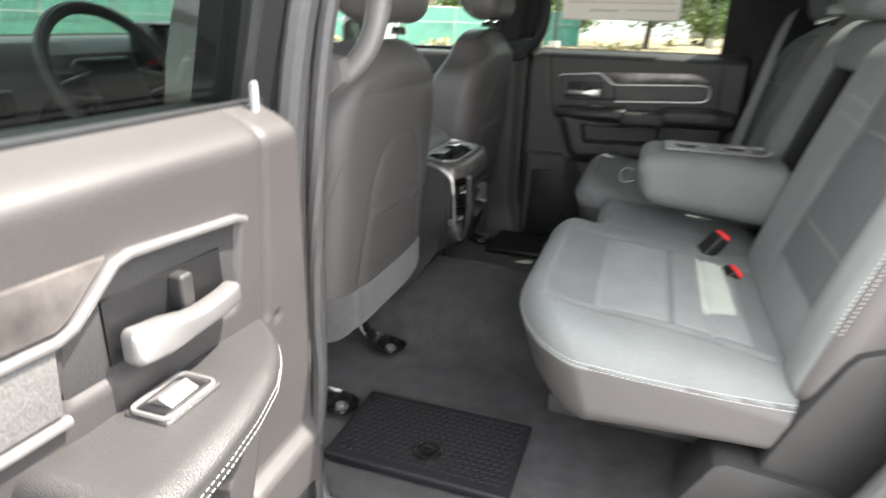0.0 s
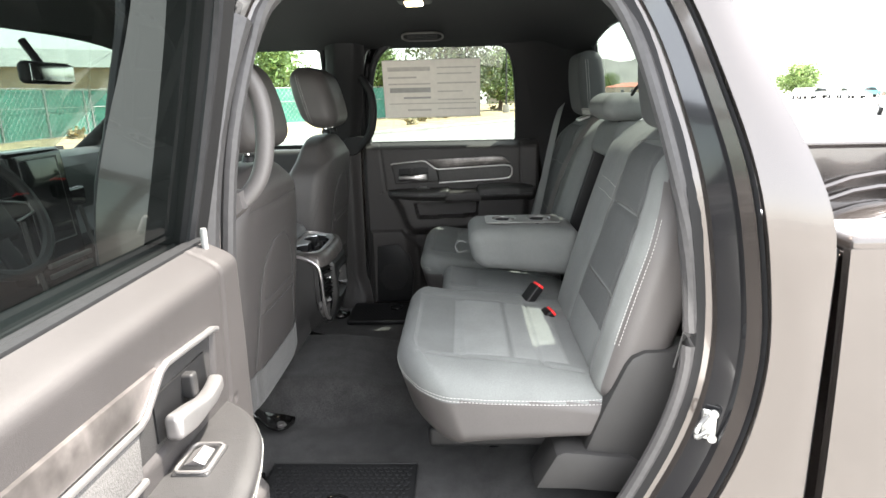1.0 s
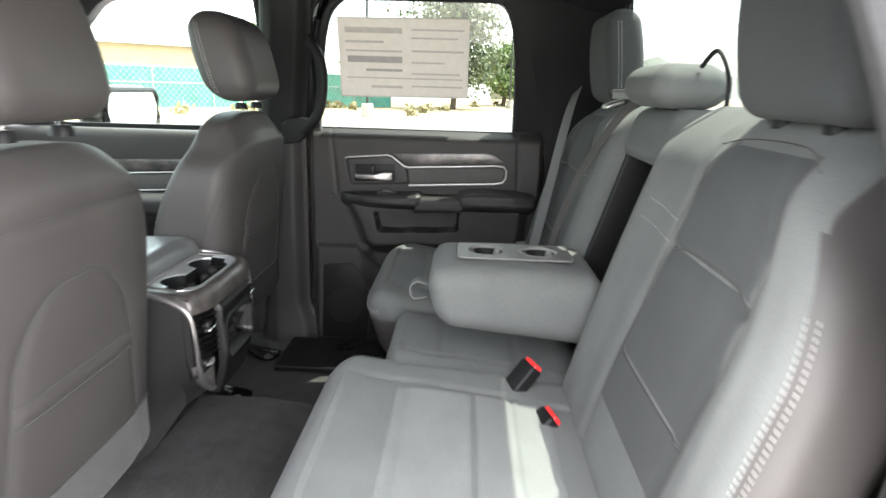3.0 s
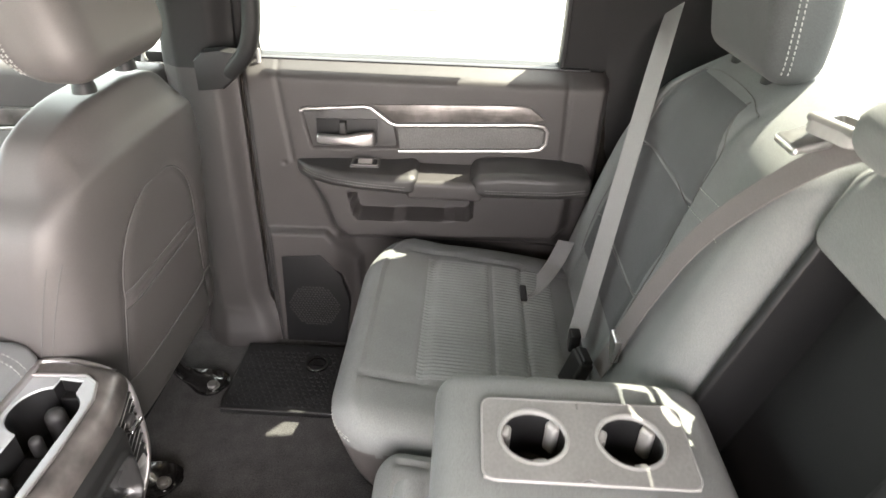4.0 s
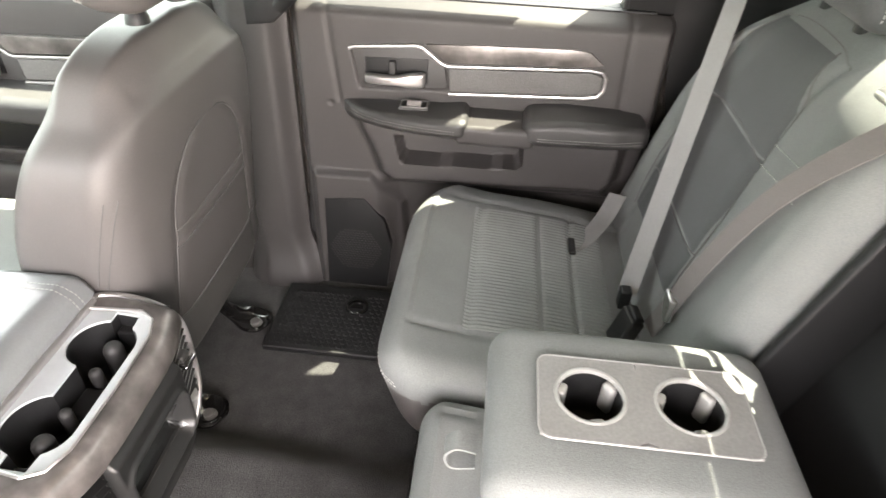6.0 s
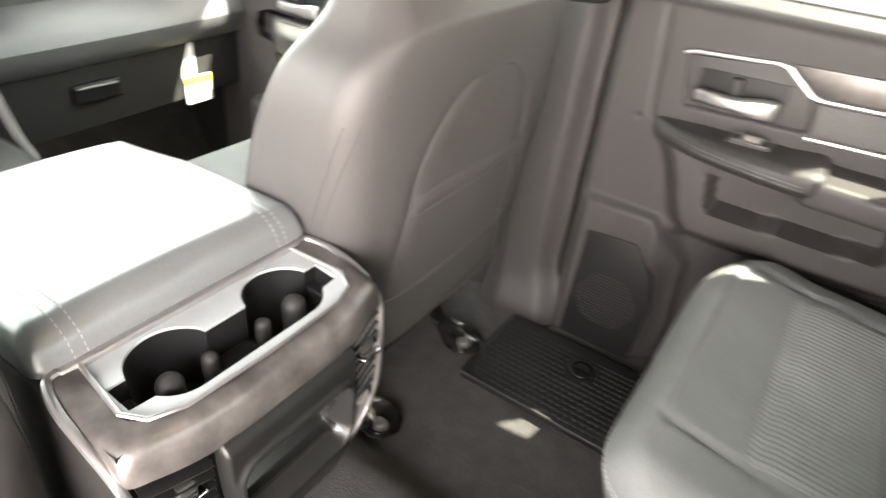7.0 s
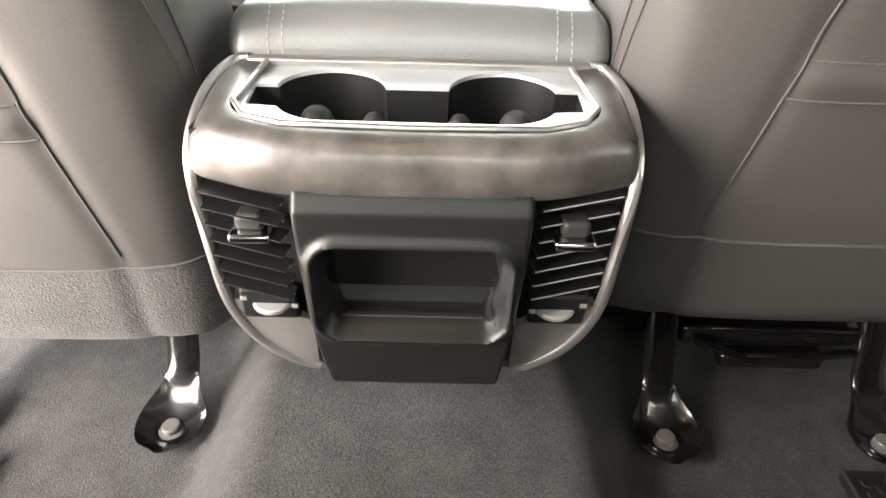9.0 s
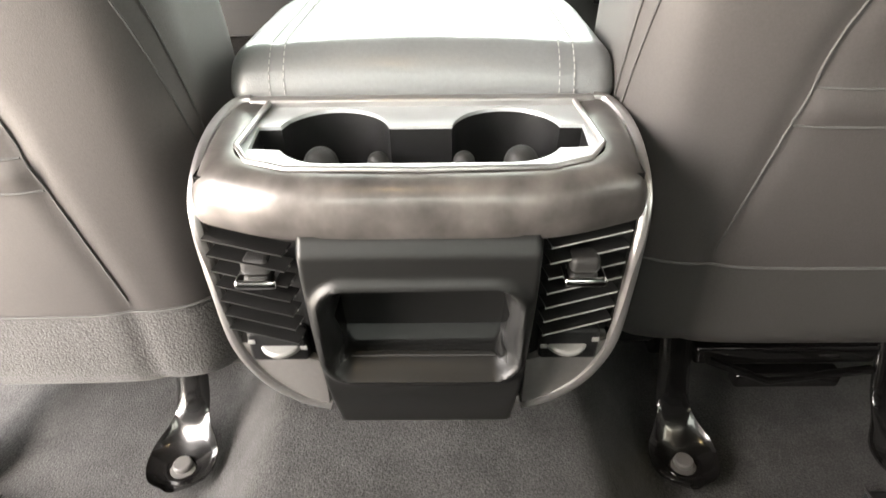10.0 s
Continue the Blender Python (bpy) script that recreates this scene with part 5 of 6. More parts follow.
def face_panel():
    """The black centre panel: a rounded, raised rim round an open bin with a sloping floor and a ledge."""
    verts, us, vs = [], np.linspace(0, 1, 90), np.linspace(0, 1, 90)
    for u in us:
        for v in vs:
            z = 0.250 + 0.217 * v
            w = 0.078 + 0.0095 * float(smoothstep(0.0, 0.9, v)) - 0.012 * (1 - float(smoothstep(0.0, 0.07, v))) ** 2
            y = -w + 2 * w * u
            qy, qz, r = abs(y) - 0.067 + 0.014, abs(z - 0.383) - 0.038 + 0.014, 0.014
            d = math.hypot(max(qy, 0), max(qz, 0)) + min(max(qy, qz), 0) - r
            edge = max(abs(2 * u - 1) - 0.94, 0) / 0.06
            x = face_x(0, z) + 0.008 - 0.016 * edge ** 2
            x += 0.0055 * math.exp(-((d - 0.0085) / 0.0045) ** 2)
            x -= 0.010 * float(smoothstep(0.007, 0.0, d)) + 0.008 * float(smoothstep(0.452, 0.467, z))
            if d < 0:
                k = (z - 0.345) / 0.055
                deep = 0.012 + 0.055 * min(1.0, max(0.0, k)) + 0.045 * float(smoothstep(0.398, 0.402, z))
                x -= deep * float(smoothstep(0.0, -0.004, d))
            x -= 0.010 * (1 - float(smoothstep(0.0, 0.05, v))) ** 2
            verts.append((x, y, z))
    m = len(vs)
    faces = [(i * m + j, (i + 1) * m + j, (i + 1) * m + j + 1, i * m + j + 1) for i in range(len(us) - 1) for j in range(m - 1)]
    return verts, faces


# faces within the bin opening take the shaded black
part("centre_panel", *face_panel(), (BIN_BLACK, BIN_SHADED), con, "black panel with an open storage bin", crease=50, pick=lambda c: 1 if abs(c[1]) < 0.0655 and abs(c[2] - 0.383) < 0.0365 else 0)
# thin paler line drawn for the gloss on the bin's lower lip
part("bin_lip_glint", *tube([(0.131, -0.058, 0.3475), (0.131, 0.058, 0.3475)], 0.0011, 6), SOFT_PLASTIC, con)
for s in (-1, 1):
    # vent pocket, slats, tab, wheel and corner below
    def back(u, v):
        z = 0.318 + 0.155 * v
        y0, y1 = 0.088 + 0.002 * v, side_w(z) + 0.002
        y = y0 + (y1 - y0) * u
        return (face_x(y, z) - 0.022, y * s, z)
    vp = sheet(back, np.linspace(0, 1, 8), np.linspace(0, 1, 10))
    part("vent_back", *(vp if s > 0 else (vp[0], [tuple(reversed(f)) for f in vp[1]])), BLACK_PLASTIC, con)
    for k in range(7):
        z = 0.372 + 0.0138 * k
        pts = [(0.128 - 0.22 * (y - 0.094), y * s, z + 0.10 * (y - 0.12)) for y in np.linspace(0.093, side_w(z) - 0.004, 4)]
        part("vent_slat", *sweep(pts, [(-0.012, -0.0006), (0.003, -0.0012), (0.0045, -0.0006), (0.0045, 0.0006), (0.003, 0.0012), (-0.012, 0.0006)]), BIN_BLACK, con)
        # pale tube stands in for the gloss along each slat's front edge
        part("slat_glint", *tube([(p[0] + 0.0045, p[1], p[2]) for p in pts], 0.0008, 5), GREY_PLASTIC, con)
    tab_y = 0.119
    part("vent_tab", *rbox(0.118, 0.140, tab_y * s - 0.0155, tab_y * s + 0.0155, 0.4215, 0.4295, 0.003, 0.01), CHROME, con, "chrome vent tab")
    part("tab_grip", *rbox(0.116, 0.134, tab_y * s - 0.011, tab_y * s + 0.011, 0.429, 0.443, 0.005, 0.01), SOFT_PLASTIC, con)
    part("vent_wheel", *lathe([(0.0, 0.006), (0.0165, 0.006), (0.018, 0.0045), (0.018, 0.0015), (0.0165, 0.0), (0.0, 0.0)], (0.115, 0.116 * s, 0.347), (0.12, 0, 1), 28), GREY_PLASTIC, con, "grey vent thumb wheel")
    part("wheel_plate", *rbox(0.112, 0.124, 0.094 * s - (0.0 if s > 0 else 0.048), 0.094 * s + (0.048 if s > 0 else 0.0), 0.334, 0.366, 0.004, 0.02), BLACK_PLASTIC, con)
    for yy, zz in ((0.097, 0.350), (0.138, 0.357)):
        part("symbol", *rbox(0.1242, 0.1250, yy * s - 0.0028, yy * s + 0.0028, zz - 0.0022, zz + 0.0022, 0.0003, 0.01), GREY_PLASTIC, con)
    corner = [(0.084, 0.276), (0.084, 0.330), (0.149, 0.354), (0.149, 0.345), (0.132, 0.309), (0.106, 0.284)]
    cv, cf = slab(corner, 0, 0.10, 0.1205, 0.003)
    part("corner_panel", *mirrored((cv, cf), s), CORNER_GREY, con, "satin grey corner panel")

# ---- floor lids ----


def floor_lid(side):
    t = thing("floor_bin_lid", (0.23, 0.64 * side, 0.02), "black ribbed floor storage lid with a round latch", "floor lid", group="floor lids")
    part("lid_panel", *rbox(0.045, 0.43, min(0.525 * side, 0.765 * side), max(0.525 * side, 0.765 * side), 0.012, 0.030, 0.006, 0.05), MAT_RUBBER, t)
    cells = []
    for i in range(22):
        for j in range(14):
            x, y = 0.065 + 0.0165 * (i + 0.5 * (j % 2)), 0.545 + 0.0145 * j
            if (x - 0.245) ** 2 + (y - 0.69) ** 2 < 0.034 ** 2 or x > 0.415:
                continue
            cells.append(lathe([(0.0, 0.0014), (0.0060, 0.0014), (0.0072, 0.0)], (x, y * side, 0.0302), sides=6))
    tagged(part("hexagon_studs", *joined(*cells), MAT_RUBBER, t, smooth=False), kind="stuff")
    part("latch_ring", *lathe([(0.022, 0.0), (0.023, 0.005), (0.026, 0.006), (0.029, 0.005), (0.030, 0.0)], (0.245, 0.69 * side, 0.030), sides=30), BLACK_STEEL, t, "glossy round latch ring")
    part("latch_tab", *slab([(0.228, 0.684 * side), (0.262, 0.684 * side), (0.256, 0.704 * side), (0.234, 0.704 * side)], 2, 0.031, 0.036, 0.001), BLACK_STEEL, t)
    part("lid_edge", *tube([(0.045, 0.527 * side, 0.029), (0.43, 0.527 * side, 0.029)], 0.0025, 6), SOFT_PLASTIC, t)


floor_lid(1)
floor_lid(-1)

# ---- belts ----
BELT = round_rect(0.046, 0.0018, 0.0008, 1)
BELT_NARROW = round_rect(0.035, 0.0018, 0.0008, 1)


def belt(points, mat, facing, parent, section=BELT):
    return part("webbing", *sweep(soft_path(points, 8), section, up=facing), mat, parent)


def guide_slot(parent, at, side):
    part("belt_guide", *rbox(at[0] - 0.045, at[0] + 0.04, at[1] - 0.012, at[1] + 0.012, at[2] - 0.005, at[2] + 0.02, 0.008, 0.015, bend=lambda p: np.c_[p[:, 0], p[:, 1], p[:, 2] - 0.25 * (p[:, 0] - at[0])]), BLACK_PLASTIC, parent, "black belt guide")


for side in (1, -1):
    t = thing("seat_belt", (0.82, 0.4 * side, 0.4), "grey shoulder belt from rear pillar to buckle" , "seat belt", group="seat belts")
    if side > 0:
        belt([(1.01, 0.835, 0.945), (0.955, 0.705, 0.845), (0.865, 0.508, 0.545), (0.818, 0.40, 0.405)], WEBBING, (-0.8, -0.4, 0.3), t)
        part("tongue", *rbox(0.802, 0.822, 0.375, 0.40, 0.385, 0.425, 0.004, 0.02), BLACK_PLASTIC, t)
    else:
        belt([(1.01, -0.80, 0.945), (1.03, -0.785, 0.75), (1.02, -0.78, 0.55), (1.0, -0.775, 0.42)], WEBBING, (-0.5, 0.8, 0.0), t)
    guide_slot(t, (1.01, 0.835 * side if side > 0 else -0.80, 0.95), side)


def buckle(x, y, z, label, red, tilt=0.5, turn=0.0):
    t = thing("belt_buckle", (x, y, z - 0.05), label, "belt buckle", group="belt buckles")
    m = Matrix.Translation((x, y, z)) @ Matrix.Rotation(radians(turn), 4, "Z") @ Matrix.Rotation(-tilt, 4, "Y")
    part("buckle_body", *moved(rbox(-0.013, 0.013, -0.024, 0.024, -0.075, 0.0, 0.006, 0.02), m), BLACK_PLASTIC, t)
    part("button", *moved(rbox(-0.009, 0.010, -0.020, 0.020, -0.012, 0.007, 0.004, 0.01), m), RED if red else BLACK_PLASTIC, t, "red release button" if red else "")
    part("stalk", *moved(sweep([(0, 0, -0.06), (0.01, 0, -0.11)], round_rect(0.03, 0.008, 0.003, 2), up=(1, 0, 0)), m), WEBBING_DARK, t)
    return t


buckle(0.776, -0.205, 0.415, "black belt buckle with a red button", True, -0.7, 20)
buckle(0.800, -0.312, 0.372, "black belt buckle with a red button lying on the cushion", True, -0.95, 15)
buckle(0.815, 0.315, 0.43, "black belt buckle beside the armrest", False, -0.3, 10)
mid = thing("middle_seat_belt", (0.87, 0.25, 0.42), "dark centre belt lying across the backrest edge", "seat belt")
belt([(1.03, 0.125, 0.905), (0.985, 0.16, 0.865), (0.925, 0.235, 0.735), (0.885, 0.275, 0.60), (0.855, 0.30, 0.46), (0.84, 0.305, 0.41)], WEBBING_MID, (-0.85, -0.3, 0.4), mid, BELT_NARROW)
part("tongue", *rbox(0.945, 0.985, 0.145, 0.195, 0.893, 0.903, 0.004, 0.01, bend=lambda p: np.c_[p[:, 0], p[:, 1], p[:, 2] + 0.35 * (p[:, 0] - 1.0)]), STEEL, mid, "steel belt tongue")
grip_m = Matrix.Translation((0.992, 0.148, 0.900)) @ Matrix.Rotation(radians(20), 4, "Z") @ Matrix.Rotation(radians(-4), 4, "Y")
grip_out = [(a, b, 0) for a, b in round_rect(0.050, 0.066, 0.014, 4)]
grip_in = [(a + 0.008, b, 0) for a, b in round_rect(0.020, 0.040, 0.007, 4)]
part("tongue_grip", *moved(ring_plate(grip_out, grip_in, (0, 0, 0.014)), grip_m), GREY_PLASTIC, mid, "grey plastic belt tongue grip")
part("grip_bar", *moved(rbox(-0.025, -0.014, -0.031, 0.031, 0.010, 0.020, 0.005, 0.02), grip_m), CORNER_GREY, mid)
part("latch_plate", *rbox(0.852, 0.864, 0.285, 0.32, 0.445, 0.49, 0.003, 0.01), STEEL, mid)
lap = thing("lap_belt_anchor", (0.78, 0.66, 0.39), "grey lap belt end at the seat joint", "seat belt")
belt([(0.835, 0.70, 0.43), (0.805, 0.655, 0.392), (0.765, 0.60, 0.372), (0.735, 0.565, 0.372)], WEBBING, (-0.3, 0.1, 1), lap)
part("anchor_clip", *rbox(0.728, 0.742, 0.54, 0.592, 0.374, 0.382, 0.003, 0.01), BLACK_PLASTIC, lap)
cable = thing("loose_cable", (1.07, -0.13, 0.9), "thin black cable behind the middle headrest", "cable")
part("cord", *tube(soft_path([(1.05, -0.11, 0.96), (1.06, -0.15, 0.985), (1.07, -0.185, 0.94), (1.07, -0.19, 0.885)], 6), 0.0045, 8), BLACK_PLASTIC, cable)

# ---- pillar handles, striker ----
for side in (-1, 1):
    t = thing("grab_handle", (0.12, 0.80 * side, 0.9), "moulded grab handle on the centre pillar, lit or shaded tone by side", "grab handle", group="grab handles")
    line = [(0.075, 0.775 * side, 1.09), (0.125, 0.755 * side, 1.05), (0.165, 0.745 * side, 0.985), (0.172, 0.745 * side, 0.90), (0.155, 0.752 * side, 0.82), (0.11, 0.77 * side, 0.765), (0.06, 0.79 * side, 0.735)]
    # one plastic in two tones: near handle coloured as lit, far one as shaded
    part("grip", *sweep(soft_path(line, 6), round_rect(0.034, 0.036, 0.014, 4), up=(0, 1, 0)), HANDLE_LIT_VENT_GREY if side < 0 else PILLAR, t)
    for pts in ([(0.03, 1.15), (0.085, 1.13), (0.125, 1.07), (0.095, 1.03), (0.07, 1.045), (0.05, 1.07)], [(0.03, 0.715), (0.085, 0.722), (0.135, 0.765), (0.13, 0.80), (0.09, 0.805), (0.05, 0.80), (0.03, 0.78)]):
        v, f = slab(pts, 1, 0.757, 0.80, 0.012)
        part("foot", *mirrored((v, f), side), HANDLE_LIT_VENT_GREY if side < 0 else PILLAR, t)
st = thing("door_striker", (1.0, -0.915, 0.37), "zinc steel door striker bolted to the jamb", "door striker")
part("plate", *rbox(0.995, 1.018, -0.918, -0.912, 0.340, 0.400, 0.003, 0.01, bend=lambda p: np.c_[p[:, 0], p[:, 1] - 0.55 * (p[:, 0] - 1.0), p[:, 2]]), STEEL, st)
part("loop", *tube(soft_path([(1.005, -0.918, 0.355), (0.978, -0.945, 0.360), (0.972, -0.950, 0.37), (0.978, -0.945, 0.382), (1.005, -0.918, 0.388)], 5), 0.0045, 8), STEEL, st)
for z in (0.345, 0.395):
    part("screw", *lathe([(0.0, 0.003), (0.008, 0.003), (0.009, 0.0)], (1.012, -0.925, z), (-0.4, -1, 0), 12), STEEL, st)

# ---- front of the cab ----
dash = thing("dashboard", (-0.95, 0, 0.4), "dark grey dashboard with a padded top", "dashboard")


def dash_profile(y):
    """(x, z) of the dashboard's section from the windscreen down to the knees."""
    bow = 0.05 * (y / 0.8) ** 2
    return [(-1.42, 0.755), (-1.10, 0.785), (-0.95, 0.775), (-0.905 - bow, 0.745), (-0.89 - bow, 0.66), (-0.905 - bow, 0.580), (-0.875 - bow, 0.556), (-0.840 - bow, 0.538), (-0.826 - bow, 0.512), (-0.832 - bow, 0.485), (-0.850 - bow, 0.462), (-0.866 - bow, 0.452), (-0.868 - bow, 0.40), (-0.872 - bow, 0.315), (-0.90 - bow, 0.305), (-0.96 - bow, 0.30), (-1.25, 0.30)]


ys = np.linspace(-0.82, 0.82, 34)
rows = [[(a, y, b) for a, b in dash_profile(y)] for y in ys]
k = len(rows[0])
# upper pad in the lightened grey, glove box lid and underside darker
part("dash_body", *fixed([p for r in rows for p in r], [(i * k + j, (i + 1) * k + j, (i + 1) * k + j + 1, i * k + j + 1) for i in range(len(ys) - 1) for j in range(k - 1)]), (DASH_PAD_LIT, SOFT_PLASTIC, BLACK_PLASTIC), dash, "soft grey dashboard body with a dark glove box lid", pick=lambda c: 0 if c[2] > 0.455 else (1 if c[2] > 0.314 else 2))
part("glove_slot", *rbox(-0.885, -0.866, 0.335, 0.445, 0.378, 0.418, 0.006, 0.02), BLACK_PLASTIC, dash, "black glove box latch")
part("glove_latch", *rbox(-0.870, -0.860, 0.345, 0.435, 0.408, 0.413, 0.002, 0.02), GREY_PLASTIC, dash)
for y, z in ((-0.62, 0.64), (-0.24, 0.64), (0.24, 0.64), (0.62, 0.64)):
    part("dash_vent", *rbox(-0.905, -0.865, y - 0.055, y + 0.055, z - 0.035, z + 0.035, 0.012, 0.03), GLOSS_BLACK, dash)
tag = thing("hang_tag", (-0.90, 0.66, 0.38), "white and yellow paper tag hanging on the glove box", "tag")
part("tag_strip", *rbox(-0.902, -0.899, 0.625, 0.660, 0.36, 0.452, 0.001, 0.05), TAG_WHITE, tag)
part("tag_card", *rbox(-0.898, -0.895, 0.625, 0.70, 0.298, 0.368, 0.001, 0.05), TAG_WHITE, tag)
part("tag_band", *rbox(-0.8945, -0.8935, 0.625, 0.70, 0.350, 0.367, 0.0004, 0.05), TAG_YELLOW, tag)
stack = thing("centre_stack", (-0.85, 0, 0.5), "tall black touch screen stack in the dashboard", "touch screen")
part("surround", *rbox(-0.92, -0.815, -0.135, 0.135, 0.40, 0.83, 0.02, 0.04, bend=lambda p: np.c_[p[:, 0] - 0.10 * (p[:, 2] - 0.70), p[:, 1] * (1 + 0.10 * (p[:, 2] - 0.5)), p[:, 2]]), GLOSS_BLACK, stack)
part("screen", *rbox(-0.82, -0.812, -0.088, 0.088, 0.53, 0.80, 0.003, 0.05, bend=lambda p: np.c_[p[:, 0] - 0.10 * (p[:, 2] - 0.70), p[:, 1], p[:, 2]]), SCREEN, stack, "dark glass screen")
part("screen_edge", *tube([(-0.812 - 0.10 * (z - 0.70), y, z) for y, z in ((-0.091, 0.527), (0.091, 0.527), (0.091, 0.803), (-0.091, 0.803))], 0.0022, 6, True), GREY_PLASTIC, stack)
for z in (0.43, 0.465):
    part("control_strip", *rbox(-0.775, -0.76, -0.11, 0.11, z - 0.008, z + 0.008, 0.004, 0.03), GREY_PLASTIC, stack)
for s in (-1, 1):
    part("stack_edge", *tube([(-0.80, 0.145 * s, 0.62), (-0.785, 0.152 * s, 0.52), (-0.75, 0.165 * s, 0.40), (-0.66, 0.165 * s, 0.33)], 0.008, 8), CORNER_GREY, stack)
shelf = thing("console_tray", (-0.62, 0, 0.36), "dark front console tray with twin cup holders", "console tray")
part("tray_body", *rbox(-0.80, -0.36, -0.155, 0.155, 0.20, 0.40, 0.03, 0.05), SOFT_PLASTIC, shelf)
for y in (-0.045, 0.045):
    part("cup_ring", *lathe([(0.036, 0.0), (0.038, 0.006), (0.043, 0.006), (0.045, 0.0)], (-0.68, y, 0.401), sides=24), SATIN, shelf)
wheel = thing("steering_wheel", (-0.66, -0.42, 0.6), "black leather steering wheel with silver spokes", "steering wheel")
WM = Matrix.Translation((-0.69, -0.42, 0.70)) @ Matrix.Rotation(radians(62), 4, "Y")
part("rim", *moved(tube([(0.185 * math.cos(a), 0.185 * math.sin(a), 0) for a in np.linspace(0, 2 * math.pi, 49)[:-1]], 0.016, 10, True), WM), SOFT_PAD, wheel)
part("hub", *moved(rbox(-0.065, 0.085, -0.09, 0.09, -0.05, 0.0, 0.03, 0.03), WM), BLACK_PLASTIC, wheel)
for s in (-1, 1):
    part("spoke", *moved(rbox(-0.03, 0.03, 0.08 if s > 0 else -0.18, 0.18 if s > 0 else -0.08, -0.025, -0.008, 0.008, 0.03), WM), BLACK_PLASTIC, wheel)
    part("spoke_trim", *moved(tube([(-0.02, 0.075 * s, 0.0), (0.0, 0.165 * s, -0.004), (0.03, 0.165 * s, -0.004), (0.045, 0.08 * s, 0.0)], 0.004, 6), WM), SATIN, wheel)
part("lower_spoke", *moved(rbox(0.07, 0.18, -0.03, 0.03, -0.025, -0.008, 0.008, 0.03), WM), BLACK_PLASTIC, wheel)
part("column", *moved(lathe([(0.055, -0.32), (0.05, -0.05), (0.0, -0.05)], sides=18), WM), BLACK_PLASTIC, wheel)
mir = thing("rear_view_mirror", (-0.66, -0.06, 1.06), "black interior mirror below the headliner", "mirror")
part("mirror_shell", *rbox(-0.72, -0.68, -0.17, 0.05, 1.03, 1.095, 0.018, 0.02), BLACK_PLASTIC, mir)
part("mirror_glass", *rbox(-0.681, -0.678, -0.16, 0.04, 1.038, 1.087, 0.001, 0.05), CHROME, mir)
part("mirror_stem", *tube([(-0.71, -0.06, 1.08), (-0.76, -0.06, 1.16)], 0.012, 8), BLACK_PLASTIC, mir)

# front doors, windscreen and pillars
for side in (1, -1):
    if side < 0:
        front_hinge = Vector((-1.04, -0.965, 0))
        PLACE[0] = Matrix.Translation(front_hinge) @ Matrix.Rotation(radians(-66), 4, "Z") @ Matrix.Translation(-front_hinge)
    t = thing("front_door", (-0.5, 0.9 * side, 0.1), "closed front door with silver trim and side window" if side > 0 else "front door standing open beside the steering wheel", "car door", group="front doors")
    inn = [(-0.87, 0.755), (-0.85, 0.755), (-0.50, 0.757), (-0.10, 0.76), (-0.064, 0.76), (-0.062, 0.765), (-0.058, 0.95), (-0.045, 1.10), (-0.07, 1.17), (-0.20, 1.185), (-0.50, 1.165), (-0.62, 1.09), (-0.76, 0.93)]
    outp = [(-0.98, 0.735), (-0.95, 0.735), (-0.50, 0.735), (-0.10, 0.735), (-0.035, 0.735), (-0.03, 0.74), (-0.03, 0.95), (-0.012, 1.12), (-0.035, 1.20), (-0.20, 1.225), (-0.52, 1.205), (-0.67, 1.12), (-0.84, 0.94)]
    o3 = soft_path([(x, win_y(z) + 0.03, z) for x, z in outp], 4, True)
    i3 = soft_path([(x, win_y(z) + 0.034, z) for x, z in inn], 4, True)
    part("window_frame", *mirrored(ring_plate(o3, i3, (0, 0.05, 0)), side), PILLAR, t, "dark window frame")
    g3 = [(x, win_y(z) + 0.06, z) for x, z in inn]
    part("window_pane", *mirrored((g3, [tuple(range(len(g3)))]), side), WINDOW_CLEAR, t, "green-tinted glass", smooth=False)
    part("door_shell", *mirrored(rbox(-1.02, -0.07, 0.885, 0.965, -0.06, 0.74, 0.02, 0.08), side), PAINT, t, "granite grey painted shell")
    part("inner_panel", *mirrored(rbox(-1.02, -0.07, 0.815, 0.885, 0.0, 0.745, 0.03, 0.05), side), DOOR_VINYL, t, "grey vinyl inner panel")
    part("armrest", *mirrored(rbox(-0.80, -0.25, 0.70, 0.83, 0.468, 0.535, 0.024, 0.02, bend=lambda p: np.c_[p[:, 0], p[:, 1] + 0.11 * smoothstep(-0.62, -0.80, p[:, 0]) * (p[:, 1] < 0.78), p[:, 2]]), side), SOFT_PAD, t, "padded armrest")
    part("switch_plate", *mirrored(rbox(-0.68, -0.60, 0.745, 0.79, 0.53, 0.539, 0.004, 0.02), side), BLACK_PLASTIC, t)
    part("lower_pocket", *mirrored(rbox(-0.84, -0.24, 0.765, 0.83, 0.08, 0.31, 0.03, 0.05), side), DOOR_VINYL, t)
    # no hollow here: a flat black plate draws the shade inside the recess
    part("pull_recess", *mirrored(slab([(-0.745, 0.425), (-0.695, 0.355), (-0.40, 0.355), (-0.40, 0.425)], 1, 0.808, 0.82, 0.003), side), BLACK_PLASTIC, t, "black pull recess")
    part("recess_lip", *mirrored(sweep([(-0.755, 0.806, 0.43), (-0.70, 0.802, 0.345), (-0.38, 0.802, 0.345)], round_rect(0.018, 0.02, 0.007, 2), up=(0, 1, 0)), side), DOOR_VINYL, t)
    door_trim(t, -0.985, -0.052, side)
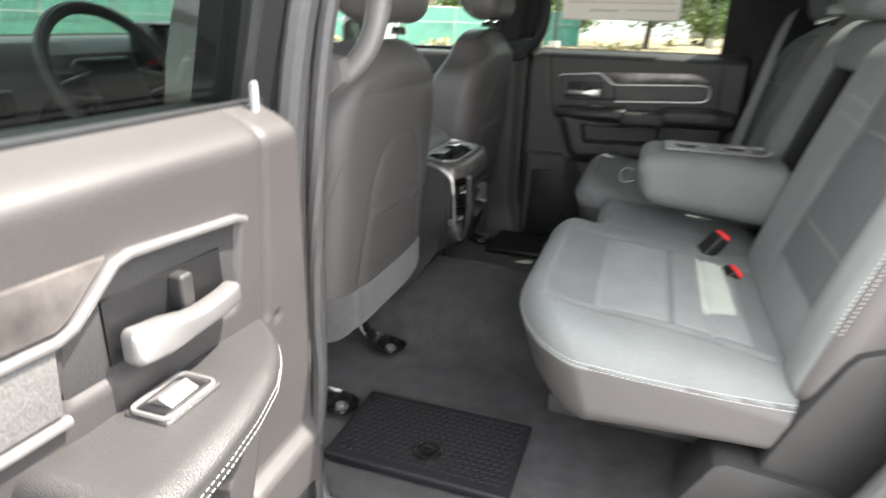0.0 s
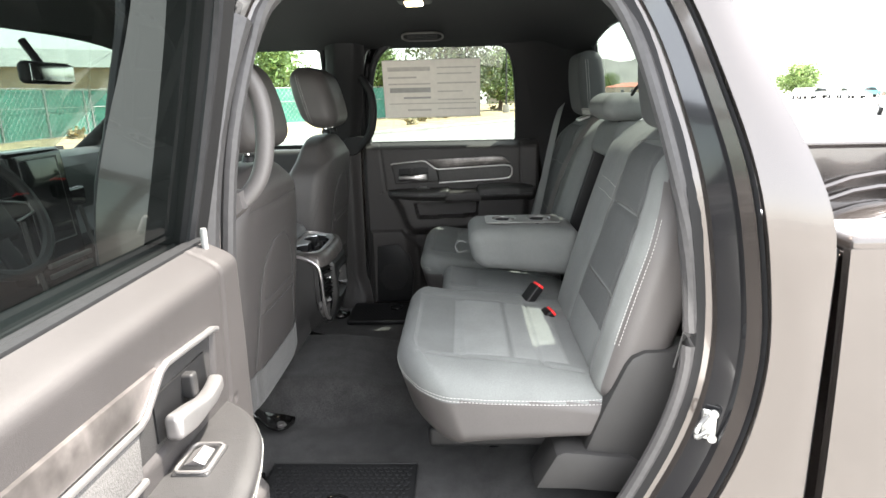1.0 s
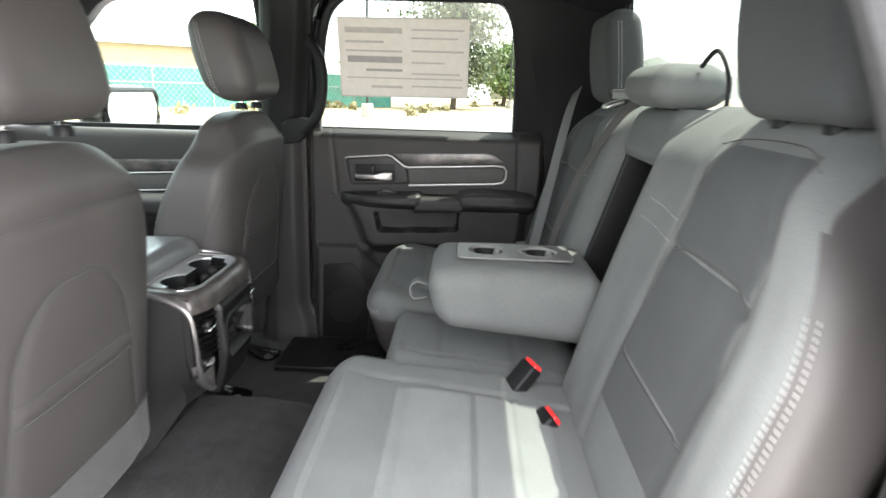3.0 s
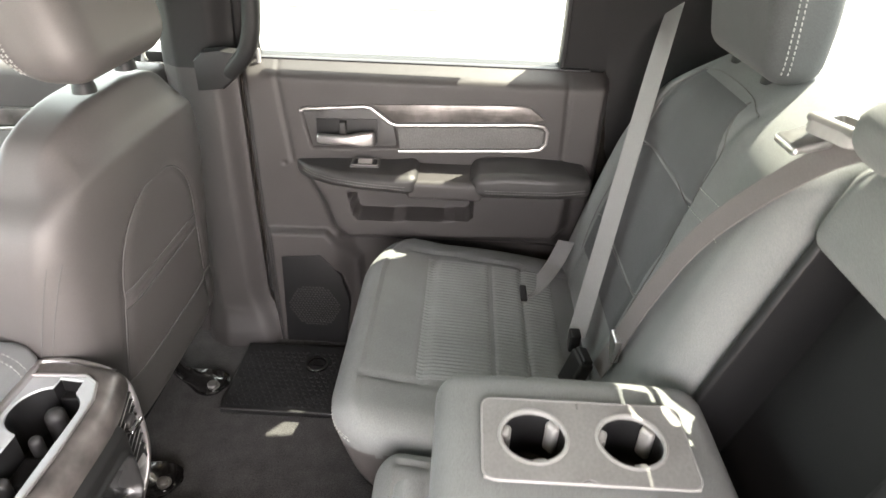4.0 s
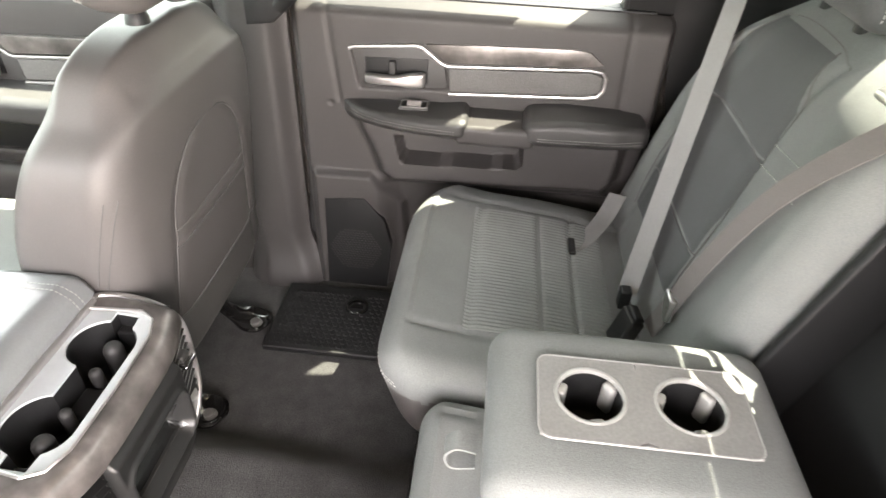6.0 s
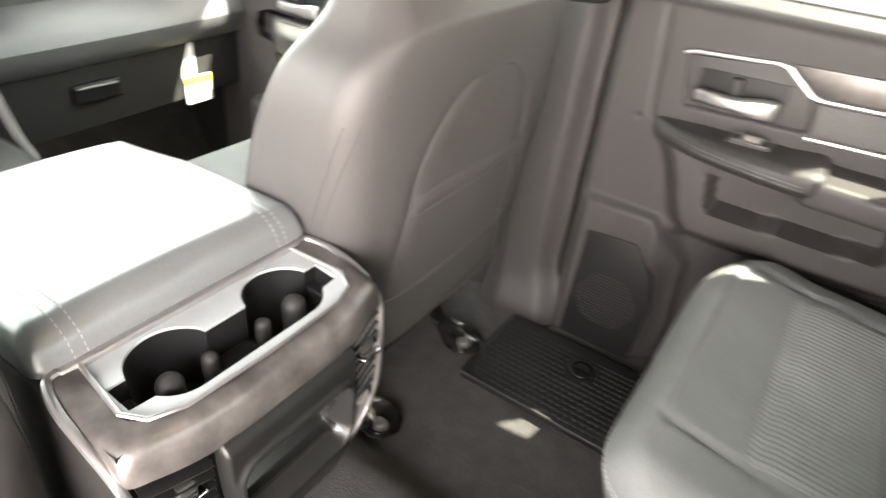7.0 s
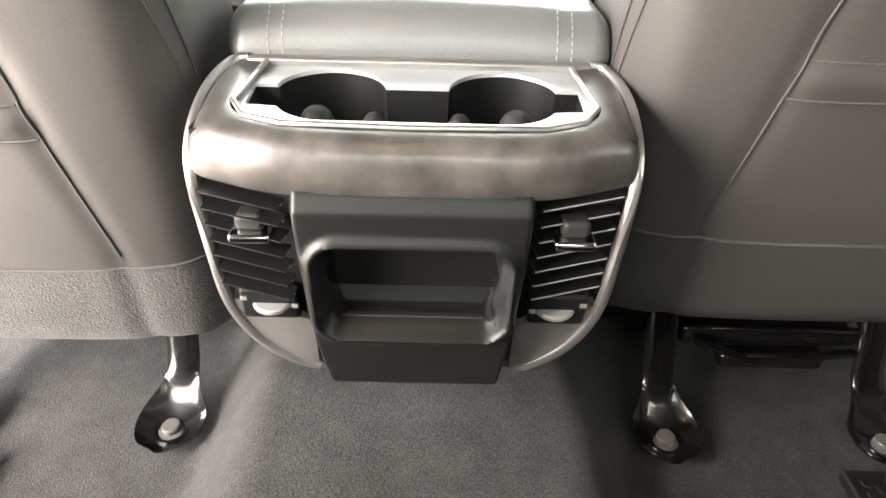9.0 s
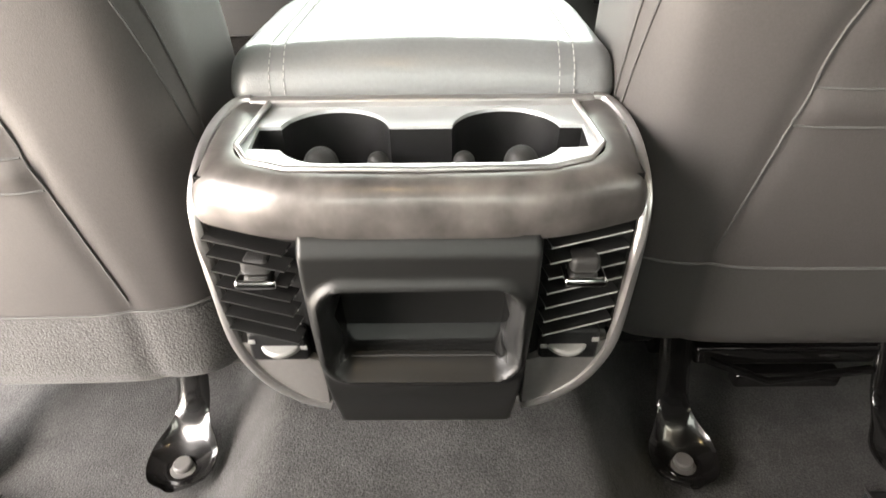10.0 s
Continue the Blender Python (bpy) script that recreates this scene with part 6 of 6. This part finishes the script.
    part("lock_knob", *mirrored(lathe([(0.0, 0.04), (0.005, 0.038), (0.0045, 0.01), (0.008, 0.0)], (-0.13, 0.875, 0.745), sides=10), side), GREY_PLASTIC, t)
    m = thing("wing_mirror", (-0.70, 1.10 * side, 0.72), "body-coloured wing mirror with chrome edging", "wing mirror", group="wing mirrors")
    part("mirror_shell", *mirrored(rbox(-0.84, -0.715, 1.02, 1.44, 0.695, 0.885, 0.055, 0.03), side), PAINT, m)
    part("mirror_rim", *mirrored(tube([(-0.712, 1.23 + a, 0.79 + b) for a, b in round_rect(0.385, 0.155, 0.045, 5)], 0.012, 8, True), side), BLACK_PLASTIC, m, "black mirror rim")
    part("mirror_face", *mirrored(rbox(-0.716, -0.708, 1.045, 1.415, 0.715, 0.865, 0.004, 0.05), side), CHROME, m, "mirror glass")
    part("mirror_arm", *mirrored(rbox(-0.80, -0.72, 0.93, 1.04, 0.70, 0.75, 0.015, 0.04), side), BLACK_PLASTIC, m)
    PLACE[0] = Matrix.Identity(4)
    pil = thing("windscreen_pillar", (-0.9, 0.8 * side, 0.8), "slim dark windscreen pillar", "pillar", kind="structure")
    line = [(-1.28, 0.86 * side, 0.70), (-1.0, 0.81 * side, 0.90), (-0.78, 0.755 * side, 1.10), (-0.62, 0.72 * side, 1.20), (-0.45, 0.70 * side, 1.235)]
    part("opening_seal", *tube(soft_path([(-0.085, 0.915 * side, 0.0), (-0.085, 0.915 * side, 0.70), (-0.06, 0.86 * side, 0.95), (-0.045, 0.80 * side, 1.15), (-0.10, 0.775 * side, 1.22), (-0.50, 0.765 * side, 1.215), (-0.72, 0.78 * side, 1.12), (-1.0, 0.85 * side, 0.88)], 5), 0.012, 8), SEAL, pil, "black rubber door opening seal")
    part("pillar_cover", *sweep(soft_path(line, 5), round_rect(0.07, 0.06, 0.02, 3), up=(0, 0, 1)), PILLAR, pil)
screen_v, screen_f = sheet(lambda u, v: (-1.42 + 0.65 * u + 0.03 * (v / 0.75) ** 2, v * (1 - 0.10 * u), 0.72 + 0.50 * u), np.linspace(0, 1, 6), np.linspace(-0.82, 0.82, 12))
wind = part("windscreen", screen_v, screen_f, WINDOW_CLEAR)
tagged(wind, "wide clear windscreen over the dashboard", "windscreen", kind="structure")
hood = part("hood", *sheet(lambda u, v: (-2.6 + 1.32 * u, v, 0.52 + 0.16 * u - 0.10 * (v / 0.85) ** 4 - 0.08 * (1 - u) ** 3), np.linspace(0, 1, 14), np.linspace(-0.92, 0.92, 20), (0, 0, -0.03)), PAINT)
tagged(hood, "granite grey painted hood ahead of the windscreen", "hood", kind="structure")

# ---- truck bed ----
bed = thing("truck_bed", (2.3, 0, -0.3), "granite grey painted truck bed with textured liner", "truck bed")
for s in (-1, 1):
    part("bed_side", *mirrored(sheet(lambda u, v: (1.185 + 2.0 * u, 0.955 + 0.035 * math.sin(math.pi * (0.15 + 0.7 * v)), -0.25 + 0.965 * v), np.linspace(0, 1, 24), np.linspace(0, 1, 16), (0, -0.02, 0)), s), PAINT, bed, "painted bed side")
    part("bed_rail", *mirrored(rbox(1.185, 3.2, 0.83, 0.97, 0.70, 0.738, 0.015, 0.1), s), PAINT, bed, "painted bed rail")
    part("inner_wall", *mirrored(sheet(lambda u, v: (1.25 + 1.9 * u, 0.78 + 0.05 * v + 0.006 * math.sin(40 * u), 0.12 + 0.585 * v), np.linspace(0, 1, 60), np.linspace(0, 1, 8), (0, 0.01, 0)), s), PAINT, bed)
    arch = [(2.45 - 0.48 * math.cos(radians(a)), 0.12 + 0.36 * math.sin(radians(a))) for a in range(0, 181, 12)]
    part("wheel_arch", *mirrored(slab(arch, 1, 0.56, 0.80, 0.02), s), PAINT, bed)
    for r in (0.06, 0.12):
        rib = [(2.45 - (0.48 + r) * math.cos(radians(a)), 0.79, 0.12 + (0.36 + r) * math.sin(radians(a))) for a in range(0, 181, 12)]
        part("stamped_rib", *mirrored(tube(rib, 0.012, 6), s), PAINT, bed)
    # black strip put into the open gap, drawing its shade as colour
    part("bed_gap", *mirrored(rbox(1.168, 1.184, 0.80, 0.945, -0.25, 0.71, 0.004, 0.2), s), SEAL, bed, "black gap seal beside the cab")
part("bed_floor", *sheet(lambda u, v: (1.2 + 2.0 * u, v, 0.12 + 0.008 * math.sin(v * 45)), np.linspace(0, 1, 4), np.linspace(-0.80, 0.80, 90), (0, 0, -0.02)), PAINT, bed)
part("front_wall", *rbox(1.19, 1.215, -0.85, 0.85, 0.1, 0.715, 0.01, 0.2), PAINT, bed)
part("tailgate", *rbox(3.17, 3.23, -0.93, 0.93, 0.0, 0.73, 0.02, 0.2), PAINT, bed)
part("rail_bolt", *lathe([(0.0, 0.02), (0.012, 0.02), (0.014, 0.0)], (1.205, -0.90, 0.70), (0, -1, 0.2), 12), BLACK_STEEL, bed)

# ---- fenders, nose and wheels that carry the body ----
TYRE = material("tyre_rubber", (0.02, 0.02, 0.02), rough=0.8, grain=(0.2, 20))
for s in (-1, 1):
    def fender(u, v):
        x = -2.62 + 1.58 * u
        gap = 0.46 ** 2 - (x + 1.85) ** 2
        z0 = max(-0.30, -0.36 + math.sqrt(gap)) if gap > 0 else -0.30
        return (x, 0.955 - 0.05 * (1 - u) ** 4, z0 + (0.60 - 0.10 * (1 - u) - z0) * v)
    f = part("fender", *mirrored(sheet(fender, np.linspace(0, 1, 40), np.linspace(0, 1, 8), (0, -0.02, 0)), s), PAINT)
    tagged(f, "granite grey painted front fender", "fender")
    for x in (-1.85, 2.45):
        w = thing("wheel", (x, 0.80 * s, GROUND), "black tyre on a grey steel wheel standing on asphalt", "wheel", group="wheels")
        part("tyre", *lathe([(0.22, 0.10), (0.36, 0.13), (0.39, 0.09), (0.39, -0.09), (0.36, -0.13), (0.22, -0.10)], (x, 0.80 * s, GROUND + 0.39), (0, s, 0), 36), TYRE, w)
        part("rim", *lathe([(0.0, 0.05), (0.07, 0.07), (0.16, 0.05), (0.22, 0.10), (0.235, 0.10)], (x, 0.80 * s, GROUND + 0.39), (0, s, 0), 30), STEEL, w)
nose = part("truck_nose", *rbox(-2.70, -2.60, -0.90, 0.90, -0.35, 0.48, 0.04, 0.1), PAINT)
tagged(nose, "granite grey painted truck nose", "truck nose")

# ---- outside ----
ASPHALT = material("pale_asphalt", (0.30, 0.296, 0.284), rough=0.9, grain=(0.2, 30), blotch=(0.15, 0.3), bump=(0.3, 60))
ROAD = material("road_asphalt", (0.235, 0.235, 0.225), rough=0.9, grain=(0.2, 30), blotch=(0.12, 0.3))
SAND = material("dry_earth", (0.37, 0.285, 0.175), rough=0.95, grain=(0.35, 3), blotch=(0.3, 0.5), bump=(0.5, 12))
CONCRETE = material("concrete", (0.5, 0.48, 0.44), rough=0.9, grain=(0.15, 12), blotch=(0.15, 1))
MESH_GREEN = material("green_screen_cloth", (0.075, 0.27, 0.215), rough=0.8, grain=(0.2, 30), blotch=(0.2, 1.2))
GALV = material("galvanised_tube", (0.45, 0.46, 0.46), rough=0.45, metal=0.6, grain=(0.1, 20))
DARK_POLE = material("bronze_pole", (0.05, 0.05, 0.052), rough=0.5, grain=(0.1, 10))
LEAF = material("leaves", (0.15, 0.22, 0.065), rough=0.6, grain=(0.5, 2.0), blotch=(0.3, 0.6))
PINE = material("pine_needles", (0.12, 0.15, 0.075), rough=0.7, grain=(0.5, 2.0), blotch=(0.3, 0.6))
BARK = material("bark", (0.12, 0.09, 0.065), rough=0.95, grain=(0.4, 8), bump=(0.8, 20))
STUCCO = material("stucco", (0.36, 0.30, 0.22), rough=0.9, grain=(0.1, 20), blotch=(0.08, 1))
ROOF_GREY = material("roof_shingle", (0.30, 0.31, 0.30), rough=0.9, grain=(0.25, 6), blotch=(0.1, 1))
ROOF_RED = material("roof_red", (0.40, 0.14, 0.09), rough=0.9, grain=(0.25, 6))
DARK_GLASS = material("dark_window", (0.03, 0.035, 0.04), rough=0.1, grain=(0.1, 3))
HILL = material("hazy_hill", (0.15, 0.155, 0.14), rough=1.0, grain=(0.15, 0.02), blotch=(0.2, 0.006))
TEAL_PAINT = material("teal_car_paint", (0.10, 0.28, 0.27), rough=0.3, grain=(0.03, 5), coat=0.5)
WHITE_PAINT = material("white_car_paint", (0.75, 0.76, 0.76), rough=0.25, grain=(0.02, 5), coat=0.6)
SHRUB = material("dry_shrub", (0.30, 0.26, 0.15), rough=0.9, grain=(0.5, 6))


ground = part("ground", [(-900, -900, GROUND), (900, -900, GROUND), (900, 900, GROUND), (-900, 900, GROUND)], [(0, 1, 2, 3)], ASPHALT, smooth=False)
tagged(ground, "sun-bleached pale asphalt lot reaching the horizon", "ground", kind="structure")
KERB_AT, ALONG, ACROSS = Vector((-3.8, 26.4, 0)), Vector((0.56, 0.83, 0)), Vector((-0.83, 0.56, 0))


def street(s, w, z):
    """A place by its distance along the kerb and behind it."""
    return KERB_AT + ALONG * s + ACROSS * w + Vector((0, 0, GROUND + z))


road = part("road", *sheet(lambda u, v: street(u, v, 0.01), np.linspace(-21, 160, 8), np.linspace(-12, -0.2, 6)), ROAD, smooth=False)
tagged(road, "grey asphalt street beside the lot", "road", kind="structure")
kerb_section = [(-0.2, -0.1), (-0.2, 0.11), (-0.16, 0.15), (0.0, 0.15), (0.0, -0.1)]
kerb = part("kerb", *sweep([street(u, 0, 0) for u in np.linspace(-21, 160, 40)], [(-a, b) for a, b in kerb_section]), CONCRETE, smooth=False)
tagged(kerb, "pale concrete kerb along the street", "kerb", kind="structure")
verge = part("verge", *sheet(lambda u, v: street(u, v, 0.12 + 0.10 * min(1, v) * noise.noise((u * 0.35, v * 0.5, 0))), np.linspace(-21, 160, 200), np.linspace(0.0, 34, 34)), SAND)
tagged(verge, "dry sandy verge behind the kerb", "verge", kind="structure")


def fence(name, a, b, height, label):
    t = thing(name, (a[0], a[1], GROUND), label, "fence")
    a, b = Vector((a[0], a[1], GROUND + 0.1)), Vector((b[0], b[1], GROUND + 0.1))
    n = max(2, int((b - a).length / 3.0))
    d = (b - a).normalized()
    side = Vector((-d.y, d.x, 0))
    for i in range(n + 1):
        p = a + (b - a) * (i / n)
        part("post", *tube([p, p + Vector((0, 0, height + 0.05))], 0.035, 8), GALV, t)
        if i < n:
            q = a + (b - a) * ((i + 1) / n)

            def cloth_at(u, v, p=p, q=q):
                r = p.lerp(q, u)
                return r + side * (0.05 + 0.05 * math.sin(3.1 * u) * math.sin(3.1 * v)) + Vector((0, 0, 0.05 + (height - 0.1) * v))
            part("screen_panel", *sheet(cloth_at, np.linspace(0, 1, 6), np.linspace(0, 1, 6), side * 0.01), MESH_GREEN, t)
    for h in (0.05, height * 0.62, height):
        part("rail", *tube([a + Vector((0, 0, h)) - side * 0.03, b + Vector((0, 0, h)) - side * 0.03], 0.022, 6), GALV, t)
    wires = []
    L = (b - a).length
    step = 0.32 if L < 80 else 0.5
    for k in range(int(L / step)):
        for s in (-1, 1):
            p = a + d * (k * step) - side * 0.06
            q = p + d * (height * s * 0.9)
            if 0 < (q - a).dot(d) < L:
                wires.append(tube([p + Vector((0, 0, 0.05)), q + Vector((0, 0, height))], 0.008, 3))
    tagged(part("wire_mesh", *joined(*wires), GALV, t, smooth=False), kind="stuff")
    return t


fence("fence", (-19, 30.5), (-5.0, 45.5), 2.3, "chain-link fence hung with teal screen cloth")
fence("fence", (-19, -16), (-19, 33), 2.3, "chain-link fence hung with teal screen cloth along the lot")


def leaf_clump(centre_at, size, count, rng):
    """Loose leaves about a point."""
    c = rng.normal(0, 1, (count, 3)) * np.array([size, size, size * 0.75]) * 0.55 + np.array(centre_at)
    verts, faces = [], []
    for p in c:
        a = rng.normal(0, 1, 3)
        a /= np.linalg.norm(a)
        b = np.cross(a, rng.normal(0, 1, 3))
        b /= np.linalg.norm(b)
        s = 0.13 + 0.13 * rng.random()
        k = len(verts)
        verts += [tuple(p - a * s), tuple(p + b * s * 0.5), tuple(p + a * s), tuple(p - b * s * 0.5)]
        faces.append((k, k + 1, k + 2, k + 3))
    return verts, faces


def tree(x, y, height, spread, mat, label, seed):
    rng = np.random.default_rng(seed)
    t = thing("tree", (x, y, GROUND), label, "tree")
    base = Vector((x, y, GROUND))
    bole = [base + Vector((0.15 * math.sin(k), 0.12 * math.cos(1.7 * k), height * 0.16 * k)) for k in range(6)]
    meshes = []
    for a, b, r0, r1 in zip(bole, bole[1:], np.linspace(0.24, 0.10, 5), np.linspace(0.21, 0.07, 5)):
        d = (b - a)
        meshes.append(moved(lathe([(r0, 0), (r1, d.length)], sides=9), Matrix.Translation(a) @ d.to_track_quat("Z", "Y").to_matrix().to_4x4()))
    crown = []
    for k in range(26):
        h = height * (0.30 + 0.68 * rng.random())
        ang = rng.random() * 6.283
        reach = spread * (0.25 + 0.75 * rng.random()) * math.sin(math.pi * min(0.95, 0.18 + 0.75 * h / height))
        tip = base + Vector((reach * math.cos(ang), reach * math.sin(ang), h))
        root = bole[min(4, int(h / height * 4))]
        d = tip - root
        meshes.append(moved(lathe([(0.06, 0), (0.015, d.length)], sides=6), Matrix.Translation(root) @ d.to_track_quat("Z", "Y").to_matrix().to_4x4()))
        crown.append(leaf_clump(tip, spread * 0.42, 170, rng))
        crown.append(leaf_clump(root.lerp(tip, 0.65), spread * 0.32, 90, rng))
    part("trunk", *joined(*meshes), BARK, t)
    part("crown", *joined(*crown), mat, t, smooth=False)
    return t


tree(-0.4, 47, 9.5, 4.4, PINE, "tall open pine behind the street", 3)
tree(4.2, 60, 5.5, 2.6, LEAF, "leafy green street tree", 5)
tree(-7.5, 56, 6.0, 2.8, LEAF, "leafy green street tree behind the fence", 7)
tree(-15.5, 52, 6.5, 3.2, LEAF, "leafy green tree behind the fence", 11)
tree(-44, 34, 6.0, 3.0, LEAF, "leafy green tree beside the fence", 13)
tree(64, 270, 8.5, 5.0, LEAF, "leafy tree far across the lot", 17)
tree(78, 262, 8.0, 5.0, LEAF, "leafy tree far across the lot", 19)
tree(52, 96, 5.0, 2.8, LEAF, "leafy tree beside parked cars", 23)
tree(90, 300, 9.0, 6.0, LEAF, "leafy tree far across the lot", 29)
tree(56, 285, 9.5, 6.0, LEAF, "leafy tree far across the lot", 31)


def pole(x, y, height, label):
    t = thing("lamp_post", (x, y, GROUND), label, "lamp post", group="lamp posts")
    part("base", *lathe([(0.0, 0.8), (0.28, 0.8), (0.30, 0.75), (0.30, 0.0)], (x, y, GROUND), sides=18), CONCRETE, t, "pale concrete footing")
    part("shaft", *lathe([(0.075, 0.8), (0.055, height), (0.0, height)], (x, y, GROUND), sides=12), DARK_POLE, t)
    part("arm", *tube([(x, y, GROUND + height - 0.1), (x + 0.9, y, GROUND + height)], 0.04, 8), DARK_POLE, t)
    part("head", *rbox(x + 0.7, x + 1.4, y - 0.16, y + 0.16, GROUND + height - 0.06, GROUND + height + 0.08, 0.03, 0.2), DARK_POLE, t)


pole(-4.4, 30.5, 8.5, "dark lamp post on a concrete footing")
pole(4.3, 52.0, 8.0, "dark lamp post on a concrete footing")
pole(-17.5, 8.5, 8.5, "dark lamp post on a concrete footing")


def house(x, y, w, d, h, roofm, turn, label, name="house"):
    t = thing(name, (x, y, GROUND), label, "house")
    m = Matrix.Translation((x, y, GROUND)) @ Matrix.Rotation(radians(turn), 4, "Z")
    part("wall", *moved(rbox(-w / 2, w / 2, -d / 2, d / 2, 0, h, 0.02, 3), m), STUCCO, t)
    rise = 1.6
    e = 0.6
    rv = [(-w / 2 - e, -d / 2 - e, h), (w / 2 + e, -d / 2 - e, h), (w / 2 + e, d / 2 + e, h), (-w / 2 - e, d / 2 + e, h), (-w / 2 + d / 2, 0, h + rise), (w / 2 - d / 2, 0, h + rise)]
    part("roof", *moved((rv, [(0, 1, 5, 4), (2, 3, 4, 5), (1, 2, 5), (3, 0, 4), (3, 2, 1, 0)]), m), roofm, t, smooth=False)
    for k in range(int(w / 4)):
        wx = -w / 2 + 2.5 + 4 * k
        for yy in (-d / 2,):
            win = part("window", *moved(rbox(wx - 0.7, wx + 0.7, yy - 0.06, yy + 0.02, 1.0, 2.3, 0.02, 1), m), CONCRETE, t)
            part("pane", *moved(rbox(wx - 0.6, wx + 0.6, yy - 0.075, yy - 0.05, 1.1, 2.2, 0.01, 1), m), DARK_GLASS, win)


house(-31, 46, 26, 10, 4.2, ROOF_GREY, 41, "low beige stucco building with grey roof")
house(14, 110, 18, 9, 3.0, ROOF_GREY, 0, "low beige building behind the trees")
house(71, 252, 24, 11, 3.2, ROOF_RED, 10, "distant house with a red roof")


def car(x, y, turn, mat, label):
    t = thing("parked_car", (x, y, GROUND), label, "car", group="parked cars")
    m = Matrix.Translation((x, y, GROUND)) @ Matrix.Rotation(radians(turn), 4, "Z")
    prof = [(-2.3, 0.45), (-2.3, 0.85), (-1.5, 0.98), (-0.85, 1.5), (0.9, 1.55), (1.75, 1.0), (2.25, 0.95), (2.3, 0.45)]
    part("body", *moved(slab(prof, 1, -0.9, 0.9, 0.08), m), mat, t)
    for s in (-1, 1):
        win = [(-1.25, 1.02), (-0.78, 1.42), (0.82, 1.46), (1.4, 1.04)]
        part("window", *moved(slab(win, 1, 0.895 * s, 0.91 * s, 0.003), m), DARK_GLASS, t)
        for wx in (-1.4, 1.4):
            w = part("wheel", *moved(lathe([(0.0, 0.1), (0.20, 0.1), (0.31, 0.11), (0.34, 0.06), (0.34, -0.12), (0.0, -0.12)], (wx, 0.82 * s, 0.34), (0, s, 0), 20), m), TYRE, t)
            part("rim", *moved(lathe([(0.0, 0.115), (0.19, 0.115), (0.21, 0.10)], (wx, 0.82 * s, 0.34), (0, s, 0), 16), m), GALV, w)


CAR_ROW = ((28.0, 104, 80), (29.6, 108, 100), (31.2, 103, 80), (32.8, 110, 95), (34.4, 105, 80), (36.0, 107, 85), (34.6, 44, 70))
for k, (bearing, far, turn) in enumerate(CAR_ROW):
    a = radians(bearing)
    car(0.56 + far * math.sin(a), -1.9 + far * math.cos(a), turn, (WHITE_PAINT, GALV, WHITE_PAINT, TEAL_PAINT)[k % 4], ("white car", "silver car", "white car", "teal car")[k % 4] + " parked across the bright lot")
car(12.5, 52, 5, DARK_POLE, "dark car parked behind the street")


def hill(name, angle0, angle1, dist, height, seed, label):
    def at(u, v):
        a = radians(angle0 + (angle1 - angle0) * u)
        h = height * (0.55 + 0.45 * math.sin(5 * u + seed) + 0.25 * noise.noise((u * 9, seed, 0)))
        r = dist + 160 * v
        return (r * math.sin(a), r * math.cos(a), GROUND + max(2, h) * v ** 1.3 * (1 + 0.35 * noise.noise((u * 30, v * 4, seed))))
    ob = part(name, *sheet(at, np.linspace(0, 1, 80), np.linspace(0, 1, 10)), HILL)
    tagged(ob, label, "hill", kind="structure")


hill("backdrop_hills", 6, 75, 620, 48, 2, "hazy low hills on the horizon")
rng = np.random.default_rng(41)
bush = []
for k in range(30):
    spot = street(-15 + 70 * rng.random(), 2 + 12 * rng.random(), 0.3)
    v, f = leaf_clump(tuple(spot), 0.35, 40, rng)
    bush.append((v, f))
shrubs = part("dry_shrubs", *joined(*bush), SHRUB, smooth=False)
tagged(shrubs, "low dry shrubs scattered on the sandy verge", "shrubs", kind="stuff")
